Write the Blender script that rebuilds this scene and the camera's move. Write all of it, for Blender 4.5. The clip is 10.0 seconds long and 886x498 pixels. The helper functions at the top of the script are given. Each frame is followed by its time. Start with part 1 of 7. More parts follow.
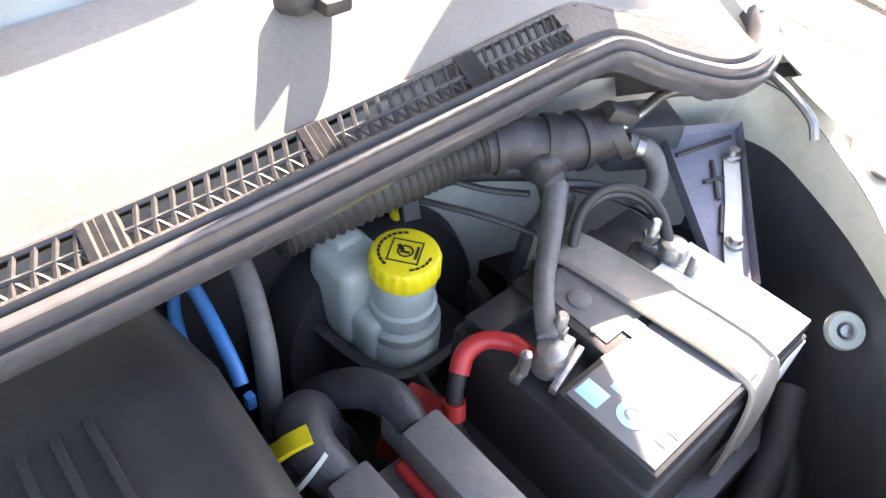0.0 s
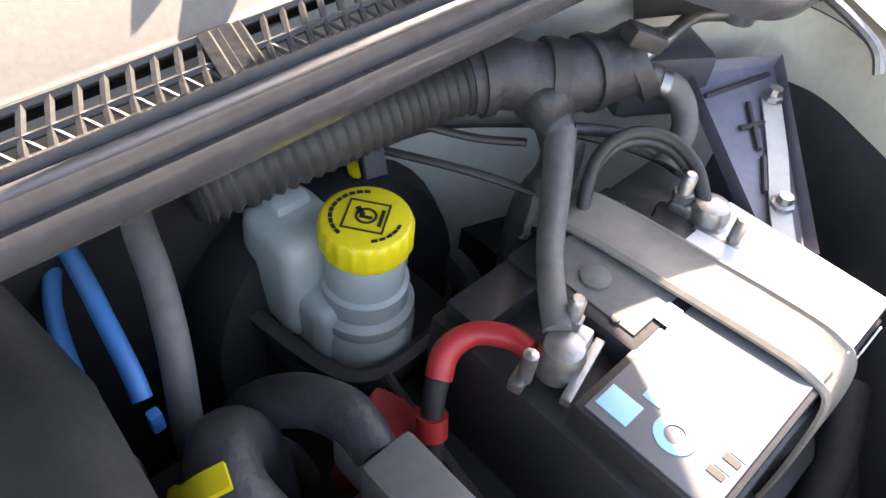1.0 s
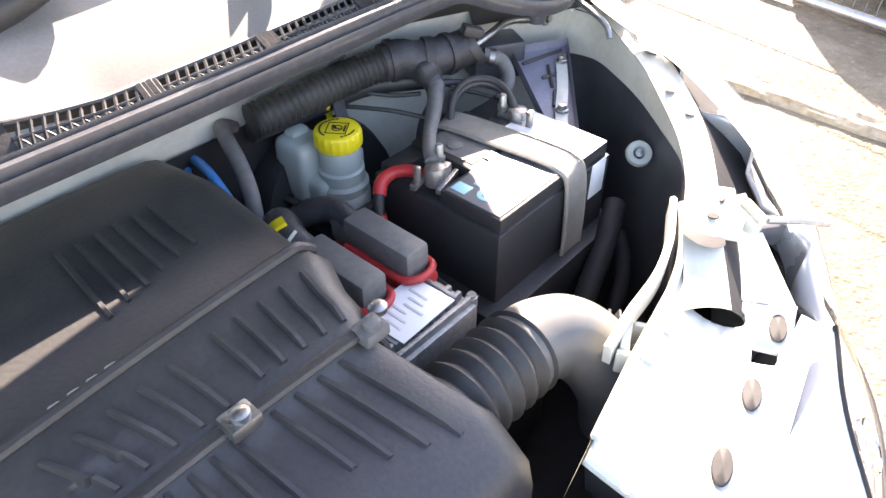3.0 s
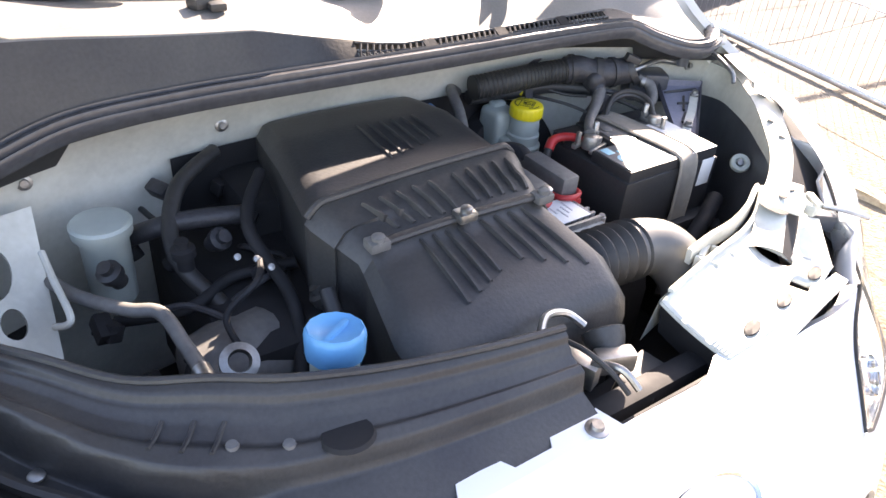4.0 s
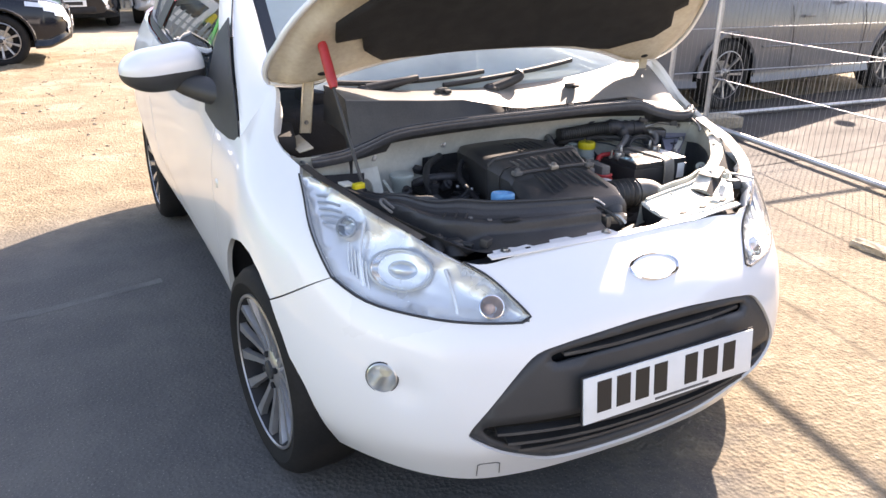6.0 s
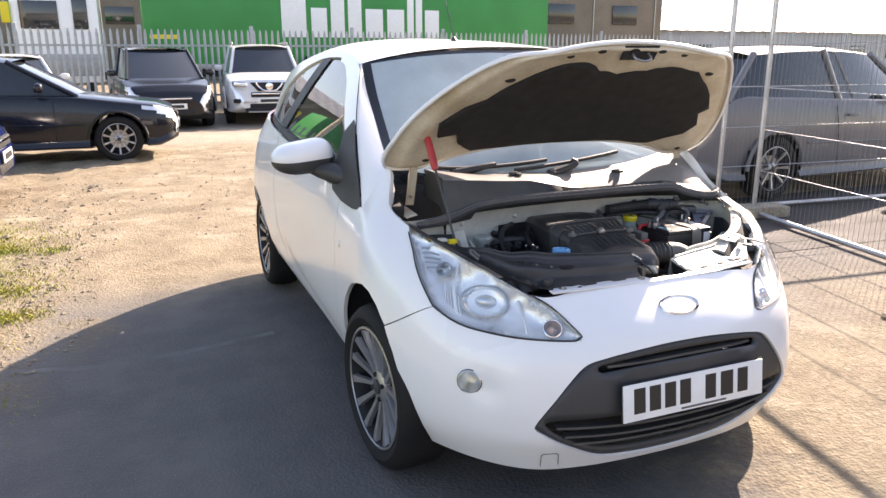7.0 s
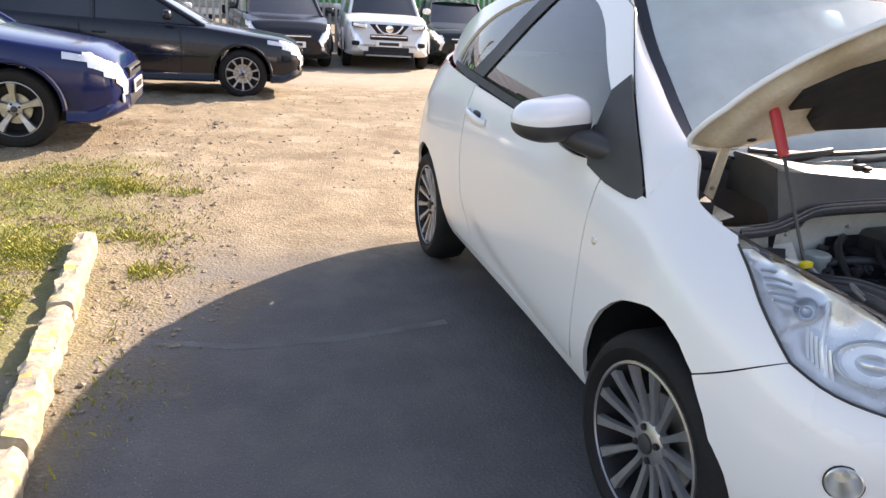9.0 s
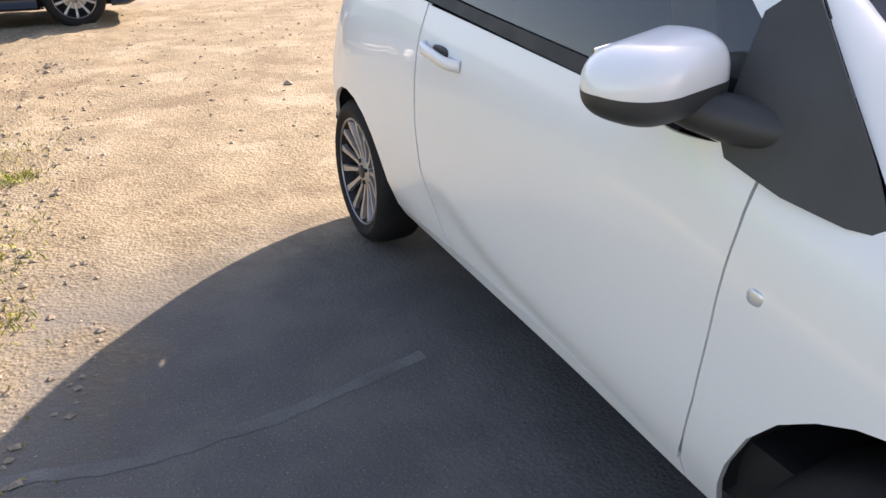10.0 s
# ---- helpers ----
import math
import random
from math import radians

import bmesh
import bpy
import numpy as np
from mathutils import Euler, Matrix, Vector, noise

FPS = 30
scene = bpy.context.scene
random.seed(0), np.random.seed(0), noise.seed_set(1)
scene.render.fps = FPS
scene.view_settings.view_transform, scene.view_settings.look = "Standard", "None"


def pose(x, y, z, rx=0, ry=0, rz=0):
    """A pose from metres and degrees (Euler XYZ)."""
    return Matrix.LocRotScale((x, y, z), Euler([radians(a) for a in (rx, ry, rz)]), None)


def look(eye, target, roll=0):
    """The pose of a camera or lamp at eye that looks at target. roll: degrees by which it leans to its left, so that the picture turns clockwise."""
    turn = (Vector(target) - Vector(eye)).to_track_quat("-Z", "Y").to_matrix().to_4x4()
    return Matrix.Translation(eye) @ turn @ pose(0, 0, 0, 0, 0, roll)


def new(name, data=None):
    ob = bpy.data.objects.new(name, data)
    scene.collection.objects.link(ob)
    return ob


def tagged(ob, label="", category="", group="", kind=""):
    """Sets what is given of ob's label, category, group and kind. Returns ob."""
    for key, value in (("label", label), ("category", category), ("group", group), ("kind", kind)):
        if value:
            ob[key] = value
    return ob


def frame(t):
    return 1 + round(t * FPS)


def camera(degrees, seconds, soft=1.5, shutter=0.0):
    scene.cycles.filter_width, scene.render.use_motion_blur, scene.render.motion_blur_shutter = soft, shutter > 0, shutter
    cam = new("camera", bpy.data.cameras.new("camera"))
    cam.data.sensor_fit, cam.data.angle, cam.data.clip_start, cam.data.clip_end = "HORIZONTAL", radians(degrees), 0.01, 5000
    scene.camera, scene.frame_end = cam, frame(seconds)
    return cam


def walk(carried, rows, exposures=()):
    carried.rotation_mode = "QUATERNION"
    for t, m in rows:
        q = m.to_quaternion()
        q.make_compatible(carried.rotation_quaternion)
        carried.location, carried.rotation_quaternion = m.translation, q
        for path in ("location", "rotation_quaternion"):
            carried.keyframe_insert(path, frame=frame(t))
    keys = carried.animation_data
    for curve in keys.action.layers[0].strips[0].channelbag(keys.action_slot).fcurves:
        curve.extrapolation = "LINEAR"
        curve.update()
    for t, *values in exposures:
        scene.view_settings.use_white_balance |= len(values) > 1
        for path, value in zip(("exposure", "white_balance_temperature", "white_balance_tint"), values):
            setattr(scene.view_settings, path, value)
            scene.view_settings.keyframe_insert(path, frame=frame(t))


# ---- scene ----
cam = camera(63.0, 10.0)
PATH = [
    (0, (0.035, 0.521, 1.172), (1.07, 1.514, -0.222), 5.8),
    (0.5, (0.076, 0.586, 1.098), (1.106, 1.56, -0.312), 7.4),
    (1, (0.1, 0.581, 1.081), (1.148, 1.483, -0.365), 7.5),
    (1.5, (0.085, 0.513, 1.097), (1.175, 1.415, -0.317), 7.0),
    (2, (0.046, 0.43, 1.149), (1.276, 1.263, -0.19), 7.2),
    (2.5, (-0.041, 0.338, 1.188), (1.244, 1.168, -0.1), 3.9),
    (3, (-0.155, 0.252, 1.213), (0.989, 1.269, -0.074), -0.1),
    (3.2, (-0.204, 0.208, 1.216), (0.875, 1.319, -0.049), 0.1),
    (4.3, (-0.58, -0.099, 1.255), (0.426, 1.25, 0.175), 5.6),
    (4.5, (-0.654, -0.178, 1.258), (0.352, 1.189, 0.201), 4.4),
    (5, (-0.791, -0.384, 1.283), (0.17, 1.082, 0.321), 3.2),
    (5.2, (-0.84, -0.501, 1.294), (0.085, 1.024, 0.391), 1.9),
    (6.3, (-1.257, -1.117, 1.382), (-0.44, 0.576, 0.699), -0.5),
    (6.5, (-1.328, -1.212, 1.402), (-0.541, 0.522, 0.792), -1.4),
    (7, (-1.436, -1.466, 1.401), (-0.699, 0.321, 0.888), -0.1),
    (7.5, (-1.54, -1.614, 1.403), (-0.832, 0.18, 0.876), 1.6),
    (8, (-1.672, -1.482, 1.39), (-1.039, 0.332, 0.834), 0.7),
    (8.5, (-1.7, -1.124, 1.336), (-1.165, 0.706, 0.732), 0.5),
    (9, (-1.733, -0.637, 1.324), (-1.214, 1.186, 0.687), 3.4),
    (9.5, (-1.746, -0.126, 1.325), (-1.124, 1.629, 0.595), 3.7),
    (10, (-1.64, 0.45, 1.284), (-0.876, 2.075, 0.404), -0.3),
]
EXPOSURES = [(0, 3.7, 8200, 22), (0.8, 3.4, 8500, 22), (1.5, 3.15, 8500, 22), (2.0, 3.4, 7900, 22), (2.5, 3.45, 7700, 22), (3.2, 3.05, 7700, 22), (4.5, 2.8, 7800, 22), (5.2, 2.55, 7800, 22), (6.5, 1.85, 7800, 22), (7.5, 1.7, 7800, 22), (8.5, 1.65, 7800, 22), (10, 1.6, 7800, 22)]
walk(cam, [(t, look(eye, target, roll)) for t, eye, target, roll in PATH], EXPOSURES)

# ---- world, sun, exposure ----
SUN_TO = Vector((1.30, 0.88, 1.0)).normalized()
world = bpy.data.worlds.new("sky")
scene.world = world
world.use_nodes = True
wn = world.node_tree.nodes
sky = wn.new("ShaderNodeTexSky")
sky.sky_type = "NISHITA"
sky.sun_disc = False
sky.sun_elevation = math.asin(SUN_TO.z)
sky.sun_rotation = math.atan2(SUN_TO.x, SUN_TO.y)
world.node_tree.links.new(sky.outputs["Color"], wn["Background"].inputs["Color"])
wn["Background"].inputs["Strength"].default_value = 0.13
sun = new("sun", bpy.data.lights.new("sun", "SUN"))
sun.data.energy, sun.data.angle, sun.data.color = 4.6, radians(0.55), (1.0, 0.94, 0.85)
sun.matrix_world = look(SUN_TO * 30, (0, 0, 0))


# ---- mesh helpers ----
def mesh_ob(name, verts, faces, mats, parent=None, label="", smooth=True, slots=None):
    me = bpy.data.meshes.new(name)
    me.from_pydata([tuple(map(float, v)) for v in verts], [], [tuple(map(int, f)) for f in faces])
    for m in (mats if isinstance(mats, (list, tuple)) else [mats]):
        me.materials.append(m)
    if slots is not None:
        me.polygons.foreach_set("material_index", slots)
    me.polygons.foreach_set("use_smooth", [bool(smooth)] * len(me.polygons))
    me.update()
    if smooth == "auto":
        me.set_sharp_from_angle(angle=radians(38))
    ob = new(name, me)
    if parent is not None:
        ob.parent = parent
    if label:
        tagged(ob, label)
    return ob


def part(name, vf, mat, parent, label="", smooth="auto"):
    return mesh_ob(name, vf[0], vf[1], mat, parent, label, smooth)


def thing(name, label, category, group="", at=None):
    ob = new(name)
    ob.empty_display_size = 0.05
    if at is not None:
        ob.matrix_basis = at
    return tagged(ob, label, category, group)


def join(*vfs):
    vs, fs = [], []
    for v, f in vfs:
        k = len(vs)
        vs.extend(v)
        fs.extend([tuple(i + k for i in p) for p in f])
    return vs, fs


def moved(vf, m):
    return [tuple(m @ Vector(v)) for v in vf[0]], vf[1]


def mirrored(vf):
    return [(-x, y, z) for x, y, z in vf[0]], [tuple(reversed(f)) for f in vf[1]]


def from_bm(bm):
    bm.verts.ensure_lookup_table()
    out = [tuple(v.co) for v in bm.verts], [tuple(v.index for v in f.verts) for f in bm.faces]
    bm.free()
    return out


def block(c, s, bev=0.004, m=None, seg=2, taper=1.0, top_shift=(0, 0)):
    """A bevelled box round c with the sizes s; the top may be smaller or shifted."""
    bm = bmesh.new()
    bmesh.ops.create_cube(bm, size=1)
    for v in bm.verts:
        k = taper if v.co.z > 0 else 1.0
        dx, dy = top_shift if v.co.z > 0 else (0, 0)
        v.co = (v.co.x * s[0] * k + dx, v.co.y * s[1] * k + dy, v.co.z * s[2])
    if bev:
        bmesh.ops.bevel(bm, geom=bm.edges[:], offset=min(bev, min(s) * 0.45), segments=seg, affect="EDGES", profile=0.6)
    bm.verts.index_update()
    vf = from_bm(bm)
    mm = Matrix.Translation(c) @ (m or Matrix())
    return moved(vf, mm)


def spline(pts, n=8, closed=False):
    """A smooth run of points through pts, n to a span."""
    p = np.array(pts, float)
    k = len(p)
    out = []
    for i in range(k if closed else k - 1):
        if closed:
            a, b, c, d = p[(i - 1) % k], p[i], p[(i + 1) % k], p[(i + 2) % k]
        else:
            a, b, c, d = p[max(i - 1, 0)], p[i], p[i + 1], p[min(i + 2, k - 1)]
        for j in range(n):
            t = j / n
            out.append(0.5 * (2 * b + (c - a) * t + (2 * a - 5 * b + 4 * c - d) * t * t + (3 * b - a - 3 * c + d) * t ** 3))
    if not closed:
        out.append(p[-1])
    return np.array(out)


def frames_along(path):
    path = np.array(path, float)
    tan = np.gradient(path, axis=0)
    tan /= np.linalg.norm(tan, axis=1)[:, None] + 1e-12
    ref = np.array((0, 0, 1.0)) if abs(tan[0][2]) < 0.9 else np.array((1.0, 0, 0))
    ups = []
    for t in tan:
        ref = ref - t * ref.dot(t)
        ref /= np.linalg.norm(ref) + 1e-12
        ups.append(ref.copy())
    return path, tan, np.array(ups)


def tube(pts, r, seg=12, n=8, smooth=True, caps=True, squash=1.0):
    """A round pipe along pts; r is one radius or a list along the way."""
    path = spline(pts, n) if smooth and len(pts) > 2 else np.array(pts, float)
    path, tan, up = frames_along(path)
    side = np.cross(tan, up)
    k = len(path)
    rr = np.full(k, r, float) if np.isscalar(r) else np.interp(np.linspace(0, 1, k), np.linspace(0, 1, len(r)), r)
    vs, fs = [], []
    for i in range(k):
        for j in range(seg):
            a = 2 * math.pi * j / seg
            vs.append(tuple(path[i] + rr[i] * (math.cos(a) * side[i] + squash * math.sin(a) * up[i])))
    for i in range(k - 1):
        for j in range(seg):
            j2 = (j + 1) % seg
            fs.append((i * seg + j, i * seg + j2, (i + 1) * seg + j2, (i + 1) * seg + j))
    if caps:
        fs.append(tuple(range(seg - 1, -1, -1)))
        fs.append(tuple((k - 1) * seg + j for j in range(seg)))
    return vs, fs


def bellows(pts, r, amp, waves, seg=20):
    """A corrugated hose along pts."""
    path = spline(pts, max(2, waves * 6 // (len(pts) - 1)))
    k = len(path)
    ph = np.linspace(0, waves * 2 * math.pi, k)
    return tube(path, list(r + amp * np.cos(ph)), seg, smooth=False)


def sweep(pts, profile, n=8, smooth=True, closed_profile=True, up_ref=None):
    """A profile [(side, up)...] carried along pts."""
    path = spline(pts, n) if smooth else np.array(pts, float)
    path, tan, up = frames_along(path)
    if up_ref is not None:
        up = np.array([np.array(up_ref) - t * np.dot(up_ref, t) for t in tan])
        up /= np.linalg.norm(up, axis=1)[:, None]
    side = np.cross(tan, up)
    m = len(profile)
    vs = [tuple(path[i] + a * side[i] + b * up[i]) for i in range(len(path)) for a, b in profile]
    fs = []
    for i in range(len(path) - 1):
        for j in range(m if closed_profile else m - 1):
            j2 = (j + 1) % m
            fs.append((i * m + j, i * m + j2, (i + 1) * m + j2, (i + 1) * m + j))
    if closed_profile:
        fs.append(tuple(range(m - 1, -1, -1)))
        fs.append(tuple((len(path) - 1) * m + j for j in range(m)))
    return vs, fs


def lathe(profile, m=None, seg=24, close=False):
    """A profile [(radius, height)...] turned round z, then placed by m."""
    vs, fs = [], []
    for r, h in profile:
        for j in range(seg):
            a = 2 * math.pi * j / seg
            vs.append((r * math.cos(a), r * math.sin(a), h))
    for i in range(len(profile) - 1):
        for j in range(seg):
            j2 = (j + 1) % seg
            fs.append((i * seg + j, i * seg + j2, (i + 1) * seg + j2, (i + 1) * seg + j))
    if close:
        fs.append(tuple(range(seg - 1, -1, -1)))
        fs.append(tuple((len(profile) - 1) * seg + j for j in range(seg)))
    return moved((vs, fs), m or Matrix())


def inside(p, poly):
    x, y = p
    hit = False
    k = len(poly)
    for i in range(k):
        (x0, y0), (x1, y1) = poly[i], poly[i - 1]
        if (y0 > y) != (y1 > y) and x < (x1 - x0) * (y - y0) / (y1 - y0) + x0:
            hit = not hit
    return hit


def dense(poly, step):
    out = []
    for i in range(len(poly)):
        a, b = np.array(poly[i], float), np.array(poly[(i + 1) % len(poly)], float)
        k = max(1, int(np.linalg.norm(b - a) / step))
        out.extend([tuple(a + (b - a) * j / k) for j in range(k)])
    return out


def sheet(outline, surface, holes=(), step=0.03, lip=0.012, lip_holes=True):
    """A panel: the outline in a surface's own coordinates, with holes, laid on the surface and given turned-in edges."""
    outer = dense(outline, step)
    inner = [dense(h, step) for h in holes]
    lo, hi = np.min(outer, axis=0), np.max(outer, axis=0)
    pts, edges, loops = [], [], []
    for ring in (outer, *inner):
        k = len(pts)
        pts.extend(ring)
        edges.extend([(k + i, k + (i + 1) % len(ring)) for i in range(len(ring))])
        loops.append(list(range(k, k + len(ring))))
    rim = np.array(pts)
    for gx in np.arange(lo[0] + step / 2, hi[0], step):
        for gy in np.arange(lo[1] + step / 2, hi[1], step):
            q = (gx, gy)
            if inside(q, outer) and not any(inside(q, h) for h in inner):
                if np.min(np.sum((rim - q) ** 2, axis=1)) > (0.5 * step) ** 2:
                    pts.append(q)
    from mathutils.geometry import delaunay_2d_cdt
    co, _, tris, _, _, _ = delaunay_2d_cdt([Vector(p) for p in pts], edges, [], 0, 1e-6)
    fs = []
    for t in tris:
        c = np.mean([co[i] for i in t], axis=0)
        if inside(c, outer) and not any(inside(c, h) for h in inner):
            fs.append(tuple(t))
    vs = [np.array(surface(*p)) for p in co]
    nrm = np.zeros((len(vs), 3))
    for a, b, c in fs:
        n = np.cross(vs[b] - vs[a], vs[c] - vs[a])
        nrm[a] += n
        nrm[b] += n
        nrm[c] += n
    nrm /= np.linalg.norm(nrm, axis=1)[:, None] + 1e-12
    count = {}
    for f in fs:
        for i in range(3):
            e = (f[i], f[(i + 1) % 3])
            count[frozenset(e)] = None if frozenset(e) in count else e
    back = {}
    vs = list(vs)
    if lip:
        for e in [e for e in count.values() if e]:
            for i in e:
                if i not in back:
                    back[i] = len(vs)
                    vs.append(vs[i] - nrm[i] * lip)
            fs.append((e[1], e[0], back[e[0]], back[e[1]]))
    return [tuple(v) for v in vs], fs


def ovoid(c, r, zlo=-1.0, zhi=1.0, p=2.6, seg=28):
    vs, fs = [], []
    rows = 14
    for i in range(rows + 1):
        h = zlo + (zhi - zlo) * i / rows
        k = max(0.0, 1 - abs(h) ** p) ** (1 / p)
        for j in range(seg):
            t = 2 * math.pi * j / seg
            cx, sy = math.cos(t), math.sin(t)
            f = (abs(cx) ** p + abs(sy) ** p) ** (-1 / p)
            vs.append((c[0] + r[0] * k * f * cx, c[1] + r[1] * k * f * sy, c[2] + r[2] * h))
    for i in range(rows):
        for j in range(seg):
            fs.append((i * seg + j, i * seg + (j + 1) % seg, (i + 1) * seg + (j + 1) % seg, (i + 1) * seg + j))
    fs.append(tuple(range(seg - 1, -1, -1)))
    fs.append(tuple(rows * seg + j for j in range(seg)))
    return vs, fs


# ---- materials ----
def material(name, color, rough=0.5, metal=0.0, grain=0.0, scale=60.0, bump=0.0, stain=0.0, stain_scale=4.0, coat=0.0, second=None, spec=0.5, fine=0.0):
    """A surface with colour that varies at two scales, and fine relief."""
    m = bpy.data.materials.new(name)
    m.use_nodes = True
    nt = m.node_tree
    b = nt.nodes["Principled BSDF"]
    b.inputs["Roughness"].default_value = rough
    b.inputs["Metallic"].default_value = metal
    b.inputs["Coat Weight"].default_value = coat
    b.inputs["Coat Roughness"].default_value = 0.04
    b.inputs["Specular IOR Level"].default_value = spec
    b.inputs["Base Color"].default_value = (*color, 1)
    if not (grain or stain or bump):
        return m
    pos = nt.nodes.new("ShaderNodeTexCoord")
    fine_n = nt.nodes.new("ShaderNodeTexNoise")
    fine_n.inputs["Scale"].default_value = scale
    fine_n.inputs["Detail"].default_value = 5
    nt.links.new(pos.outputs["Object"], fine_n.inputs["Vector"])
    big = nt.nodes.new("ShaderNodeTexNoise")
    big.inputs["Scale"].default_value = stain_scale
    big.inputs["Detail"].default_value = 6
    nt.links.new(pos.outputs["Object"], big.inputs["Vector"])
    ramp = nt.nodes.new("ShaderNodeValToRGB")
    ramp.color_ramp.elements[0].position, ramp.color_ramp.elements[1].position = 0.35, 0.68
    nt.links.new(big.outputs["Fac"], ramp.inputs["Fac"])
    mix1 = nt.nodes.new("ShaderNodeMix")
    mix1.data_type = "RGBA"
    mix1.inputs["A"].default_value = (*color, 1)
    sc = second or tuple(c * (1 - stain) for c in color)
    mix1.inputs["B"].default_value = (*sc, 1)
    nt.links.new(ramp.outputs["Color"], mix1.inputs["Factor"])
    mix2 = nt.nodes.new("ShaderNodeMix")
    mix2.data_type, mix2.blend_type = "RGBA", "OVERLAY"
    mix2.inputs["Factor"].default_value = grain
    nt.links.new(mix1.outputs["Result"], mix2.inputs["A"])
    nt.links.new(fine_n.outputs["Fac"], mix2.inputs["B"])
    nt.links.new(mix2.outputs["Result"], b.inputs["Base Color"])
    if stain:
        mr = nt.nodes.new("ShaderNodeMapRange")
        mr.inputs["To Min"].default_value = rough * 0.8
        mr.inputs["To Max"].default_value = min(1.0, rough * 1.35)
        nt.links.new(big.outputs["Fac"], mr.inputs["Value"])
        nt.links.new(mr.outputs["Result"], b.inputs["Roughness"])
    if bump:
        bp = nt.nodes.new("ShaderNodeBump")
        bp.inputs["Strength"].default_value = 0.6
        bp.inputs["Distance"].default_value = bump
        nt.links.new(fine_n.outputs["Fac"], bp.inputs["Height"])
        nt.links.new(bp.outputs["Normal"], b.inputs["Normal"])
    return m


def glass(name, tint=(0.9, 0.95, 0.93), dust_sheen=0.0, rough=0.0):
    """A thin pane: tinted, glossy by Fresnel; the dusty film's blue adds sky sheen."""
    m = bpy.data.materials.new(name)
    m.use_nodes = True
    nt = m.node_tree
    nt.nodes.remove(nt.nodes["Principled BSDF"])
    out = nt.nodes["Material Output"]
    tr, gl, lw, pw, fr, mx = (nt.nodes.new("ShaderNode" + k) for k in ("BsdfTransparent", "BsdfGlossy", "LayerWeight", "Math", "Math", "MixShader"))
    tr.inputs["Color"].default_value = (*tint, 1)
    gl.inputs["Roughness"].default_value = rough
    lw.inputs["Blend"].default_value = 0.5
    pw.operation, fr.operation = "POWER", "MULTIPLY_ADD"
    pw.inputs[1].default_value, fr.inputs[1].default_value, fr.inputs[2].default_value = 3.6, 0.88, 0.10
    nt.links.new(lw.outputs["Facing"], pw.inputs[0])
    nt.links.new(pw.outputs[0], fr.inputs[0])
    nt.links.new(fr.outputs[0], mx.inputs[0])
    nt.links.new(tr.outputs[0], mx.inputs[1])
    nt.links.new(gl.outputs[0], mx.inputs[2])
    last = mx
    if dust_sheen:
        co = nt.nodes.new("ShaderNodeTexCoord")
        n = nt.nodes.new("ShaderNodeTexNoise")
        n.inputs["Scale"].default_value, n.inputs["Detail"].default_value = 5.0, 8.0
        nt.links.new(co.outputs["Object"], n.inputs["Vector"])
        mr = nt.nodes.new("ShaderNodeMapRange")
        mr.inputs["From Min"].default_value, mr.inputs["From Max"].default_value = 0.3, 0.75
        mr.inputs["To Min"].default_value, mr.inputs["To Max"].default_value = dust_sheen * 0.78, dust_sheen * 1.15
        nt.links.new(n.outputs["Fac"], mr.inputs["Value"])
        df, tl, m1, m2 = (nt.nodes.new("ShaderNode" + k) for k in ("BsdfDiffuse", "BsdfTranslucent", "MixShader", "MixShader"))
        df.inputs["Color"].default_value = tl.inputs["Color"].default_value = (0.70, 0.83, 0.86, 1)
        m1.inputs[0].default_value = 0.15
        nt.links.new(df.outputs[0], m1.inputs[1])
        nt.links.new(tl.outputs[0], m1.inputs[2])
        nt.links.new(mr.outputs["Result"], m2.inputs[0])
        nt.links.new(mx.outputs[0], m2.inputs[1])
        nt.links.new(m1.outputs[0], m2.inputs[2])
        last = m2
    nt.links.new(last.outputs[0], out.inputs["Surface"])
    return m


WHITE = material("white_car_paint", (0.80, 0.80, 0.79), 0.28, 0, 0.03, 300, 0, 0.012, 1.5, coat=0.6)
INNER = material("bare_cream_paint", (0.66, 0.60, 0.48), 0.42, 0, 0.25, 90, 0, 0.25, 7.0, coat=0.15, second=(0.44, 0.36, 0.24))
BAYWHITE = material("dusty_white_paint", (0.62, 0.62, 0.55), 0.4, 0, 0.15, 120, 0, 0.28, 9.0, coat=0.2)
PLASTIC = material("dusty_black_plastic", (0.026, 0.026, 0.028), 0.46, 0, 0.35, 220, 0.0006, 0.0, 9.0, second=(0.050, 0.049, 0.046))
# near-black for dark parts, and for shade in recesses and the bay
DARK = material("dark_parts_and_shade", (0.012, 0.012, 0.014), 0.7, 0, 0.3, 60, 0.001, 0.3, 12.0)
TRIM = material("grey_black_trim", (0.045, 0.046, 0.048), 0.5, 0, 0.25, 500, 0.0003, 0.2, 6.0)
RUBBER = material("black_rubber", (0.018, 0.018, 0.019), 0.55, 0, 0.25, 160, 0.0005, 0.0, 14.0, second=(0.038, 0.037, 0.035))
# black plastic lightened in colour to stand for the sun's glare
GLAREGREY = material("glare_lightened_plastic", (0.16, 0.155, 0.147), 0.45, 0, 0.2, 300, 0.0001, 0.0, 7.0, second=(0.21, 0.204, 0.193))
SEAL = material("worn_grey_rubber_seal", (0.075, 0.075, 0.08), 0.24, 0, 0.3, 120, 0.0003, 0.0, 20.0, second=(0.062, 0.062, 0.066))
STEEL = material("dull_steel", (0.42, 0.42, 0.41), 0.38, 1.0, 0.3, 160, 0.0004, 0.3, 30.0)
ALLOY = material("silver_alloy", (0.44, 0.44, 0.445), 0.33, 0.75, 0.12, 160, 0, 0.2, 20.0)
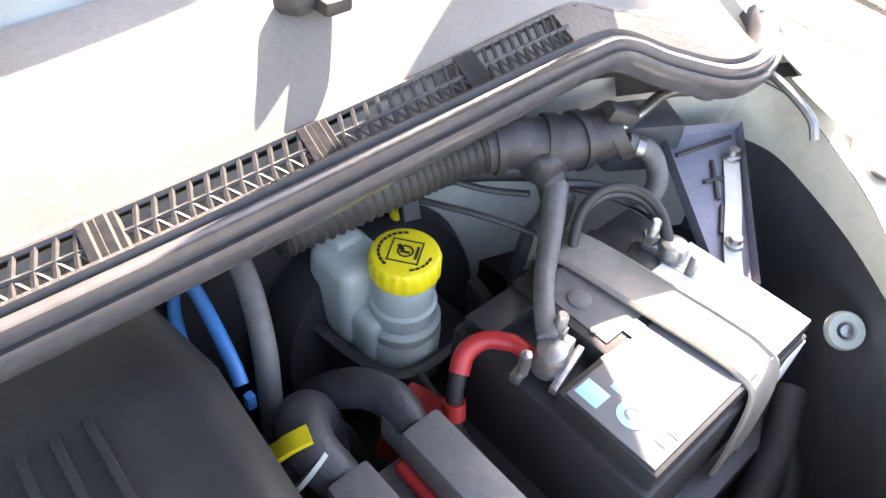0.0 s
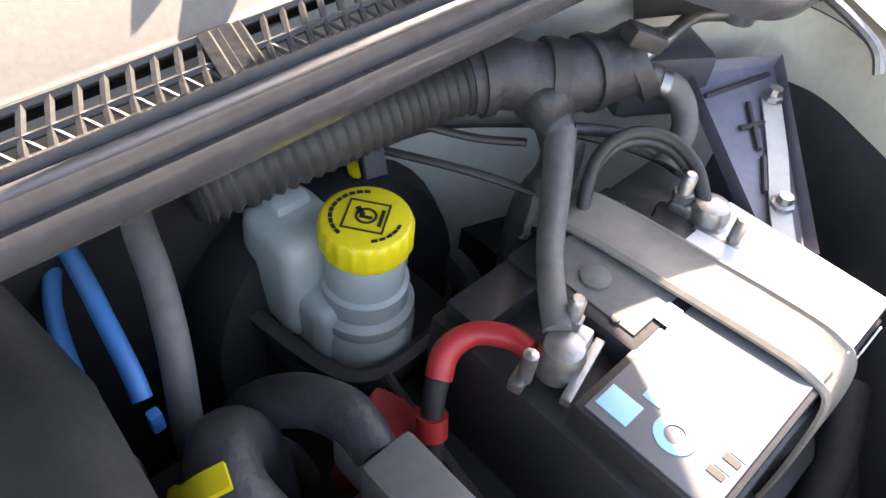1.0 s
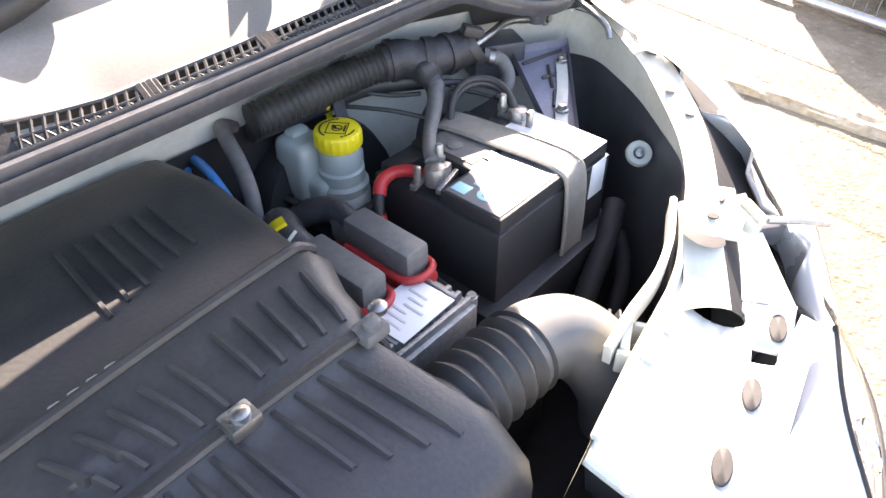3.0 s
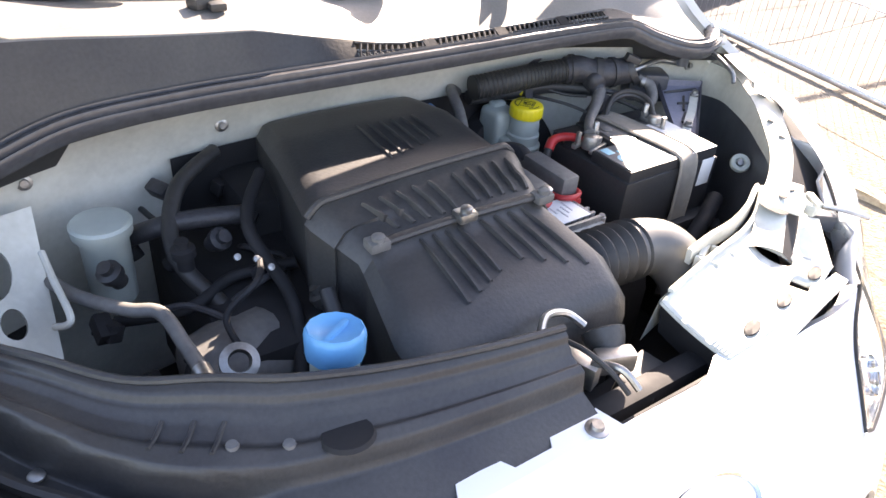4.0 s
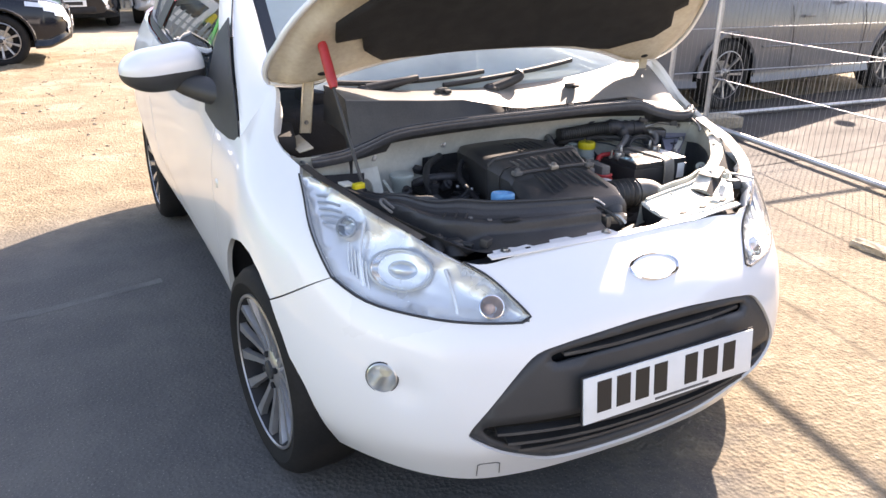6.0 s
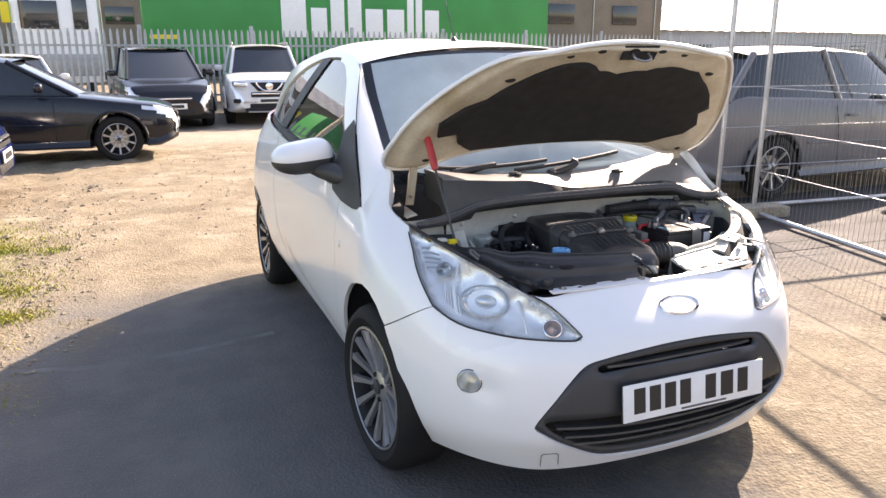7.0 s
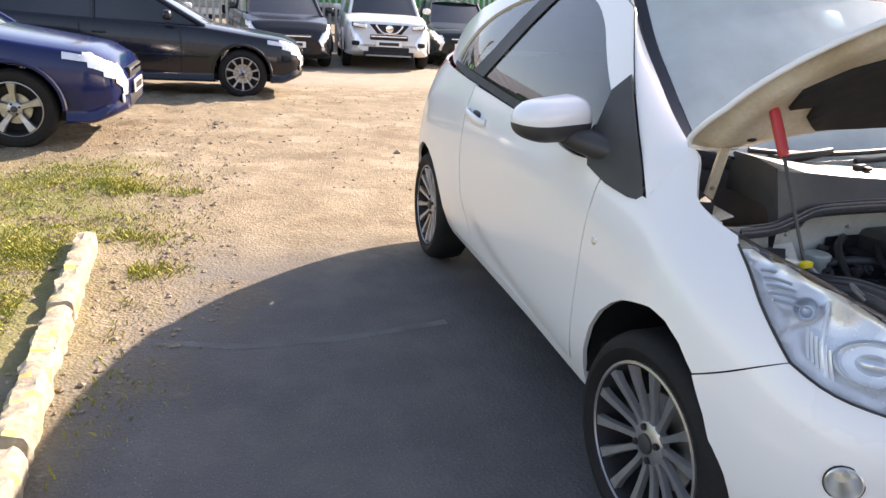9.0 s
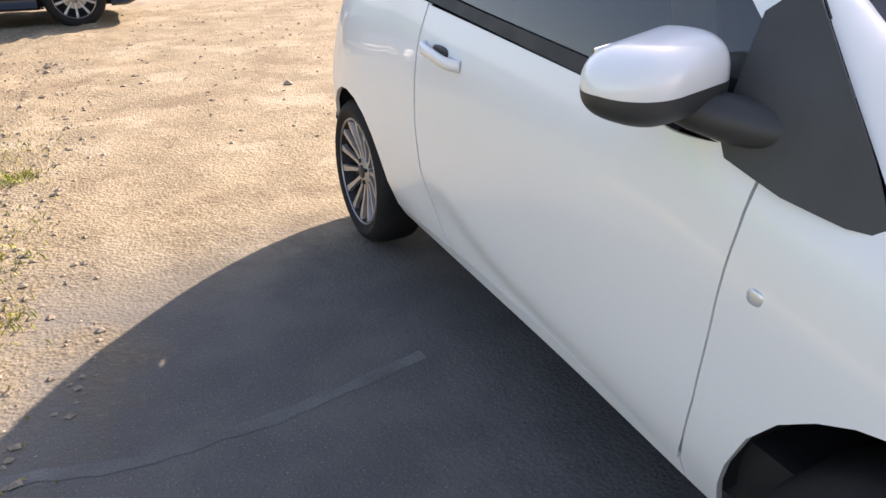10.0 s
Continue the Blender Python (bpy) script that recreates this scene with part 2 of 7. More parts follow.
CHROME = material("chrome", (0.85, 0.85, 0.86), 0.06, 1.0)
GLASS = glass("green_tinted_glass", (0.26, 0.33, 0.32), 0.02)
# the screen's heavy film is part dust, part sky reflection laid on as colour
SCREEN = glass("dusty_sky_sheen_windscreen", (0.55, 0.68, 0.70), 0.52)
CLEAR = glass("clear_plastic", (0.97, 0.98, 0.98), 0.025, 0.0)

# ---- the car's shell: stations from the nose round to the tail, each a profile from the sill to the top edge ----
STATIONS = []


def station(*profile):
    STATIONS.append(profile)


station((0, .175, .188), (0, .140, .25), (0, .098, .32), (0, .088, .39), (0, .092, .47), (0, .105, .55), (0, .138, .63), (0, .275, .735))
station((-.15, .180, .188), (-.155, .146, .25), (-.16, .104, .32), (-.16, .094, .39), (-.16, .098, .47), (-.16, .111, .55), (-.158, .145, .63), (-.15, .277, .734))
station((-.30, .196, .188), (-.31, .164, .25), (-.32, .128, .32), (-.325, .120, .39), (-.325, .124, .47), (-.32, .140, .55), (-.315, .178, .625), (-.29, .281, .732))
station((-.44, .235, .190), (-.455, .206, .25), (-.475, .178, .32), (-.482, .173, .39), (-.484, .180, .47), (-.478, .200, .56), (-.465, .240, .64), (-.415, .287, .729))
station((-.56, .330, .195), (-.582, .308, .25), (-.605, .288, .32), (-.615, .285, .39), (-.617, .292, .48), (-.608, .312, .575), (-.585, .350, .67), (-.540, .388, .800))
station((-.66, .47, .203), (-.685, .445, .26), (-.705, .425, .33), (-.715, .420, .41), (-.717, .425, .50), (-.708, .440, .60), (-.685, .475, .71), (-.612, .525, .845))
station((-.72, .60, .22), (-.745, .595, .27), (-.770, .590, .34), (-.782, .59, .43), (-.786, .60, .53), (-.778, .61, .63), (-.752, .635, .75), (-.656, .680, .873))
station((-.74, .76, .225), (-.765, .76, .28), (-.795, .76, .36), (-.808, .76, .46), (-.812, .765, .57), (-.803, .77, .68), (-.776, .785, .80), (-.686, .815, .912))
station((-.735, 1.00, .23), (-.755, 1.00, .28), (-.782, 1.00, .36), (-.797, 1.00, .46), (-.800, 1.00, .58), (-.796, 1.00, .70), (-.768, .985, .845), (-.650, .945, 1.028))
station((-.735, 1.26, .235), (-.752, 1.26, .28), (-.775, 1.26, .36), (-.788, 1.26, .46), (-.792, 1.26, .58), (-.793, 1.26, .70), (-.785, 1.26, .82), (-.757, 1.26, .935))
station((-.735, 1.65, .245), (-.752, 1.65, .29), (-.775, 1.65, .37), (-.788, 1.65, .47), (-.797, 1.65, .59), (-.803, 1.65, .71), (-.798, 1.65, .84), (-.765, 1.65, .965))
station((-.738, 2.10, .25), (-.758, 2.10, .30), (-.785, 2.10, .38), (-.800, 2.10, .48), (-.808, 2.10, .60), (-.812, 2.10, .73), (-.803, 2.10, .87), (-.765, 2.10, .995))
station((-.742, 2.60, .255), (-.768, 2.60, .30), (-.803, 2.60, .39), (-.820, 2.60, .50), (-.826, 2.60, .62), (-.824, 2.60, .76), (-.808, 2.60, .90), (-.765, 2.60, 1.03))
station((-.745, 3.06, .265), (-.772, 3.06, .31), (-.805, 3.06, .40), (-.822, 3.06, .51), (-.826, 3.06, .64), (-.818, 3.06, .78), (-.790, 3.05, .92), (-.722, 3.03, 1.06))
station((-.70, 3.32, .27), (-.728, 3.33, .32), (-.757, 3.34, .41), (-.770, 3.34, .52), (-.772, 3.34, .65), (-.752, 3.32, .80), (-.715, 3.29, .94), (-.660, 3.22, 1.08))
station((-.54, 3.50, .28), (-.565, 3.52, .33), (-.590, 3.54, .42), (-.600, 3.55, .53), (-.600, 3.54, .66), (-.590, 3.50, .81), (-.570, 3.45, .95), (-.545, 3.39, 1.10))
station((-.25, 3.57, .28), (-.26, 3.60, .33), (-.27, 3.62, .42), (-.27, 3.63, .53), (-.27, 3.61, .66), (-.27, 3.57, .81), (-.265, 3.52, .95), (-.26, 3.47, 1.11))
station((0, 3.58, .28), (0, 3.61, .33), (0, 3.63, .42), (0, 3.64, .53), (0, 3.62, .66), (0, 3.58, .81), (0, 3.53, .95), (0, 3.48, 1.11))
CTRL = np.array(STATIONS, float)
UK = np.concatenate([[0], np.cumsum(np.linalg.norm(np.diff(CTRL[:, 4], axis=0), axis=1))])
VK = np.array([0, .05, .13, .21, .30, .39, .50, .64])


def hermite(knots, vals, t):
    """A smooth curve through vals at knots."""
    i = int(np.clip(np.searchsorted(knots, t) - 1, 0, len(knots) - 2))
    h = knots[i + 1] - knots[i]
    s = (t - knots[i]) / h

    def slope(k):
        if k == 0:
            return (vals[1] - vals[0]) / (knots[1] - knots[0])
        if k == len(knots) - 1:
            return (vals[-1] - vals[-2]) / (knots[-1] - knots[-2])
        a, b = knots[k] - knots[k - 1], knots[k + 1] - knots[k]
        return (b * (vals[k] - vals[k - 1]) / a + a * (vals[k + 1] - vals[k]) / b) / (a + b)

    m0, m1 = slope(i) * h, slope(i + 1) * h
    return (2 * s ** 3 - 3 * s ** 2 + 1) * vals[i] + (s ** 3 - 2 * s ** 2 + s) * m0 + (-2 * s ** 3 + 3 * s ** 2) * vals[i + 1] + (s ** 3 - s ** 2) * m1


def shell(u, v):
    """The right half of the body below the waist: u metres round from the nose, v up from the sill."""
    if u < 0:
        x, y, z = shell(-u, v)
        return np.array((-x, y, z))
    i = int(np.clip(np.searchsorted(UK, u) - 1, 0, len(UK) - 2))
    lo, hi = max(0, i - 1), min(len(UK), i + 3)
    rows = np.array([hermite(VK, CTRL[k], v) for k in range(lo, hi)])
    p = hermite(UK[lo:hi], rows, u)
    if .45 < u < .80 and .20 < v < .38:
        # shallow dish beside the fog lamp
        p = p + np.array((.5, .85, 0)) * (.013 * math.exp(-((u - .632) / .045) ** 2 - ((v - .288) / .034) ** 2))
    if 1.66 < u < 3.0:
        # pressed hollow low on the door, deepest ahead of the rear wheel
        k = min(1, (u - 1.66) / 1.0)
        crease = .065 + .15 * k ** 2.2
        if .03 < v < crease:
            q = (v - .03) / (crease - .03)
            p = p + np.array((.022 * k * min(1, (3.0 - u) / .18) * q * math.sin(math.pi * q) ** .8, 0, 0))
    return p


GRID_U, GRID_V = np.linspace(0, UK[-1], 180), np.linspace(0, VK[-1], 40)
GRID_P = np.array([[shell(u, v) for v in GRID_V] for u in GRID_U])


def on_shell(x, y, z):
    """The place (u, v) on the shell nearest to a point; None leaves a coordinate open."""
    d = np.zeros(GRID_P.shape[:2])
    for k, c in enumerate((x, y, z)):
        if c is not None:
            d += (GRID_P[:, :, k] - c) ** 2
    if x is None:
        d[:40] += 1
    i, j = np.unravel_index(np.argmin(d), d.shape)
    best, p = 1e9, (GRID_U[i], GRID_V[j])
    want = [(k, c) for k, c in enumerate((x, y, z)) if c is not None]
    du, dv = GRID_U[1], GRID_V[1]
    for _ in range(5):
        c0 = p
        for a in (-1, -.5, 0, .5, 1):
            for b in (-1, -.5, 0, .5, 1):
                q = (min(max(c0[0] + a * du, 0), UK[-1]), min(max(c0[1] + b * dv, 0), VK[-1]))
                s = shell(*q)
                e = sum((s[k] - c) ** 2 for k, c in want)
                if e < best - 1e-12:
                    best, p = e, q
        du, dv = du * 0.5, dv * 0.5
    return p


def cabin_side(y, z):
    """The right side above the waist: glass and pillars on one curved face."""
    dz = z - 0.95
    w = 0.765 - 0.25 * dz - 0.40 * dz * abs(dz)
    w -= 0.12 * max(0.0, (y - 2.55) / 0.8) ** 2 + 0.045 * max(0.0, (1.4 - y) / 0.4) ** 2
    return np.array((-w, y, z))

car = thing("hatchback_car", "small white three-door hatchback with its bonnet propped open, parked on asphalt", "car")

LAMP_LOW = [(.812, .474), (.719, .455), (.583, .462), (.44, .475), (.342, .483)]
LAMP_IN = [(.338, .497), (.362, .528), (.410, .576), (.462, .612), (.515, .632)]
LAMP_BACK = [(1.03, .618), (.965, .585), (.908, .545), (.855, .508), (.812, .474)]
ARCH = [(.893, 0), (.904, .04), (.941, .181), (.985, .28), (1.03, .342), (1.085, .372), (1.144, .382), (1.21, .376), (1.275, .358), (1.345, .338), (1.403, .312), (1.465, .274), (1.515, .223), (1.555, .15), (1.575, .087), (1.59, 0)]
DOOR_FRONT = [(1.69, .053), (1.668, .12), (1.645, .218), (1.633, .336), (1.627, .482), (1.634, .600)]
DOOR_BACK = [(2.815, .633), (2.818, .55), (2.820, .446), (2.818, .34), (2.796, .244), (2.763, .169), (2.70, .053)]
REAR_ARCH = [on_shell(None, 3.0 + .325 * math.cos(a), .33 + .315 * math.sin(a)) for a in np.linspace(math.pi * 1.03, -.05, 13)]
REAR_ARCH = [(REAR_ARCH[0][0] - .01, 0)] + [(max(u, 3.0), v) for u, v in REAR_ARCH] + [(REAR_ARCH[-1][0] + .01, 0)]
LIP = 0.003


def curve2(pts, n=6):
    return [tuple(p) for p in spline(pts, n)]


def lift(surface, h):
    """The same surface, h proud of itself."""
    def out(u, v):
        e = 0.004
        p = surface(u, v)
        n = np.cross(surface(u + e, v) - surface(u - e, v), surface(u, v + e) - surface(u, v - e))
        n /= np.linalg.norm(n) + 1e-12
        if n[1] * (p[1] - 1.8) + n[0] * p[0] < 0:
            n = -n
        return p + n * h
    return out


def both(name, outline, surface, mat, holes=(), step=0.03, lip=0.014, label="", parent=None):
    """The panel on the right side, and its mirror image on the left."""
    vf = sheet(outline, surface, holes, step, -lip)
    a = part(name, vf, mat, parent or car, label)
    b = part(name, mirrored(vf), mat, parent or car, label)
    return a, b


# bumper skin with the grille's mouth and the fog lamps' holes
GRILLE_R = curve2([(.492, .185), (.478, .212), (.437, .270), (.385, .338), (.335, .390), (.27, .412), (.209, .424), (.10, .438), (0, .442)], 4)
GRILLE_L = curve2([(0, .018), (.12, .020), (.25, .030), (.33, .058), (.401, .105), (.46, .152), (.486, .172), (.492, .185)], 4)
grille_ring = GRILLE_R[:-1] + [(-u, v) for u, v in reversed(GRILLE_R)][:-1] + [(-u, v) for u, v in reversed(GRILLE_L)][:-1] + GRILLE_L[:-1]
FOG = (.682, .302)
fog_ring = [(FOG[0] + .036 * math.cos(a), FOG[1] + .033 * math.sin(a)) for a in np.linspace(0, 2 * math.pi, 20, endpoint=False)]
half = [(0, 0), (.45, 0)] + ARCH[:4] + [(1.03, .338)] + [(.92, .405), (.815, .470)] + curve2(LAMP_LOW, 4)[1:] + curve2(LAMP_IN, 4)[1:] + [(.25, .632), (0, .632)]
bumper_ring = half + [(-u, v) for u, v in reversed(half)][1:-1]
bumper = part("front_bumper", sheet(bumper_ring, shell, [grille_ring, fog_ring, [(-u, v) for u, v in fog_ring]], 0.022, -0.020), WHITE, car, "glossy white front bumper with a rounded nose")



def v_at(u, z):
    """How far up the shell the height z lies at u."""
    lo, hi = .3, .64
    for _ in range(30):
        mid = (lo + hi) / 2
        lo, hi = (mid, hi) if shell(u, mid)[2] < z else (lo, mid)
    return lo


PIL_U = 1.415

# wings, doors, sills, quarters and tail
wing_ring = ARCH[4:] + [(1.672, 0), (1.676, .06), (1.662, .12), (1.640, .218), (1.628, .336), (1.622, .482), (1.627, v_at(1.627, .899)), (1.56, v_at(1.56, .897)), (1.50, v_at(1.50, .894)), (1.45, v_at(1.45, .889)), (PIL_U, v_at(PIL_U, .886)), (PIL_U, .638), (1.30, .638), (1.20, .637)] + [(1.045, .632)] + curve2(LAMP_BACK, 3) + [(.92, .409)]
wing_r, wing_l = both("front_wing", wing_ring, shell, WHITE, step=0.026)
door_ring = DOOR_FRONT + [(1.64, .628)] + DOOR_BACK
door_r, door_l = both("door", door_ring, shell, WHITE, step=0.028)
sill_ring = [(1.60, 0), (1.675, 0), (1.682, .05), (2.72, .05), (REAR_ARCH[0][0], .05), (REAR_ARCH[0][0], 0)]
both("sill", sill_ring, shell, WHITE, step=0.03)
END = UK[-1]
quarter_ring = [(2.71, .054), (2.772, .169), (2.805, .244), (2.827, .34), (2.829, .446), (2.827, .55), (2.824, .638), (3.3, .638), (3.55, .638), (3.66, .60), (3.76, .50), (3.86, .40), (3.86, 0)] + [(u, v) for u, v in reversed(REAR_ARCH)] + [(REAR_ARCH[0][0], .054)]
both("rear_quarter", quarter_ring, shell, WHITE, step=0.04)
tail_half = [(3.866, 0), (3.866, .40), (3.95, .43), (4.1, .638), (END, .638), (END, 0)]
both("tail_panel", tail_half, shell, WHITE, step=0.05, lip=0.01)
TAILRED = material("red_lamp_plastic", (0.45, 0.02, 0.02), 0.12, 0, 0.1, 80, 0, 0.1, 9, coat=0.5)
both("tail_lamp", [(3.555, .636), (3.664, .603), (3.764, .503), (3.866, .404), (3.945, .432), (4.09, .636)], lift(shell, .004), TAILRED, step=0.03, label="red tail lamp")

# side glass, pillars and black sail panel
SCREEN_EDGE = [(-.634, .985, 1.005), (-.632, 1.0, 1.022), (-.615, 1.16, 1.125), (-.60, 1.33, 1.25), (-.5845, 1.458, 1.378)]
RAIL = [(1.458, 1.378), (1.65, 1.412), (1.9, 1.432), (2.15, 1.43), (2.4, 1.41), (2.65, 1.375), (2.9, 1.325), (3.12, 1.26), (3.30, 1.18)]
side_ring = RAIL + [(3.30, 1.10), (3.22, 1.074), (3.03, 1.056), (2.6, 1.026), (2.1, .991), (1.65, .961), (1.26, .925), (1.20, .895), (1.02, .885)]
window_ring = curve2([(1.03, .905), (1.10, 1.02), (1.236, 1.204), (1.35, 1.30), (1.456, 1.360), (1.65, 1.390), (1.9, 1.402), (2.15, 1.396), (2.4, 1.363), (2.62, 1.30), (2.80, 1.205), (2.93, 1.085)], 3) + [(2.90, 1.066), (2.6, 1.052), (2.1, 1.015), (1.65, .985), (1.26, .945), (1.10, .915)]
cabin_ring = side_ring + [(1.03, .905)] + list(reversed(window_ring[34:])) + list(reversed(window_ring[13:34]))
both("cabin_side", list(reversed(cabin_ring)), cabin_side, WHITE, step=0.04, lip=0.03, label="white roof pillars and window surround")


def pane(name, ring, mat, h, label=""):
    made = both(name, ring, lift(cabin_side, h), mat, step=0.05, lip=0.004, label=label)
    for o in made:
        o.visible_shadow = mat is not GLASS
    return made


pane("door_glass", [(1.20, .95), (1.236, 1.19), (1.35, 1.293), (1.456, 1.353), (1.65, 1.382), (1.9, 1.394), (2.02, 1.394), (2.12, 1.30), (2.25, 1.17), (2.40, 1.045), (2.1, 1.022), (1.65, .992), (1.26, .952)], GLASS, -.010, "green-tinted door window")
pane("quarter_glass", [(2.16, 1.388), (2.4, 1.355), (2.62, 1.293), (2.80, 1.198), (2.915, 1.085), (2.89, 1.073), (2.55, 1.056), (2.40, 1.165), (2.26, 1.30)], GLASS, -.010, "tinted rear quarter window")
pane("door_pillar", [(2.02, 1.396), (2.17, 1.394), (2.27, 1.30), (2.41, 1.165), (2.56, 1.056), (2.40, 1.043), (2.25, 1.168), (2.12, 1.298)], TRIM, -.003, "black plastic pillar cover")
pane("window_sail", curve2([(.972, .872), (1.03, .96), (1.10, 1.045), (1.165, 1.118), (1.215, 1.168)], 3) + [(1.268, 1.12), (1.265, 1.0), (1.262, .938), (1.24, .908), (1.13, .880), (1.03, .868)], TRIM, .014, "black plastic corner panel ahead of the door window")

both("belt_trim", [(1.24, .927), (1.65, .958), (2.1, .989), (2.6, 1.024), (2.92, 1.052), (2.92, 1.072), (2.6, 1.056), (2.1, 1.019), (1.65, .990), (1.24, .950)], lift(cabin_side, .004), RUBBER, step=0.05, lip=0.006, label="black rubber strip below the side windows")
frame_out = curve2([(1.17, 1.124), (1.255, 1.214), (1.35, 1.303), (1.46, 1.367), (1.80, 1.412)], 4)
frame_in = curve2([(1.80, 1.386), (1.67, 1.362), (1.53, 1.298), (1.41, 1.212), (1.268, 1.105)], 4)
both("door_frame", frame_out + frame_in, lift(cabin_side, .003), WHITE, step=0.03, lip=0.010, label="white upper door frame")
for sgn in (-1, 1):
    part("door_seam", tube([lift(cabin_side, .004)(y, z) * np.array((-sgn, 1, 1)) for y, z in frame_out[:13]], .0022, 6, n=2), RUBBER, car)


# roof, header and screen
def roof_at(a, y):
    y = float(y)
    zr = np.interp(y, [p[0] for p in RAIL], [p[1] for p in RAIL])
    zc = float(np.interp(y, [1.36, 1.6, 1.9, 2.3, 2.7, 3.0, 3.3, 3.45], [1.432, 1.458, 1.480, 1.497, 1.497, 1.475, 1.425, 1.375]))
    w = -cabin_side(y, zr)[0]
    return np.array((a * w, y - .10 * (1 - a * a) * max(0, (1.75 - y) / .3), zr + (zc - zr) * (1 - abs(a) ** 2.6)))


def grid(fn, us, vs, flip=False, thick=0.0):
    pts = [tuple(fn(u, v)) for v in vs for u in us]
    k = len(us)
    fs = [(j * k + i, j * k + i + 1, (j + 1) * k + i + 1, (j + 1) * k + i) for j in range(len(vs) - 1) for i in range(k - 1)]
    if flip:
        fs = [tuple(reversed(f)) for f in fs]
    return pts, fs


part("roof", grid(roof_at, np.linspace(-1, 1, 33), np.linspace(1.458, 3.30, 40)), WHITE, car, smooth=True)
SCREEN_LINE = spline(SCREEN_EDGE[1:], 8)


def screen_at(a, v):
    x, y, z = SCREEN_LINE[0] + (SCREEN_LINE[1] - SCREEN_LINE[0]) * 9 * v if v < 0 else [np.interp(v, np.linspace(0, 1, len(SCREEN_LINE)), SCREEN_LINE[:, q]) for q in range(3)]
    cy, cz = .905 + (1.362 - .905) * v, .955 + (1.433 - .955) * v + .02 * math.sin(math.pi * v)
    k = 1 - abs(a) ** 2.4
    return np.array((-a * x, y + (cy - y) * k, z + (cz - z) * k))


# broad front pillar that runs down into the top of the wing
PIL_OUT = [cabin_side(y, z) for y, z in ((.975, .886), (1.03, .958), (1.10, 1.043), (1.19, 1.143), (1.255, 1.213), (1.35, 1.302), (1.46, 1.365))]
PIL_IN = [shell(PIL_U, .638), (-.634, 1.0, 1.038), (-.622, 1.10, 1.090), (-.611, 1.21, 1.166), (-.604, 1.30, 1.232), (-.598, 1.37, 1.291), (-.5855, 1.46, 1.380)]
PIL = [spline(q, 8) for q in (PIL_OUT, PIL_IN)]
PIL_V = v_at(PIL_U, .886)


def pillar_loft(a, v):
    t = a * (len(PIL[0]) - 1)
    i = min(int(t), len(PIL[0]) - 2)
    p, q_ = (Z[i] + (Z[i + 1] - Z[i]) * (t - i) for Z in PIL)
    return p + (q_ - p) * v + np.array((-.55, -.62, .56)) * np.linalg.norm(q_ - p) * .7 * v * (1 - v)


def front_pillar(a, v):
    foot = shell(PIL_U, PIL_V + (.638 - PIL_V) * v) - pillar_loft(0, v)
    return pillar_loft(a, v) + foot * max(0.0, 1 - a * 3.0) ** 2


pil = grid(front_pillar, np.linspace(0, 1, 100), list(np.linspace(0, 1, 11)), flip=True)
inner = grid(lambda a, v: (shell(1.0 + a * (PIL_U - 1.0), .638) if a <= 1 else front_pillar((a - 1) * .35, 1)) + np.array((.014, .004, -.05)) * v, np.linspace(.25, 2, 60), [0, .3, 1], flip=True)
for vf, lip_ in ((pil, inner), (mirrored(pil), mirrored(inner))):
    part("front_pillar", vf, WHITE, car, "broad white windscreen pillar running into the wing", smooth=True)
    part("pillar_return", lip_, WHITE, car, smooth=True)

windscreen = part("windscreen", grid(screen_at, np.linspace(-.945, .945, 29), np.linspace(.0, .965, 24)), SCREEN, car, "tinted windscreen reflecting the sky", smooth=True)
windscreen.visible_shadow = False
BLACKBAND = material("black_glass_border", (0.01, 0.01, 0.011), 0.12, 0, 0.1, 50, 0, 0.1, 5, coat=0.4)
band = lambda a0, a1, v0, v1: grid(lift(lambda a, v: screen_at(a, v), -.002), np.linspace(a0, a1, 30), np.linspace(v0, v1, 20))
for b4 in ((-.992, -.945, 0, 1), (.945, .992, 0, 1), (-.945, .945, -.02, .05), (-.945, .945, .965, 1.0)):
    part("screen_border", band(*b4), BLACKBAND, car, "black border of the windscreen")
for lo, hi in ((-1.0, -.992), (.992, 1.0)):
    part("screen_seal", grid(screen_at, np.linspace(lo, hi, 3), np.linspace(-.02, 1, 24)), RUBBER, car)
part("rear_window", grid(lambda a, v: roof_at(a * .9, 3.30 + 0 * v) * (1 - v) + np.array((a * .52, 3.44 - .05 * a * a, 1.10)) * v, np.linspace(-1, 1, 12), np.linspace(0, 1, 6)), BLACKBAND, car)

# underside and wheel housings
part("underbody", block((0, 2.15, .33), (1.44, 2.5, .16), .03), DARK, car)
for s in (-1, 1):
    for y0 in (.80, 3.0):
        prof = [(.345, -.21), (.345, .0), (.30, .0)]
        ang = np.linspace(-.1, math.pi + .1, 22)
        vs = [(s * .60 + dx * s, y0 + .018 + .318 * math.cos(a), .33 + .325 * math.sin(a)) for a in ang for dx in (-.16, .05 if math.cos(a) < -.6 and y0 < 1 else .185 if .25 < math.sin(a) else .155)]
        fs = [(2 * i, 2 * i + 1, 2 * i + 3, 2 * i + 2) for i in range(len(ang) - 1)]
        vs += [(s * .44, y0, .25)]
        fs += [(2 * i, 2 * i + 2, len(vs) - 1) for i in range(len(ang) - 1)]
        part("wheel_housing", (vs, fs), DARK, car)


# ---- wheels ----
TYRE = material("tyre_rubber", (0.012, 0.012, 0.0125), 0.7, 0, 0.4, 90, 0.001, 0.0, 8, second=(0.018, 0.017, 0.016), spec=0.2)


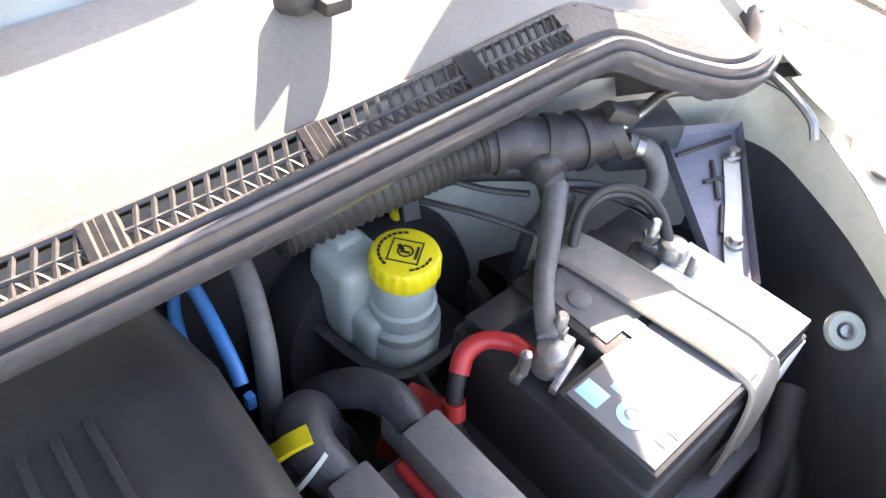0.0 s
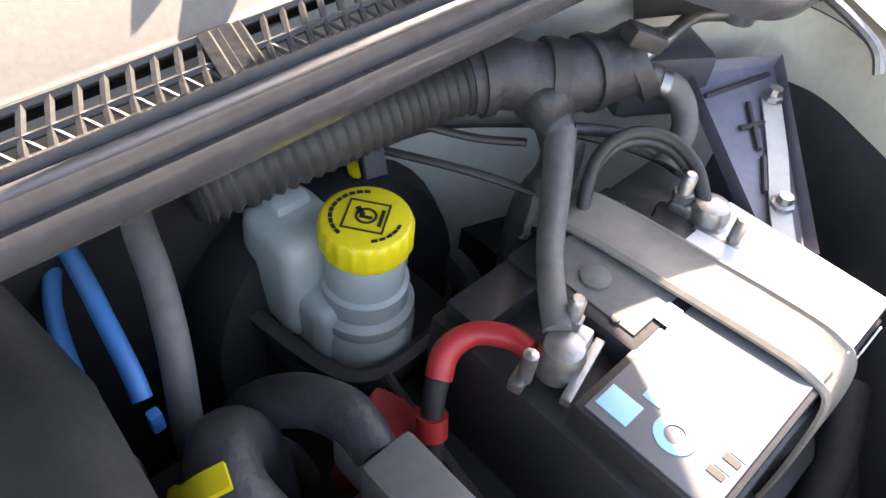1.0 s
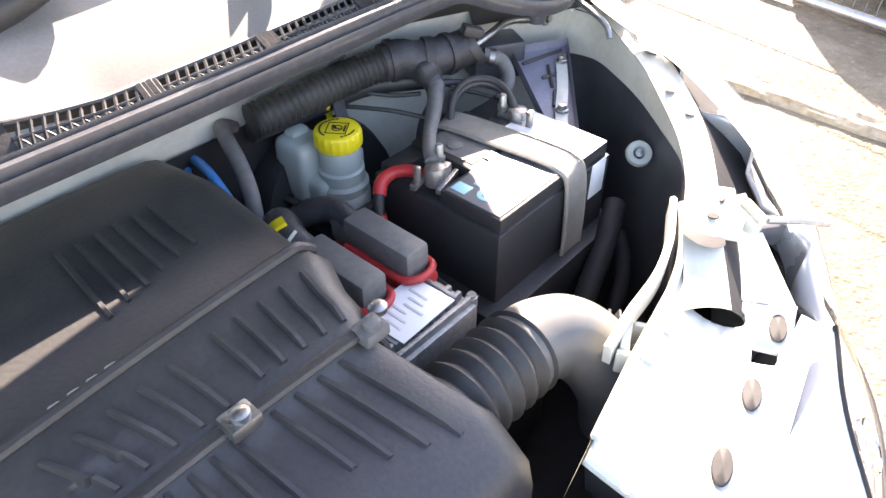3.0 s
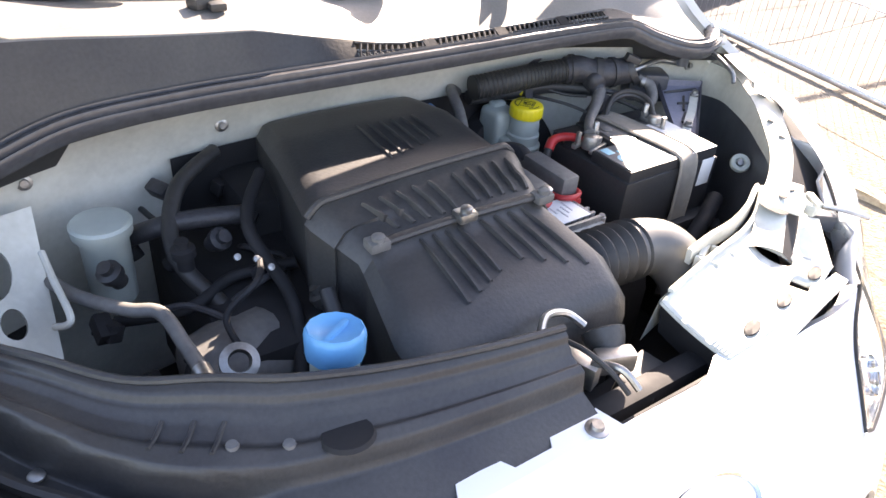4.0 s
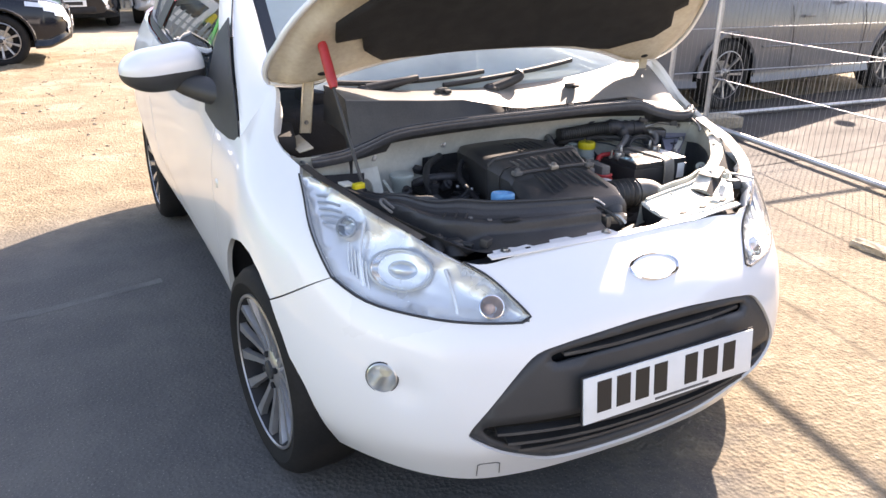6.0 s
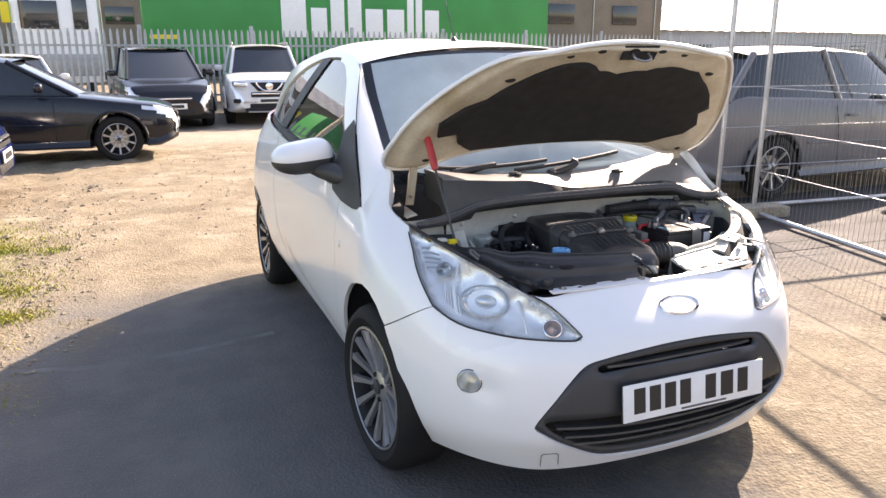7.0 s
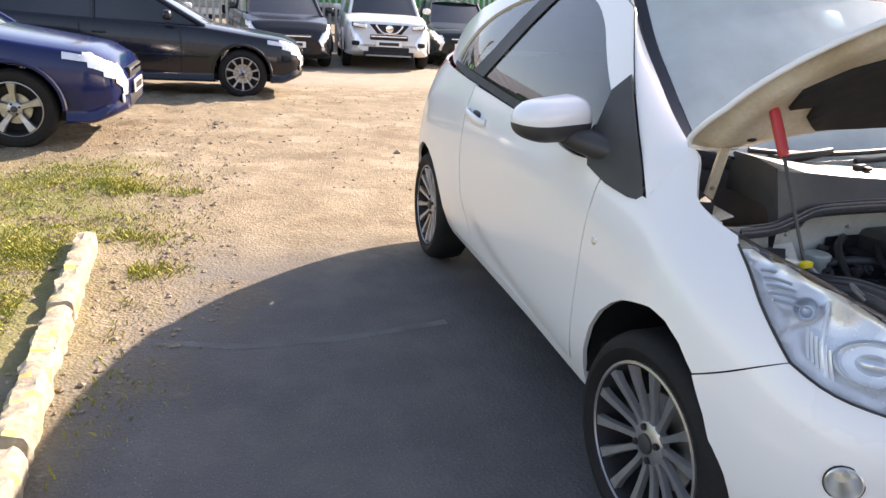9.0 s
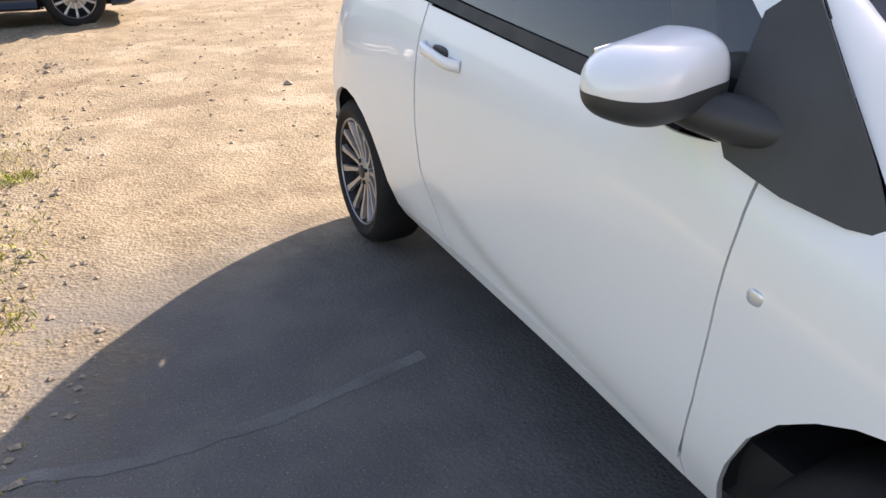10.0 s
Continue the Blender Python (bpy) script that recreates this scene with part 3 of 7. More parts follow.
def wheel(x, y, s, parent, r=.292, rim=.212, width=.185, spokes=14, alloy=ALLOY, steer=0.0, name="wheel", detail=1):
    """A road wheel at the hub, its face looking along s * x."""
    hub = new(name)
    hub.parent = parent
    face = pose(0, 0, 0, 0, 90, 0) if s > 0 else pose(0, 0, 0, 0, -90, 0)
    hub.matrix_basis = pose(x, y, r, 0, 0, steer) @ face
    w = width
    side = [(rim, -.012), (rim + .012, .0), (rim + (r - rim) * .45, .008), (r - .022, .0), (r - .006, -.02), (r, -.045), (r, -w + .045), (r - .006, -w + .02), (r - .03, -w), (rim, -w + .01)]
    part("tyre", lathe(side, None, 56), TYRE, hub)
    well = [(rim + .002, -.006), (rim - .008, -.004), (rim - .014, -.018), (rim - .018, -.05), (rim - .03, -.12), (.06, -.125), (.0, -.125)]
    part("rim", lathe([(rim + .004, -.014), (rim + .003, -.002), (rim - .004, .000), (rim - .009, -.012)], None, 56), alloy, hub)
    part("barrel", lathe(well, None, 40), DARK, hub)
    part("brake_disc", lathe([(.125, -.085), (.125, -.075), (.07, -.075), (.0, -.07)], None, 32), STEEL, hub)
    wide = 2.3 if spokes <= 5 else 1.0
    prof = [(.040, -.030, .0125 * wide), (.075, -.030, .0100 * wide), (.12, -.022, .0108 * wide), (.165, -.012, .0135 * wide), (rim - .006, -.006, .0185 * wide)]
    sv, sf = [], []
    for rr, h, hw in prof:
        sv += [(rr, -hw, h - .016), (rr, -hw * .75, h), (rr, hw * .75, h), (rr, hw, h - .016)]
    for i in range(len(prof) - 1):
        for j in range(3):
            sf.append((i * 4 + j, i * 4 + j + 1, i * 4 + j + 5, i * 4 + j + 4))
    for i in range(spokes):
        a = 360 / spokes * i
        sp = moved((sv, sf), pose(0, 0, 0, 0, 0, a))
        ob = part("spoke", sp, alloy, hub)
    part("hub_plate", lathe([(.062, -.05), (.058, -.032), (.045, -.024), (.0, -.022)], None, 28), alloy, hub)
    part("hub_cap", lathe([(.027, -.024), (.026, -.017), (.018, -.014), (.0, -.013)], None, 20), TRIM, hub, "dark centre cap")
    for i in range(4):
        a = 2 * math.pi * i / 4 + .4
        part("wheel_nut", lathe([(.009, -.03), (.009, -.018), (.006, -.016), (0, -.016)], pose(.043 * math.cos(a), .043 * math.sin(a), 0), 8), DARK, hub)
    return hub


wheel(-.790, .755, -1, car, steer=5.0)
wheel(-.791, 3.06, -1, car)
wheel(.790, .755, 1, car, steer=5.0)
wheel(.791, 3.06, 1, car)

# ---- the open bonnet: drawn shut, then swung up about its hinges ----
BON_Y = [.962, .88, .76, .64, .52, .42, .35, .305, .280]
BON_W = [.665, .684, .680, .650, .590, .52, .458, .395, .30]
BON_Z = [.945, .930, .905, .880, .850, .818, .790, .765, .742]


def bonnet_at(a, v):
    t = v * (len(BON_Y) - 1)
    k = range(len(BON_Y))
    y, w, z = hermite(np.array(k, float), np.array(BON_Y), t), hermite(np.array(k, float), np.array(BON_W), t), hermite(np.array(k, float), np.array(BON_Z), t)
    front = max(0, (v - .55) / .45)
    return np.array((a * w, y - .174 * (1 - abs(a) ** 2.8) * max(0, 1 - v / .7) ** 1.3 - .095 * max(0, (abs(a) - .74) / .26) ** 2 * max(0, 1 - v / .3) - .02 * (1 - a * a) * front, z + (.028 - .030 * max(0, 1 - v / .7)) * (1 - a * a)))


HINGE = Matrix.Translation((0, .985, .925)) @ pose(0, 0, 0, -57, 0, 0) @ Matrix.Translation((0, -.985, -.925))
bonnet = new("bonnet")
bonnet.parent = car
bonnet.matrix_basis = HINGE
tagged(bonnet, "white bonnet held open, cream underside with a black insulation pad")
us, vs_ = np.linspace(-1, 1, 41), np.linspace(0, 1, 31)
part("bonnet_skin", grid(bonnet_at, us, vs_, flip=True), WHITE, bonnet, smooth=True)


def under_at(a, v):
    p = bonnet_at(a * .985, .012 + v * .976)
    e = min(1 - abs(a), v * 1.1, (1 - v) * 1.1)
    dip = -.030 * min(1, max(0, (e - .03) / .05)) - .004
    return p + np.array((0, 0, dip))


part("bonnet_frame", grid(under_at, np.linspace(-1, 1, 61), np.linspace(0, 1, 45)), INNER, bonnet, "cream-painted inner frame of the bonnet", smooth=True)
edge = [bonnet_at(-1, v) for v in vs_] + [bonnet_at(a, 1) for a in us[1:]] + [bonnet_at(1, v) for v in vs_[::-1][1:]] + [bonnet_at(a, 0) for a in us[::-1][1:-1]]
edge = np.array(edge)
part("bonnet_edge", sweep(np.vstack([edge, edge[:1]]), [(-.004, .003), (.004, .003), (.005, -.010), (-.005, -.010)], smooth=False), WHITE, bonnet, smooth=True)


def pad_at(a, v):
    return under_at(a, v) + np.array((0, 0, -.010))


rng = random.Random(7)
pad_ring = [(-.66, .21), (-.57, .12), (-.43, .10), (-.39, .035), (-.21, .025), (-.19, .045), (.05, .035), (.08, .02), (.35, .03), (.40, .05), (.55, .09), (.66, .16), (.75, .22), (.80, .30), (.78, .36), (.85, .41), (.82, .50), (.72, .60), (.68, .66), (.45, .70), (.25, .66), (.05, .63), (-.10, .66), (-.25, .74), (-.45, .74), (-.60, .66), (-.66, .56), (-.69, .48), (-.79, .45), (-.84, .37), (-.80, .28), (-.71, .27)]
pad_ring = [(a + rng.uniform(-.012, .012), v + rng.uniform(-.01, .01)) for a, v in dense(pad_ring, .06)]
PADM = material("matted_black_felt", (0.018, 0.017, 0.017), 0.95, 0, 0.5, 300, 0.003, 0.3, 20)
part("insulation_pad", sheet(pad_ring, pad_at, (), .05, .010), PADM, bonnet, "torn black felt insulation pad", smooth=True)
hole_spots = [(-.30, .90, .010), (.02, .90, .012), (.30, .90, .010), (.52, .86, .009), (-.52, .84, .009), (-.72, .62, .012), (.78, .66, .012), (-.80, .12, .009), (.82, .10, .009)]
for a, v, r in hole_spots:
    p = under_at(a, v)
    part("frame_hole", lathe([(r, -.0012), (r * .9, -.0022), (0, -.0024)], Matrix.Translation(p) @ pose(0, 0, 0, 8, 0, 0) @ Matrix.Diagonal((1.6, .8, 1, 1)), 16), DARK, bonnet)
st = under_at(.08, .87)
part("striker_plate", moved(block((0, 0, -.003), (.13, .05, .004), .0015), Matrix.Translation(st)), DARK, bonnet, "dark bonnet striker plate")
part("striker", moved(tube([(-.03, 0, -.004), (-.028, .004, -.03), (0, .006, -.04), (.028, .004, -.03), (.03, 0, -.004)], .004, 8), Matrix.Translation(st)), STEEL, bonnet, "steel striker loop")

# ---- engine bay: walls ----
GREYRUB = material("grey_dusty_rubber", (0.10, 0.10, 0.10), 0.6, 0, 0.35, 120, 0.0006, 0.0, 16, second=(0.15, 0.145, 0.135))
SILVER = material("cast_aluminium", (0.40, 0.40, 0.39), 0.5, 0.7, 0.4, 220, 0.0006, 0.25, 30)
RED = material("red_plastic", (0.50, 0.035, 0.035), 0.4, 0, 0.15, 100, 0.0002, 0.2, 20)
YELLOW = material("yellow_plastic", (0.72, 0.58, 0.02), 0.38, 0, 0.1, 150, 0.0003, 0.12, 25)
BLUE = material("blue_plastic", (0.03, 0.22, 0.55), 0.4, 0, 0.15, 120, 0.0003, 0.2, 22)
SKYBLUE = material("light_blue_plastic", (0.09, 0.34, 0.62), 0.42, 0, 0.15, 100, 0.0003, 0.2, 18)
MILKY = material("milky_plastic", (0.40, 0.45, 0.42), 0.35, 0, 0.1, 60, 0.0002, 0.2, 12)
MILKY.node_tree.nodes["Principled BSDF"].inputs["Subsurface Weight"].default_value = 0.4
MILKY.node_tree.nodes["Principled BSDF"].inputs["Subsurface Radius"].default_value = (0.02, 0.02, 0.02)
PAPER = material("white_label", (0.80, 0.81, 0.80), 0.4, 0, 0.08, 120, 0, 0.06, 14)
INK = material("black_print", (0.015, 0.015, 0.015), 0.5)
BLUEINK = material("light_blue_print", (0.25, 0.55, 0.66), 0.45)
LINER = material("dark_satin_liner", (0.050, 0.054, 0.062), 0.36, 0, 0.25, 60, 0.0004, 0.0, 6, second=(0.085, 0.09, 0.10))
BRACKET = material("grey_violet_plastic", (0.22, 0.22, 0.27), 0.5, 0, 0.2, 160, 0.0004, 0.25, 18)
LEAD = material("dull_lead", (0.36, 0.36, 0.35), 0.36, 0.85, 0.4, 200, 0.0006, 0.3, 40)
LOOM = material("taped_loom", (0.022, 0.022, 0.025), 0.5, 0, 0.4, 260, 0.0012, 0.0, 40, second=(0.045, 0.045, 0.05))

BULK = [(-.68, .77), (-.60, .76), (-.50, .785), (-.40, .83), (-.30, .857), (-.15, .877), (.05, .89), (.25, .89), (.38, .875), (.48, .84), (.56, .805), (.62, .775), (.69, .745)]


BULK_LINE = spline(BULK, 6)


def bulkhead(a, v):
    """The wall behind the engine: a runs across, v up."""
    p = BULK_LINE
    t = a * (len(p) - 1)
    x, y = np.interp(t, range(len(p)), p[:, 0]), np.interp(t, range(len(p)), p[:, 1])
    z = .42 + .455 * v
    return np.array((x, y - .022 * max(0, (v - .86) / .14) ** 2 + .012 * math.sin(9 * a) * (1 - v) * v, z))


part("bulkhead", grid(bulkhead, np.linspace(0, 1, 90), np.linspace(0, 1, 16)), BAYWHITE, car, "dusty pale bulkhead flange under the scuttle seal", smooth=True)
for bx in (.23, .40, .93):
    bq = bulkhead(bx, .90)
    part("bulkhead_bolt", lathe([(.009, 0), (.009, .003), (.005, .004), (.0045, .008), (0, .008)], Matrix.Translation(bq) @ pose(0, 0, 0, 80, 0, 0), 12), STEEL, car)
part("bulkhead_insulation", grid(lambda a, v: bulkhead(a, v * .84) + np.array((0, -.006, 0)), np.linspace(.36, .60, 40), np.linspace(0, 1, 10)), DARK, car, "black insulation on the bulkhead", smooth=True)
SEAL_PATH = [(-.618, .752, .868), (-.590, .746, .871), (-.53, .750, .876), (-.46, .772, .888), (-.37, .798, .906), (-.26, .797, .915), (-.14, .790, .920), (.10, .784, .923), (.30, .788, .923), (.44, .797, .918), (.49, .797, .912), (.525, .772, .898), (.565, .742, .888), (.61, .736, .885), (.655, .752, .886), (.69, .785, .889)]
SEAL_PATH = [(x, y - .006, z - .005) for x, y, z in SEAL_PATH]
part("scuttle_seal", sweep(SEAL_PATH, [(a * .66, b * .9) for a, b in [(-.019, -.012), (-.0205, .0), (-.016, .0065), (-.011, .003), (-.006, .009), (.0005, .011), (.006, .008), (.009, .0035), (.0135, .0075), (.0185, .005), (.023, -.003), (.024, -.014), (.017, -.012)]], n=7, up_ref=(0, -.55, .83)), SEAL, car, "ribbed dark rubber seal along the scuttle edge", smooth="auto")


SEAL_LINE = spline(SEAL_PATH, 6)


def under_seal(a, v):
    """The black carrier between the seal and the bulkhead's flange."""
    p, q = SEAL_LINE, BULK_LINE
    s = np.array([np.interp(a * (len(p) - 1), range(len(p)), p[:, k]) for k in range(3)]) + np.array((0, .004, -.008))
    x = s[0]
    y = np.interp(x, q[:, 0], q[:, 1]) - .024
    e = np.array((x, min(y, s[1] + .085), .866 - .02 * (s[2] < .89)))
    return s + (e - s) * v


part("seal_carrier", grid(under_seal, np.linspace(0, 1, 80), np.linspace(0, 1, 4), flip=True), RUBBER, car, "black rubber apron under the seal", smooth=True)


# scuttle panel between the seal and the screen, with its air grille


def scuttle(x, v):
    """The panel at x across the car, v from the seal up to the screen."""
    s = np.array((x, np.interp(x, SEAL_LINE[:, 0], SEAL_LINE[:, 1]) + .006, np.interp(x, SEAL_LINE[:, 0], SEAL_LINE[:, 2]) - .004))
    e = screen_at(max(-.99, min(.99, x / .632)), .035) + np.array((0, -.004, .003))
    e[0] = x
    side = min(1, max(0, (x + .15) / .2))
    wall = np.array((x, s[1] + .018 + .014 * side + .25 * max(0, e[1] - s[1] - .12), s[2] + max(.012, e[2] - .010 - s[2]) * (1 - .78 * side)))
    if v < WALL_V:
        return s + (wall - s) * (v / WALL_V)
    k = (v - WALL_V) / (1 - WALL_V)
    return wall + (e - wall) * k + np.array((0, 0, .006 * math.sin(math.pi * k)))


WALL_V = .30
cols = np.linspace(-.505, .64, 60)
GV0, GV1, GX0, GX1 = .07, .27, -.02, .455
# the shelf takes the glare-lightened grey, its front wall stays black
part("scuttle_panel", join(grid(scuttle, cols, [.292, WALL_V, .31] + list(np.linspace(.33, 1, 12)))), GLAREGREY, car, "dark plastic scuttle panel, its grey lightened for sun glare", smooth=True)
part("scuttle_front_strip", join(grid(scuttle, cols, [0, GV0 * .5, GV0]), grid(scuttle, cols, [GV1, .28, .292]), grid(scuttle, np.linspace(-.505, GX0, 26), np.linspace(GV0, GV1, 5)), grid(scuttle, np.linspace(GX1, .64, 10), np.linspace(GV0, GV1, 5))), PLASTIC, car, smooth=True)
part("scuttle_side", grid(lambda a, v: scuttle(-.505, a) + np.array((-.004 * v, 0, -.10 * v)), np.linspace(0, 1, 16), [0, .5, 1]), RUBBER, car, smooth=True)
part("scuttle_tray", grid(lambda x, v: scuttle(x, v) + np.array((0, .004, -.012)), np.linspace(GX0 - .02, GX1 + .02, 30), np.linspace(.0, .29, 5)), BAYWHITE, car)


def lattice_bar(x0, v0, x1, v1, w):
    return tube([scuttle(x0, v0), scuttle(x1, v1)], w, 5, smooth=False)


bars = []
GM = (GV0 + GV1) / 2
pitch = .0098
count_ = int((GX1 - GX0) / pitch)
for i in range(count_):
    x = GX0 + i * pitch
    if i % 13 in (11, 12):
        bars.append(lattice_bar(x, GV0, x + .003, GV1, .0040))
        bars.append(lattice_bar(x + pitch / 2, GV0, x + pitch / 2 + .003, GV1, .0030))
        continue
    bars.append(lattice_bar(x, GV0, x + .0045, GM, .0017))
    bars.append(lattice_bar(x + .0045, GM, x + .0105, GV1, .0017))
    bars.append(lattice_bar(x + .0045, GM, x + .0095, GV0 + .03, .0011))
bars += [lattice_bar(x, v, x + .04, v, w_) for x in np.arange(GX0, GX1 - .02, .04) for v, w_ in ((GV0, .002), (GM, .0017), (GV1, .002))]
grille = part("scuttle_grille", join(*bars), PLASTIC, car, "black plastic honeycomb air grille")
grille["kind"] = "stuff"

# inner wing on the battery side: white ledge, dark liner, gutter
IN_L = [(.672, .765, .836), (.668, .71, .836), (.635, .655, .832), (.592, .597, .826), (.548, .547, .816), (.505, .503, .806), (.455, .468, .797), (.405, .443, .786), (.36, .415, .772), (.325, .395, .760)]
OUT_L = [(.735, .79, .858), (.722, .70, .852), (.685, .632, .845), (.640, .572, .835), (.598, .522, .824), (.553, .478, .812), (.500, .438, .800), (.450, .405, .788), (.405, .372, .773), (.370, .345, .760)]
OUT_L = [tuple(np.array(a) + (np.array(b) - np.array(a)) * .64) for a, b in zip(IN_L, OUT_L)]


def between(pa, pb, sag=0.0, n=6):
    A, B = spline(pa, n), spline(pb, n)

    def f(a, v):
        t = a * (len(A) - 1)
        p = np.array([np.interp(t, range(len(A)), A[:, k]) for k in range(3)])
        q = np.array([np.interp(t, range(len(B)), B[:, k]) for k in range(3)])
        return p + (q - p) * v + np.array((0, 0, -sag * 4 * v * (1 - v)))
    return f


ledge = between(IN_L, OUT_L, -.004)
part("inner_wing_ledge", grid(ledge, np.linspace(0, 1, 60), np.linspace(0, 1, 6)), BAYWHITE, car, "white painted ledge of the inner wing in full sun", smooth=True)
pale = between([(x - .003, y - .002, z) for x, y, z in IN_L], [(x - .012, y - .006, z - .06) for x, y, z in IN_L])
part("inner_wing_flange", grid(lambda a, v: pale(a * .62, v * max(.05, 1 - a) ** .7), np.linspace(0, 1, 40), np.linspace(0, 1, 5), flip=True), BAYWHITE, car, "pale painted upper edge of the inner wing", smooth=True)
LOW_L = [(x - .02, y - .01, .50) for x, y, z in IN_L]
part("inner_wing_liner", grid(between([(x, y, z) for x, y, z in IN_L], LOW_L, -.0), np.linspace(0, 1, 40), np.linspace(0, 1, 8), flip=True), LINER, car, "dark satin inner wing", smooth=True)
GUT = [(x + .055, y - .028, z - .034) for x, y, z in OUT_L]
part("wing_gutter", grid(between([(x, y, z - .001) for x, y, z in OUT_L], GUT, .006), np.linspace(0, 1, 40), np.linspace(0, 1, 5)), DARK, car, smooth=True)
WTOP_L = [tuple(shell(u, .632) * np.array((-1, 1, 1))) for u in np.linspace(1.05, .62, 12)]
WIN_L = [(x - .026, y + .014, z - .004) for x, y, z in WTOP_L]
for sgn, nm in ((1, "wing_flange"), (-1, "wing_flange")):
    f = between(WIN_L, WTOP_L, 0)
    vf = grid(f, np.linspace(0, 1, 50), np.linspace(0, 1, 4))
    part(nm, vf if sgn > 0 else mirrored(vf), WHITE if sgn > 0 else PLASTIC, car, smooth=True)
# holes, slots and bolts on the ledge
for a, v, r in ((.30, .45, .008), (.42, .35, .007), (.50, .6, .006), (.82, .5, .021)):
    p = ledge(a, v)
    part("ledge_hole", lathe([(r, .0005), (r * .9, .0010), (0, .0011)], Matrix.Translation(p) @ pose(0, 0, 0, 8, 10, 20), 18), DARK, car, "dark hole in the ledge")
part("ledge_cap", lathe([(.010, .001), (.010, .006), (.006, .008), (0, .008)], Matrix.Translation(ledge(.16, .55)), 12), STEEL, car)
part("lamp_bracket", moved(block((0, 0, 0), (.070, .040, .003), .0012), Matrix.Translation((.443, .426, .787)) @ pose(0, 0, 0, 4, -10, 32)), BAYWHITE, car, "white bracket plate with two holes")
for x, y in ((.458, .432), (.428, .424)):
    part("bracket_hole", lathe([(.006, .0), (.005, .0008), (0, .0009)], Matrix.Translation((x, y, .7915)), 12), DARK, car)
part("lamp_clip", join(block((.462, .398, .790), (.010, .034, .008), .002, pose(0, 0, 0, 0, 0, -35)), block((.455, .393, .781), (.015, .015, .016), .003)), BAYWHITE, car)
part("lamp_rod", tube([(.455, .382, .792), (.475, .362, .790), (.50, .338, .784)], .0035, 8), STEEL, car)
part("lamp_box", block((.484, .392, .756), (.042, .022, .026), .005, pose(0, 0, 0, 0, 0, -38)), LINER, car)

# front cross member: sunlit white platform, bolts, hole
PLAT_IN = [(-.05, .335, .735), (.06, .360, .744), (.16, .381, .757), (.25, .399, .762), (.31, .409, .765), (.345, .416, .767)]
PLAT_OUT = [(-.05, .282, .733), (.06, .279, .735), (.16, .283, .737), (.25, .290, .738), (.34, .303, .739), (.42, .324, .741)]
cross = between(PLAT_IN, PLAT_OUT, .004)
round_hole = [(.90 + .05 * math.cos(t), .40 + .24 * math.sin(t)) for t in np.linspace(0, 2 * math.pi, 18, endpoint=False)]
slot_hole = [(.78, .75), (.80, .95), (.84, .93), (.83, .72)]
part("front_cross_member", sheet([(.36, 0), (1, 0), (1, 1), (.38, 1)], cross, [round_hole, slot_hole], .05, -.006), BAYWHITE, car, "white painted front cross member in the sun", smooth=True)
part("cross_member_face", grid(between([(x, y + .002, z) for x, y, z in PLAT_IN], [(x, y + .012, z - .07) for x, y, z in PLAT_IN], 0), np.linspace(.36, 1, 30), np.linspace(0, 1, 3), flip=True), BAYWHITE, car, smooth=True)
# end of the white member coloured near-black for the recess's shade
part("cross_member_shaded_end", grid(lambda a, v: cross(.36 + .02 * a, a) + np.array((.012 * v, 0, -.05 * v - .001)), np.linspace(0, 1, 8), np.linspace(0, 1, 4)), DARK, car, "folded end of the white cross member, blackened for shade", smooth=True)
lamp_shelf = between([(.343, .414, .766), (.39, .436, .775), (.435, .462, .786)], [(.418, .324, .741), (.455, .366, .756), (.505, .422, .778)], .003)
part("lamp_shelf", grid(lamp_shelf, np.linspace(0, 1, 16), np.linspace(0, 1, 6)), BAYWHITE, car, "white shelf beside the headlamp", smooth=True)
part("inner_rail", sweep([(.235, .418, .766), (.28, .424, .772), (.33, .428, .776), (.375, .440, .780), (.41, .456, .783), (.44, .470, .780)], [(-.0035, -.018), (-.0035, .004), (0, .006), (.0035, .004), (.0035, -.018)], n=5, up_ref=(0, 0, 1)), BAYWHITE, car, "white folded rail along the cross member")
for a, v in ((.52, .86), (.70, .84), (.90, .88)):
    q = cross(a, v)
    part("cross_member_slot", lathe([(1, 0), (.9, .0012), (0, .0014)], Matrix.Translation(q + np.array((0, 0, .001))) @ pose(0, 0, 0, 0, 0, 18) @ Matrix.Diagonal((.019, .008, 1, 1)), 18), DARK, car, "dark slot in the cross member")
part("cross_member_rib", tube([(x, y, z + .002) for x, y, z in PLAT_IN[2:]] + [(.385, .430, .775), (.43, .457, .789)], .004, 8), BAYWHITE, car, "rolled white inner edge of the cross member")
part("cowl_latch", join(block((.268, .418, .750), (.040, .008, .024), .002, pose(0, 0, 0, 0, 0, 25)), block((.288, .405, .750), (.006, .03, .024), .002, pose(0, 0, 0, 0, 0, 25)), block((.25, .40, .750), (.006, .03, .024), .002, pose(0, 0, 0, 0, 0, 25)), block((.272, .396, .748), (.040, .006, .016), .002, pose(0, 0, 0, 0, 0, 25))), BAYWHITE, car)

# black cover along the lamp and the nose on the driver's side
COV_IN = [(-.555, .715, .790), (-.515, .640, .785), (-.470, .560, .783), (-.405, .495, .783), (-.325, .447, .782), (-.225, .405, .781), (-.12, .378, .779), (-.035, .365, .776)]
COV_OUT = [(-.625, .665, .842), (-.590, .560, .826), (-.535, .455, .800), (-.462, .375, .765), (-.385, .312, .738), (-.265, .294, .733), (-.13, .289, .733), (-.03, .287, .733)]


cover_base = between(COV_OUT, COV_IN)


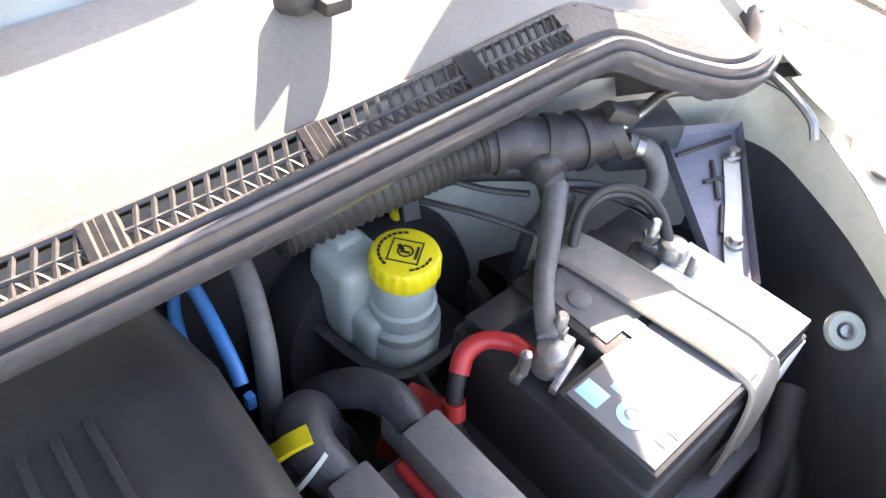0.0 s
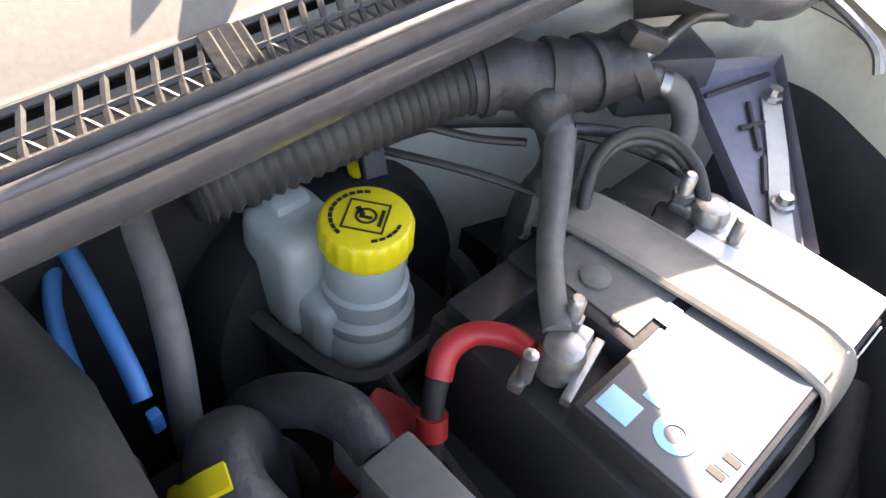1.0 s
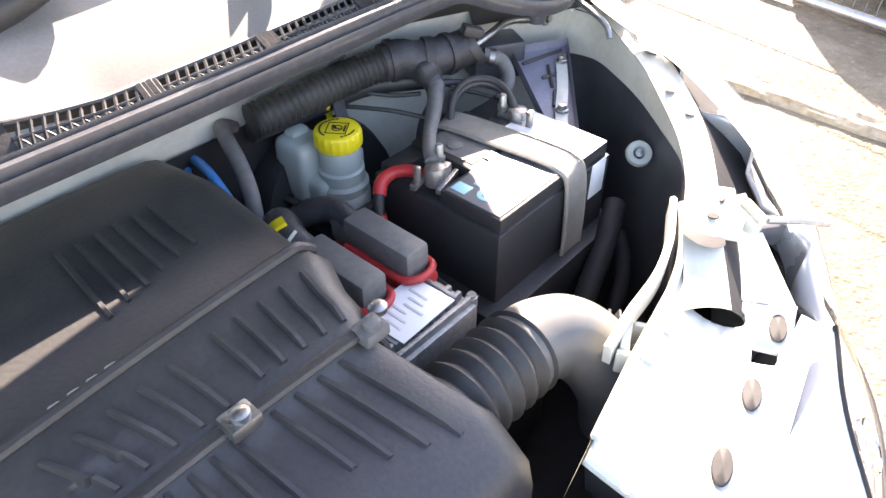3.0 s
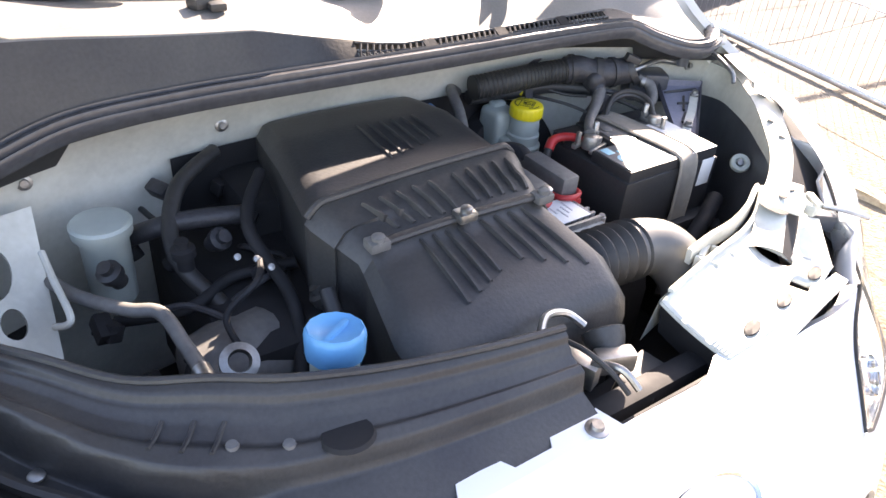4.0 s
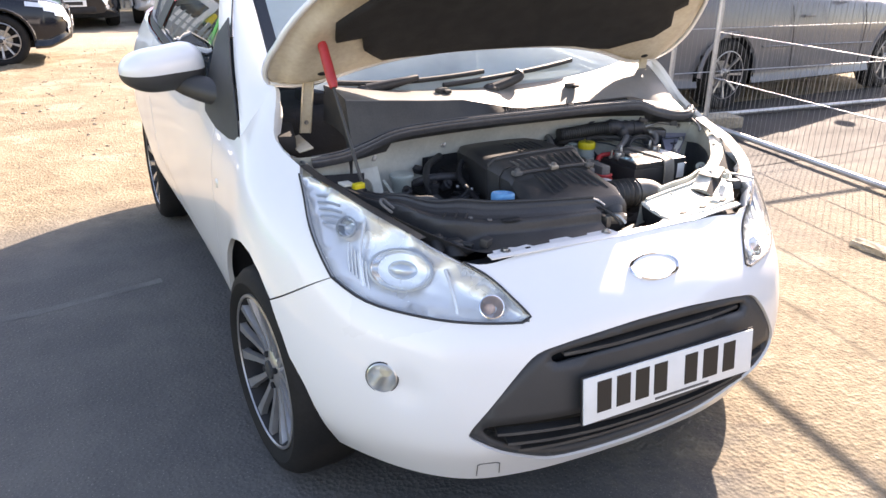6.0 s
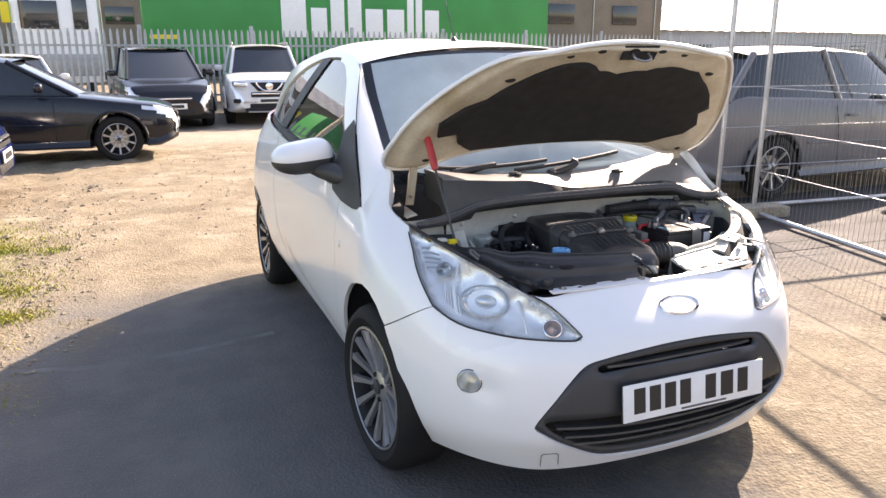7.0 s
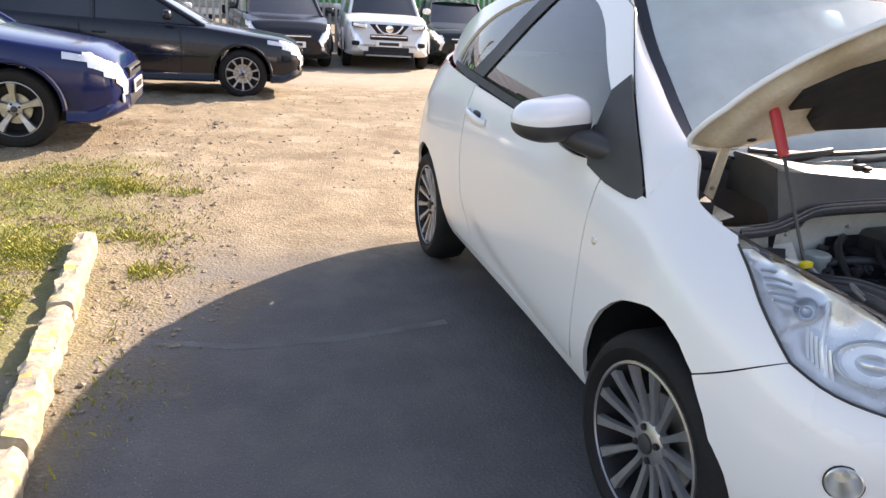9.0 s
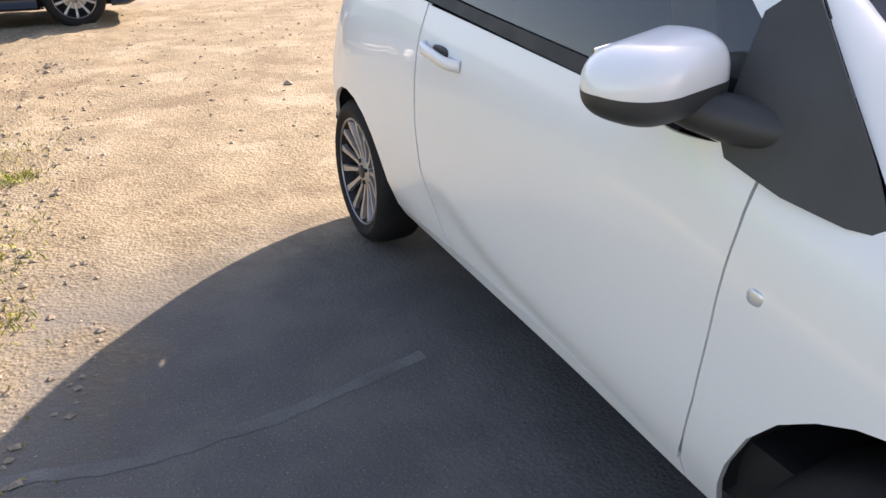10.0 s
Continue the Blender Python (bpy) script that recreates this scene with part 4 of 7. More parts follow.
def smooth01(x):
    x = min(1, max(0, x))
    return x * x * (3 - 2 * x)


def cover(a, v):
    """The black cover: a raised inner band, a trough beside the lamp and a flat lower plate at the nose."""
    r = cover_base(a, v)
    nose = smooth01((a - .50) / .12)
    step = .46 + .03 * math.sin(a * 9) * (1 - nose)
    up = smooth01((v - step) / .05)
    low = -.034 * (1 - nose) * smooth01((v - .04) / .10) - .004 * nose
    high = .018 * min(1, a * 3) + .007 * smooth01((v - .84) / .03) - .004 * smooth01((v - .60) / .04) * smooth01((.80 - v) / .04)
    wave = .004 * math.sin(a * 26) * (a < .6) * up
    lip_ = -.05 * max(0, (v - .96) / .04)
    return r + np.array((0, 0, low * (1 - up) + high * up + wave + lip_ - .004 * math.sin(math.pi * v)))


COV_V = list(np.linspace(0, .40, 12)) + list(np.linspace(.42, .56, 10)) + list(np.linspace(.585, .66, 5)) + list(np.linspace(.70, .82, 5)) + [.84, .85, .86, .87, .90, .94, .955, .965, 1.0]
part("radiator_cover", grid(cover, np.linspace(0, 1, 90), COV_V), PLASTIC, car, "dusty black plastic cover behind the bumper", smooth=True)
for a in (.46, .50, .535):
    part("cover_rib", tube([cover(a + (w - .5) * .06, w) + np.array((0, 0, .001)) for w in (.56, .66, .76)], .0022, 6, n=3), PLASTIC, car)
for a, v, r in ((.44, .20, .020), (.50, .26, .026)):
    part("lamp_boot", lathe([(r, -.03), (r, -.01), (r * .8, .0), (r * .85, .006), (r * .5, .014), (0, .015)], Matrix.Translation(cover(a, v) + np.array((0, 0, .014))) @ pose(0, 0, 0, -30, 10, 0), 20), RUBBER, car, "black rubber lamp boot")
part("trough_screw", lathe([(.007, 0), (.007, .002), (.004, .004), (0, .004)], Matrix.Translation(cover(.33, .40) + np.array((0, 0, .004))), 12), STEEL, car)
part("trough_pipe", tube([cover(.18, .26) + np.array((0, 0, .010)), cover(.30, .24) + np.array((0, 0, .012)), cover(.42, .30) + np.array((0, 0, .012)), cover(.56, .22) + np.array((0, 0, .010))], .006, 8), RUBBER, car)
part("trough_plug", block(cover(.60, .18) + np.array((0, 0, .012)), (.028, .02, .02), .004, pose(0, 0, 0, 10, 0, 30)), PLASTIC, car)
part("cover_lip", tube([cover(a, .955) + np.array((0, 0, .001)) for a in np.linspace(.05, 1, 24)], .004, 8, n=2), PLASTIC, car)
part("cover_hole", lathe([(.024, 0), (.022, .004), (.0, .0045)], Matrix.Translation(cover(.68, .60) + np.array((0, 0, -.0015))) @ pose(0, 0, 0, -12, 0, 0), 24), DARK, car, "round opening in the cover")
for a in (.56, .62):
    part("cover_screw", lathe([(.006, 0), (.005, .003), (0, .0035)], Matrix.Translation(cover(a, .62)), 12), GREYRUB, car)
part("lamp_loop", tube([(-.530, .448, .806), (-.550, .462, .826), (-.540, .478, .830), (-.520, .462, .810)], .0035, 8), GREYRUB, car)

# scalloped white flange of the bumper, with bolts
fl = [(-.372, .270), (-.372, .292), (-.355, .292), (-.350, .305), (-.305, .306), (-.292, .300), (-.262, .304), (-.252, .290), (-.205, .291), (-.198, .305), (-.150, .306), (-.142, .292), (-.098, .292), (-.090, .306), (-.075, .309), (-.028, .307), (-.020, .278), (.09, .276), (.11, .280), (.14, .296), (.42, .318), (.42, .30), (.25, .27), (.0, .262)]
part("bumper_flange", sheet(fl, lambda x, y: np.array((x, y, .7345 - .35 * max(0, .275 - y))), (), .012, .004), WHITE, car, "white scalloped bumper flange with bolts", smooth=False)
for x, y in ((-.325, .292), (-.046, .287)):
    part("flange_bolt", lathe([(.012, 0), (.012, .002), (.007, .003), (.006, .007), (0, .007)], Matrix.Translation((x, y, .734)), 16), STEEL, car)
part("flange_hole", block((-.27, .285, .7355), (.012, .006, .002), .001), DARK, car)
# latch mechanism in its recess
part("latch_recess", block((.06, .335, .60), (.22, .13, .06), .01), DARK, car)
# added black sheet hides the bumper's bright inside, so the recess stays dark
part("recess_blackout", block((.05, .2825, .685), (.26, .006, .085), .002), DARK, car)
part("latch_case", block((.085, .335, .690), (.065, .045, .03), .006, pose(0, 0, 0, 8, 0, 18)), RUBBER, car, "black latch housing")
part("bonnet_latch", join(block((-.005, .36, .735), (.02, .05, .03), .003, pose(0, 0, 0, 0, 0, 20)), block((.035, .345, .738), (.045, .02, .025), .004, pose(0, 0, 0, 0, 0, -20)), tube([(.0, .345, .75), (.012, .318, .758), (.022, .298, .742)], .004, 8)), STEEL, car, "steel bonnet latch and hook")
part("latch_horn", lathe([(.014, -.02), (.022, 0), (.024, .012), (.020, .014), (.012, .0)], Matrix.Translation((.045, .368, .742)) @ pose(0, 0, 0, -50, 20, 0), 18), PLASTIC, car)
part("latch_cable", tube([(-.02, .385, .765), (-.01, .35, .768), (.0, .32, .758), (.01, .30, .74)], .003, 8), RUBBER, car)
part("latch_bracket", tube([(-.045, .38, .775), (-.02, .40, .78), (.01, .40, .772), (.025, .385, .76)], .0045, 8), STEEL, car)

# ---- engine bay: floor and machinery, blackened for the bay's shade ----
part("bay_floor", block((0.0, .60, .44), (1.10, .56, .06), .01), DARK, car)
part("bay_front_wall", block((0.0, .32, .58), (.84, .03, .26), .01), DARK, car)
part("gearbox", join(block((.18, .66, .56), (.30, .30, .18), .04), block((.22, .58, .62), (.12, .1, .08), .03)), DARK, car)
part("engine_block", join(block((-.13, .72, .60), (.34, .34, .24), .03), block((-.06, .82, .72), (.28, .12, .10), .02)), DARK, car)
part("alternator", join(lathe([(.0, -.06), (.06, -.055), (.065, -.02), (.065, .03), (.05, .055), (0, .055)], pose(-.27, .60, .66, 0, 90, 10), 24), lathe([(.03, .055), (.03, .08), (0, .08)], pose(-.27, .60, .66, 0, 90, 10), 16)), GREYRUB, car)
rng = random.Random(11)
HOSES = [[(-.20, .86, .80), (-.27, .80, .79), (-.30, .72, .75), (-.26, .64, .70)], [(-.17, .78, .80), (-.22, .70, .78), (-.21, .60, .73), (-.24, .52, .68)], [(-.34, .80, .74), (-.28, .76, .77), (-.20, .74, .77)], [(-.38, .70, .70), (-.31, .66, .72), (-.25, .68, .73), (-.18, .66, .74)], [(-.19, .56, .77), (-.20, .50, .72), (-.26, .47, .69), (-.36, .48, .68)], [(-.42, .62, .68), (-.36, .58, .67), (-.30, .55, .66)]]
for i, h in enumerate(HOSES):
    part("coolant_hose", tube(h, (.010, .008, .012, .007, .009, .010)[i], 12), (RUBBER, DARK, LOOM, DARK, RUBBER, DARK)[i], car)
for i in range(26):
    x, y = rng.uniform(-.40, -.17), rng.uniform(.50, .86)
    z = .70 + .08 * (y - .5) + rng.uniform(-.03, .05)
    m = pose(x, y, z, rng.uniform(-40, 40), rng.uniform(-40, 40), rng.uniform(0, 180))
    mt = rng.choice((DARK, DARK, PLASTIC, DARK, LOOM))
    if i % 3 == 0:
        part("sensor_body", lathe([(0, -.015), (.010, -.015), (.010, 0), (.014, .002), (.014, .012), (.008, .014), (.008, .022), (0, .022)], m, 14), mt, car)
    elif i % 3 == 1:
        part("connector_body", moved(block((0, 0, 0), (.03, .018, .02), .003), m), mt, car)
    else:
        part("wiring", tube([tuple(m @ Vector(p)) for p in ((-.05, 0, 0), (-.02, .015, .015), (.02, -.01, .01), (.05, .01, -.01))], .004, 8), mt, car)
for x, y, z in ((-.235, .64, .775), (-.225, .625, .77), (-.25, .66, .77)):
    part("hose_clip", lathe([(.004, 0), (.004, .004), (0, .005)], pose(x, y, z, 50, 0, 0), 10), STEEL, car)
part("oil_filler_ring", lathe([(.012, 0), (.020, .002), (.020, .008), (.012, .01), (.010, .004)], pose(-.30, .535, .735, 35, 0, 0), 22), STEEL, car)
part("air_con_pipe", tube([(-.43, .73, .755), (-.41, .685, .757), (-.375, .635, .762), (-.349, .612, .764), (-.342, .56, .758), (-.338, .505, .752), (-.335, .47, .74)], .0075, 12), GREYRUB, car, "dull metal air-conditioning pipe")
part("pipe_collar", tube([(-.3395, .525, .755), (-.338, .50, .7515)], .0095, 12, smooth=False), STEEL, car)
part("washer_neck", lathe([(.026, -.10), (.027, -.02), (.033, -.012), (.034, .0), (.031, .003), (.02, .004), (0, .002)], pose(-.365, .765, .790), 22), MILKY, car, "dusty translucent filler neck")

# strut-side bracket plate with its holes, on the driver's side
P = [np.array(p) for p in ((-.425, .79, .815), (-.505, .770, .815), (-.560, .665, .780), (-.440, .665, .700))]
plate = lambda a, b: (P[0] * (1 - a) + P[1] * a) * (1 - b) + (P[3] * (1 - a) + P[2] * a) * b
hole = lambda ca, cb, r: [(ca + r * math.cos(t), cb + r * 1.1 * math.sin(t)) for t in np.linspace(0, 2 * math.pi, 18, endpoint=False)]
part("strut_bracket", sheet([(0, 0), (1, 0), (1, 1), (0, 1)], plate, [hole(.48, .45, .18), hole(.32, .80, .10)], .12, .004), BAYWHITE, car, "white bracket plate with round holes", smooth=False)
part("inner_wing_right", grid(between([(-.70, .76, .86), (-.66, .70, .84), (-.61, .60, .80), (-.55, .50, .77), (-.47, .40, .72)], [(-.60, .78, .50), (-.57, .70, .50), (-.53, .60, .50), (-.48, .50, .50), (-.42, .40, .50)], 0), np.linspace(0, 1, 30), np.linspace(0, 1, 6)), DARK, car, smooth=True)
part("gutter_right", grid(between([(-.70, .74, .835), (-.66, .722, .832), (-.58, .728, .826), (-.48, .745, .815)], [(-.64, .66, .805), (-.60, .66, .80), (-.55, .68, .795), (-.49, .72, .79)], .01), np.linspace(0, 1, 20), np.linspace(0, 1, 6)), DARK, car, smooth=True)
part("bracket_rail", tube([(-.44, .67, .74), (-.425, .655, .755), (-.428, .70, .775), (-.43, .735, .79)], .0038, 8), BAYWHITE, car)

# ---- air filter box ----
def filterbox(a, v):
    """Top face of the box: a from -1 to 1 across, v from back to front."""
    vk = [0, .03, .10, .30, .52, .56, .575, .60, .78, .80, .90, .97, 1.0]
    yk = [.905, .895, .87, .780, .632, .622, .618, .606, .545, .538, .450, .405, .396]
    zk = [.770, .804, .820, .832, .833, .831, .845, .842, .820, .811, .782, .758, .718]
    xl = [-.125, -.130, -.138, -.155, -.182, -.190, -.192, -.190, -.160, -.158, -.172, -.165, -.160]
    xr = [.110, .118, .122, .128, .116, .112, .114, .118, .096, .10, .125, .120, .105]
    y, z, l, r = (np.interp(v, vk, k) for k in (yk, zk, xl, xr))
    k = abs(a)
    drop = .018 * max(0, (k - .86) / .14) ** 2
    return np.array((l + (r - l) * (a + 1) / 2, y + .012 * a * (.3 < v < .7), z - drop + .004 * (1 - a * a)))


AU, AV = list(np.linspace(-1, 1, 25)), list(np.linspace(0, .55, 18)) + [.56, .575, .60] + list(np.linspace(.63, .78, 7)) + [.80] + list(np.linspace(.82, 1, 10))
top = grid(filterbox, AU, AV, flip=True)


def skirt(fn, ring, depth):
    vs = [tuple(fn(*p)) for p in ring]
    k = len(vs)
    vs += [(x * .97, y, z - depth) for x, y, z in vs]
    return vs, [(i, (i + 1) % k, k + (i + 1) % k, k + i) for i in range(k)]


ring = [(a, 0) for a in AU] + [(1, v) for v in AV[1:]] + [(a, 1) for a in AU[::-1][1:]] + [(-1, v) for v in AV[::-1][1:-1]]
airbox = part("air_filter_box", join(top, skirt(filterbox, ring, .16)), PLASTIC, car, "dusty black plastic air filter box with ribs")


def rib(a, v0, v1, h=.006, w=.0032, lean=0.0):
    k = 8
    vs, fs = [], []
    for i in range(k):
        t = i / (k - 1)
        p = filterbox(a + lean * t, v0 + (v1 - v0) * t)
        hh = h * math.sin(math.pi * min(1, max(0, .08 + .84 * t))) ** .5
        vs += [tuple(p + np.array((-w, 0, -.002))), tuple(p + np.array((-w * .5, 0, hh))), tuple(p + np.array((w * .5, 0, hh))), tuple(p + np.array((w, 0, -.002)))]
    for i in range(k - 1):
        for j in range(3):
            fs.append((4 * i + j, 4 * i + j + 1, 4 * i + j + 5, 4 * i + j + 4))
    return vs, fs


for i in range(5):
    part("rib", rib(-.62 + i * .15, .62, .755, lean=.06), PLASTIC, airbox)
    part("rib", rib(.22 + i * .14, .62, .745, lean=.05), PLASTIC, airbox)
for i in range(4):
    part("rib", rib(-.45 + i * .13, .80, .90 - i * .008, lean=.05), PLASTIC, airbox)
    part("rib", rib(.18 + i * .16, .80, .87 + .012 * i, lean=.06), PLASTIC, airbox)
for i in range(6):
    part("rib", rib(-.12 + i * .12, .30, .45 - .006 * i, lean=.04, h=.004), PLASTIC, airbox)
part("box_seam", tube([filterbox(a, .575) + np.array((0, 0, .002)) for a in np.linspace(-.98, .98, 20)], .0048, 8, n=2), PLASTIC, airbox)
part("box_bar", tube([filterbox(a, .785) + np.array((0, 0, .003)) for a in np.linspace(-.9, 1.05, 16)], .006, 8, n=2, squash=.7), PLASTIC, airbox)
for a in (-.86, .02, .92):
    p = filterbox(a, .785)
    part("box_clip", join(block(p + np.array((0, -.004, .007)), (.024, .02, .012), .003), lathe([(.007, 0), (.007, .006), (.004, .008), (0, .008)], Matrix.Translation(p + np.array((0, -.006, .012))), 12)), STEEL if a == .02 else GREYRUB, airbox, "metal screw clip")
# milky lugs and strip paint the sunlight that catches the black box's seam
for a in (-.45, -.36, -.27, -.18):
    part("sunlit_lug", block(filterbox(a, .545) + np.array((0, .004, .004)), (.009, .009, .009), .002), MILKY, airbox)
part("seam_sun_strip", tube([filterbox(a, .555) + np.array((0, .002, .003)) for a in np.linspace(-.93, -.52, 8)], .0040, 8, n=2), MILKY, airbox)
part("bolt", lathe([(.008, 0), (.008, .005), (.004, .008), (0, .008)], Matrix.Translation((.112, .558, .812)), 12), STEEL, airbox)

# corrugated intake and its pale elbow
ELBOW = material("grey_plastic", (0.12, 0.12, 0.115), 0.4, 0, 0.15, 80, 0.0003, 0.2, 14)
part("intake_hose", bellows([(.085, .478, .742), (.12, .484, .744), (.165, .484, .743), (.205, .483, .741)], .038, .0032, 8, 28), RUBBER, car, "black corrugated intake hose")
part("hose_band", tube([(.100, .481, .743), (.112, .483, .744)], .0415, 28, smooth=False), GREYRUB, car)
part("intake_elbow", tube([(.197, .483, .741), (.225, .480, .741), (.252, .466, .735), (.268, .442, .715), (.274, .418, .68), (.275, .41, .64)], .0375, 28), ELBOW, car, "pale plastic intake elbow in the sun")

# ---- control unit with two locked plugs ----
ecu = part("control_unit", block((.170, .625, .715), (.115, .155, .05), .005), SILVER, car, "finned aluminium engine control unit")
for i in range(3):
    part("fin", block((.170, .555 + i * .012, .743), (.106, .005, .012), .0015), SILVER, ecu)
for i in range(9):
    part("fin", block((.125 + i * .011, .588, .744), (.005, .05, .012), .0015), SILVER, ecu)
part("label", block((.172, .585, .7515), (.070, .052, .0012), .0003, pose(0, 0, 0, 0, 0, 2)), PAPER, ecu, "white sticker with faded print")
FAINT = material("faded_grey_print", (0.50, 0.50, 0.52), 0.5)
for i in range(6):
    part("print_bar", block((.148 + .0085 * i, .580 + .005 * (i % 3), .7524), (.0025, .018 + .005 * (i % 2), .0003), 0), FAINT, ecu)
for cx in (.155, .211):
    c = part("plug", join(block((cx, .652, .765), (.030, .088, .036), .0045, seg=2), block((cx, .705, .757), (.024, .03, .026), .004)), GREYRUB, ecu, "grey plug block")
    part("plug_clip", tube([(cx - .0185, .690, .754), (cx - .019, .64, .754), (cx - .0185, .612, .756), (cx - .012, .602, .757), (cx, .599, .757), (cx + .012, .602, .757), (cx + .0185, .612, .756), (cx + .019, .64, .754), (cx + .0185, .69, .756)], .0042, 10), RED, ecu, "red locking lever")
    part("plug_base", block((cx, .648, .744), (.038, .098, .014), .005), RED if cx > .2 else PLASTIC, ecu)
    part("lever_tab", block((cx - .021, .645, .752), (.007, .016, .012), .002), RED, ecu)
for x, y in ((.228, .557), (.116, .557)):
    part("unit_bolt", lathe([(.006, -.01), (.006, .002), (.0045, .0025), (.0045, .005), (0, .005)], Matrix.Translation((x, y, .742)), 8), SILVER, ecu)
part("loom_branch", tube([(.155, .70, .765), (.150, .725, .775), (.160, .748, .770), (.175, .755, .74), (.18, .75, .68)], [.014, .0165, .0175, .017, .015], 16), LOOM, car, "taped wiring loom")
part("loom_branch", tube([(.211, .70, .765), (.213, .725, .768), (.203, .752, .760), (.185, .775, .735), (.17, .78, .68)], [.012, .0135, .014, .0135, .013], 16), LOOM, car)
part("cable_tie", tube([(.1455, .714, .7715), (.1445, .7165, .7728)], .0172, 18, smooth=False), MILKY, car)
part("yellow_tie", sweep([(.150, .724, .793), (.139, .728, .789), (.131, .735, .776), (.129, .744, .762), (.134, .752, .748)], [(-.006, -.002), (-.006, .002), (.006, .002), (.006, -.002)], n=5), YELLOW, car, "pale yellow tape on the loom")

# ---- battery ----
def notch_box(x0, x1, y0, y1, z0, z1):
    return block(((x0 + x1) / 2, (y0 + y1) / 2, (z0 + z1) / 2), (x1 - x0, y1 - y0, z1 - z0), .003)


CASE = material("black_battery_case", (0.020, 0.020, 0.022), 0.42, 0, 0.3, 200, 0.0004, 0.0, 9.0, second=(0.034, 0.034, 0.034))
battery = part("battery", join(notch_box(.284, .486, .570, .742, .62, .772), notch_box(.290, .482, .573, .652, .765, .7885), notch_box(.338, .432, .648, .738, .765, .7885), notch_box(.428, .482, .705, .738, .765, .7845), notch_box(.290, .343, .712, .738, .765, .7845)), CASE, car, "black car battery with white labels, partly sunlit")
GREYLABEL = material("grey_printed_label", (0.15, 0.155, 0.16), 0.3, 0, 0.1, 120, 0, 0.1, 14)
part("top_label", block((.346, .612, .7890), (.106, .070, .0012), .0003), GREYLABEL, battery, "grey battery label with light blue print")
part("top_label", block((.453, .626, .7890), (.056, .104, .0012), .0003), PAPER, battery, "bare white battery label")
part("top_label", block((.384, .69, .7890), (.076, .068, .0010), .0003), GREYRUB, battery, "grey battery label")
for x0, y0, sx, sy in ((.306, .636, .015, .018), (.322, .627, .006, .010)):
    part("print_patch", block((x0, y0, .7898), (sx, sy, .0006), .0002), BLUEINK, battery)
part("print_ring", lathe([(.0105, 0), (.0105, .0006), (.0055, .0006), (.0055, 0)], Matrix.Translation((.313, .609, .7896)), 22), BLUEINK, battery)
for i in range(4):
    part("print_patch", block((.311 + i * .0055, .586 - .001 * i, .7898), (.004, .008, .0005), 0), BLUEINK if i % 2 else INK, battery)
part("print_patch", block((.372, .652, .7898), (.016, .009, .0006), 0), BLUEINK, battery)
for i in range(5):
    part("print_patch", block((.402, .606 + i * .007, .7898), (.006, .0035, .0006), 0), PAPER if i % 2 else BLUEINK, battery)
part("label_gap", block((.401, .622, .7893), (.012, .096, .0012), .0003), INK, battery)
part("front_label", block((.462, .5692, .752), (.028, .0012, .045), .0003), PAPER, battery)
STRAPM = material("dusty_strap", (0.24, 0.22, 0.19), 0.5, 0, 0.3, 120, 0.0004, 0.25, 15)
part("hold_down_strap", sweep([(.395, .752, .76), (.396, .744, .786), (.399, .715, .7925), (.404, .66, .7935), (.409, .61, .7935), (.411, .582, .791), (.412, .568, .778), (.412, .563, .72), (.412, .563, .66)], [(-.020, -.001), (-.020, .001), (-.017, .0025), (-.015, .001), (.015, .001), (.017, .0025), (.020, .001), (.020, -.001)], n=6, up_ref=(0, -.3, .95)), STRAPM, battery, "dusty plastic hold-down strap")
for x, y in ((.350, .710), (.347, .669), (.424, .722)):
    part("vent_hole", lathe([(.003, 0), (.0025, .0008), (0, .0009)], Matrix.Translation((x, y, .7896)), 10), INK, battery)
part("vent_plug", lathe([(.009, 0), (.009, .002), (.006, .003), (0, .003)], Matrix.Translation((.362, .694, .789)), 18), GREYRUB, battery)


def clamp(x, y, z, rot, post):
    m = pose(x, y, z, 0, 0, rot)
    c = part("terminal_clamp", moved(join(lathe([(.0115, -.012), (.0125, .002), (.0105, .008), (.006, .0095), (0, .0095)], None, 18), block((.012, 0, -.003), (.022, .018, .012), .003), block((-.012, .012, -.006), (.03, .008, .008), .002), block((.005, -.012, -.010), (.045, .006, .006), .0015), lathe([(.0045, 0), (.0045, .026), (.003, .028), (0, .028)], pose(.018, .004, -.004), 10), lathe([(.0065, 0), (.0065, .006), (0, .006)], pose(.018, .004, .004), 6), lathe([(.004, 0), (.004, .020), (0, .021)], pose(-.020, .010, -.004), 10)), m), LEAD, battery, "grey metal terminal clamp")
    return c


clamp(.305, .672, .792, 15, 1)
clamp(.457, .680, .792, 100, 0)
part("terminal_cover", block((.438, .690, .782), (.035, .03, .012), .004, pose(0, 0, 0, 0, 0, 20)), PLASTIC, battery)
part("battery_tray", notch_box(.262, .500, .550, .760, .60, .685), CASE, car, "black battery tray")
part("tray_wall", tube([(.245, .60, .715), (.252, .68, .722), (.262, .75, .726)], .0035, 8), PLASTIC, car)

# cables
part("positive_cable", tube([(.309, .680, .800), (.322, .695, .803), (.345, .716, .802), (.372, .736, .802), (.400, .757, .806), (.422, .775, .812)], [.0075, .0075, .0075, .0085, .0095, .0105], 12), GREYRUB, car, "grey sheathed positive cable")
part("red_boot", tube([(.297, .684, .790), (.296, .698, .788), (.286, .713, .784), (.272, .717, .778), (.262, .712, .768)], [.0055, .0065, .0065, .0075, .0075], 12), RED, car, "red cable boot")
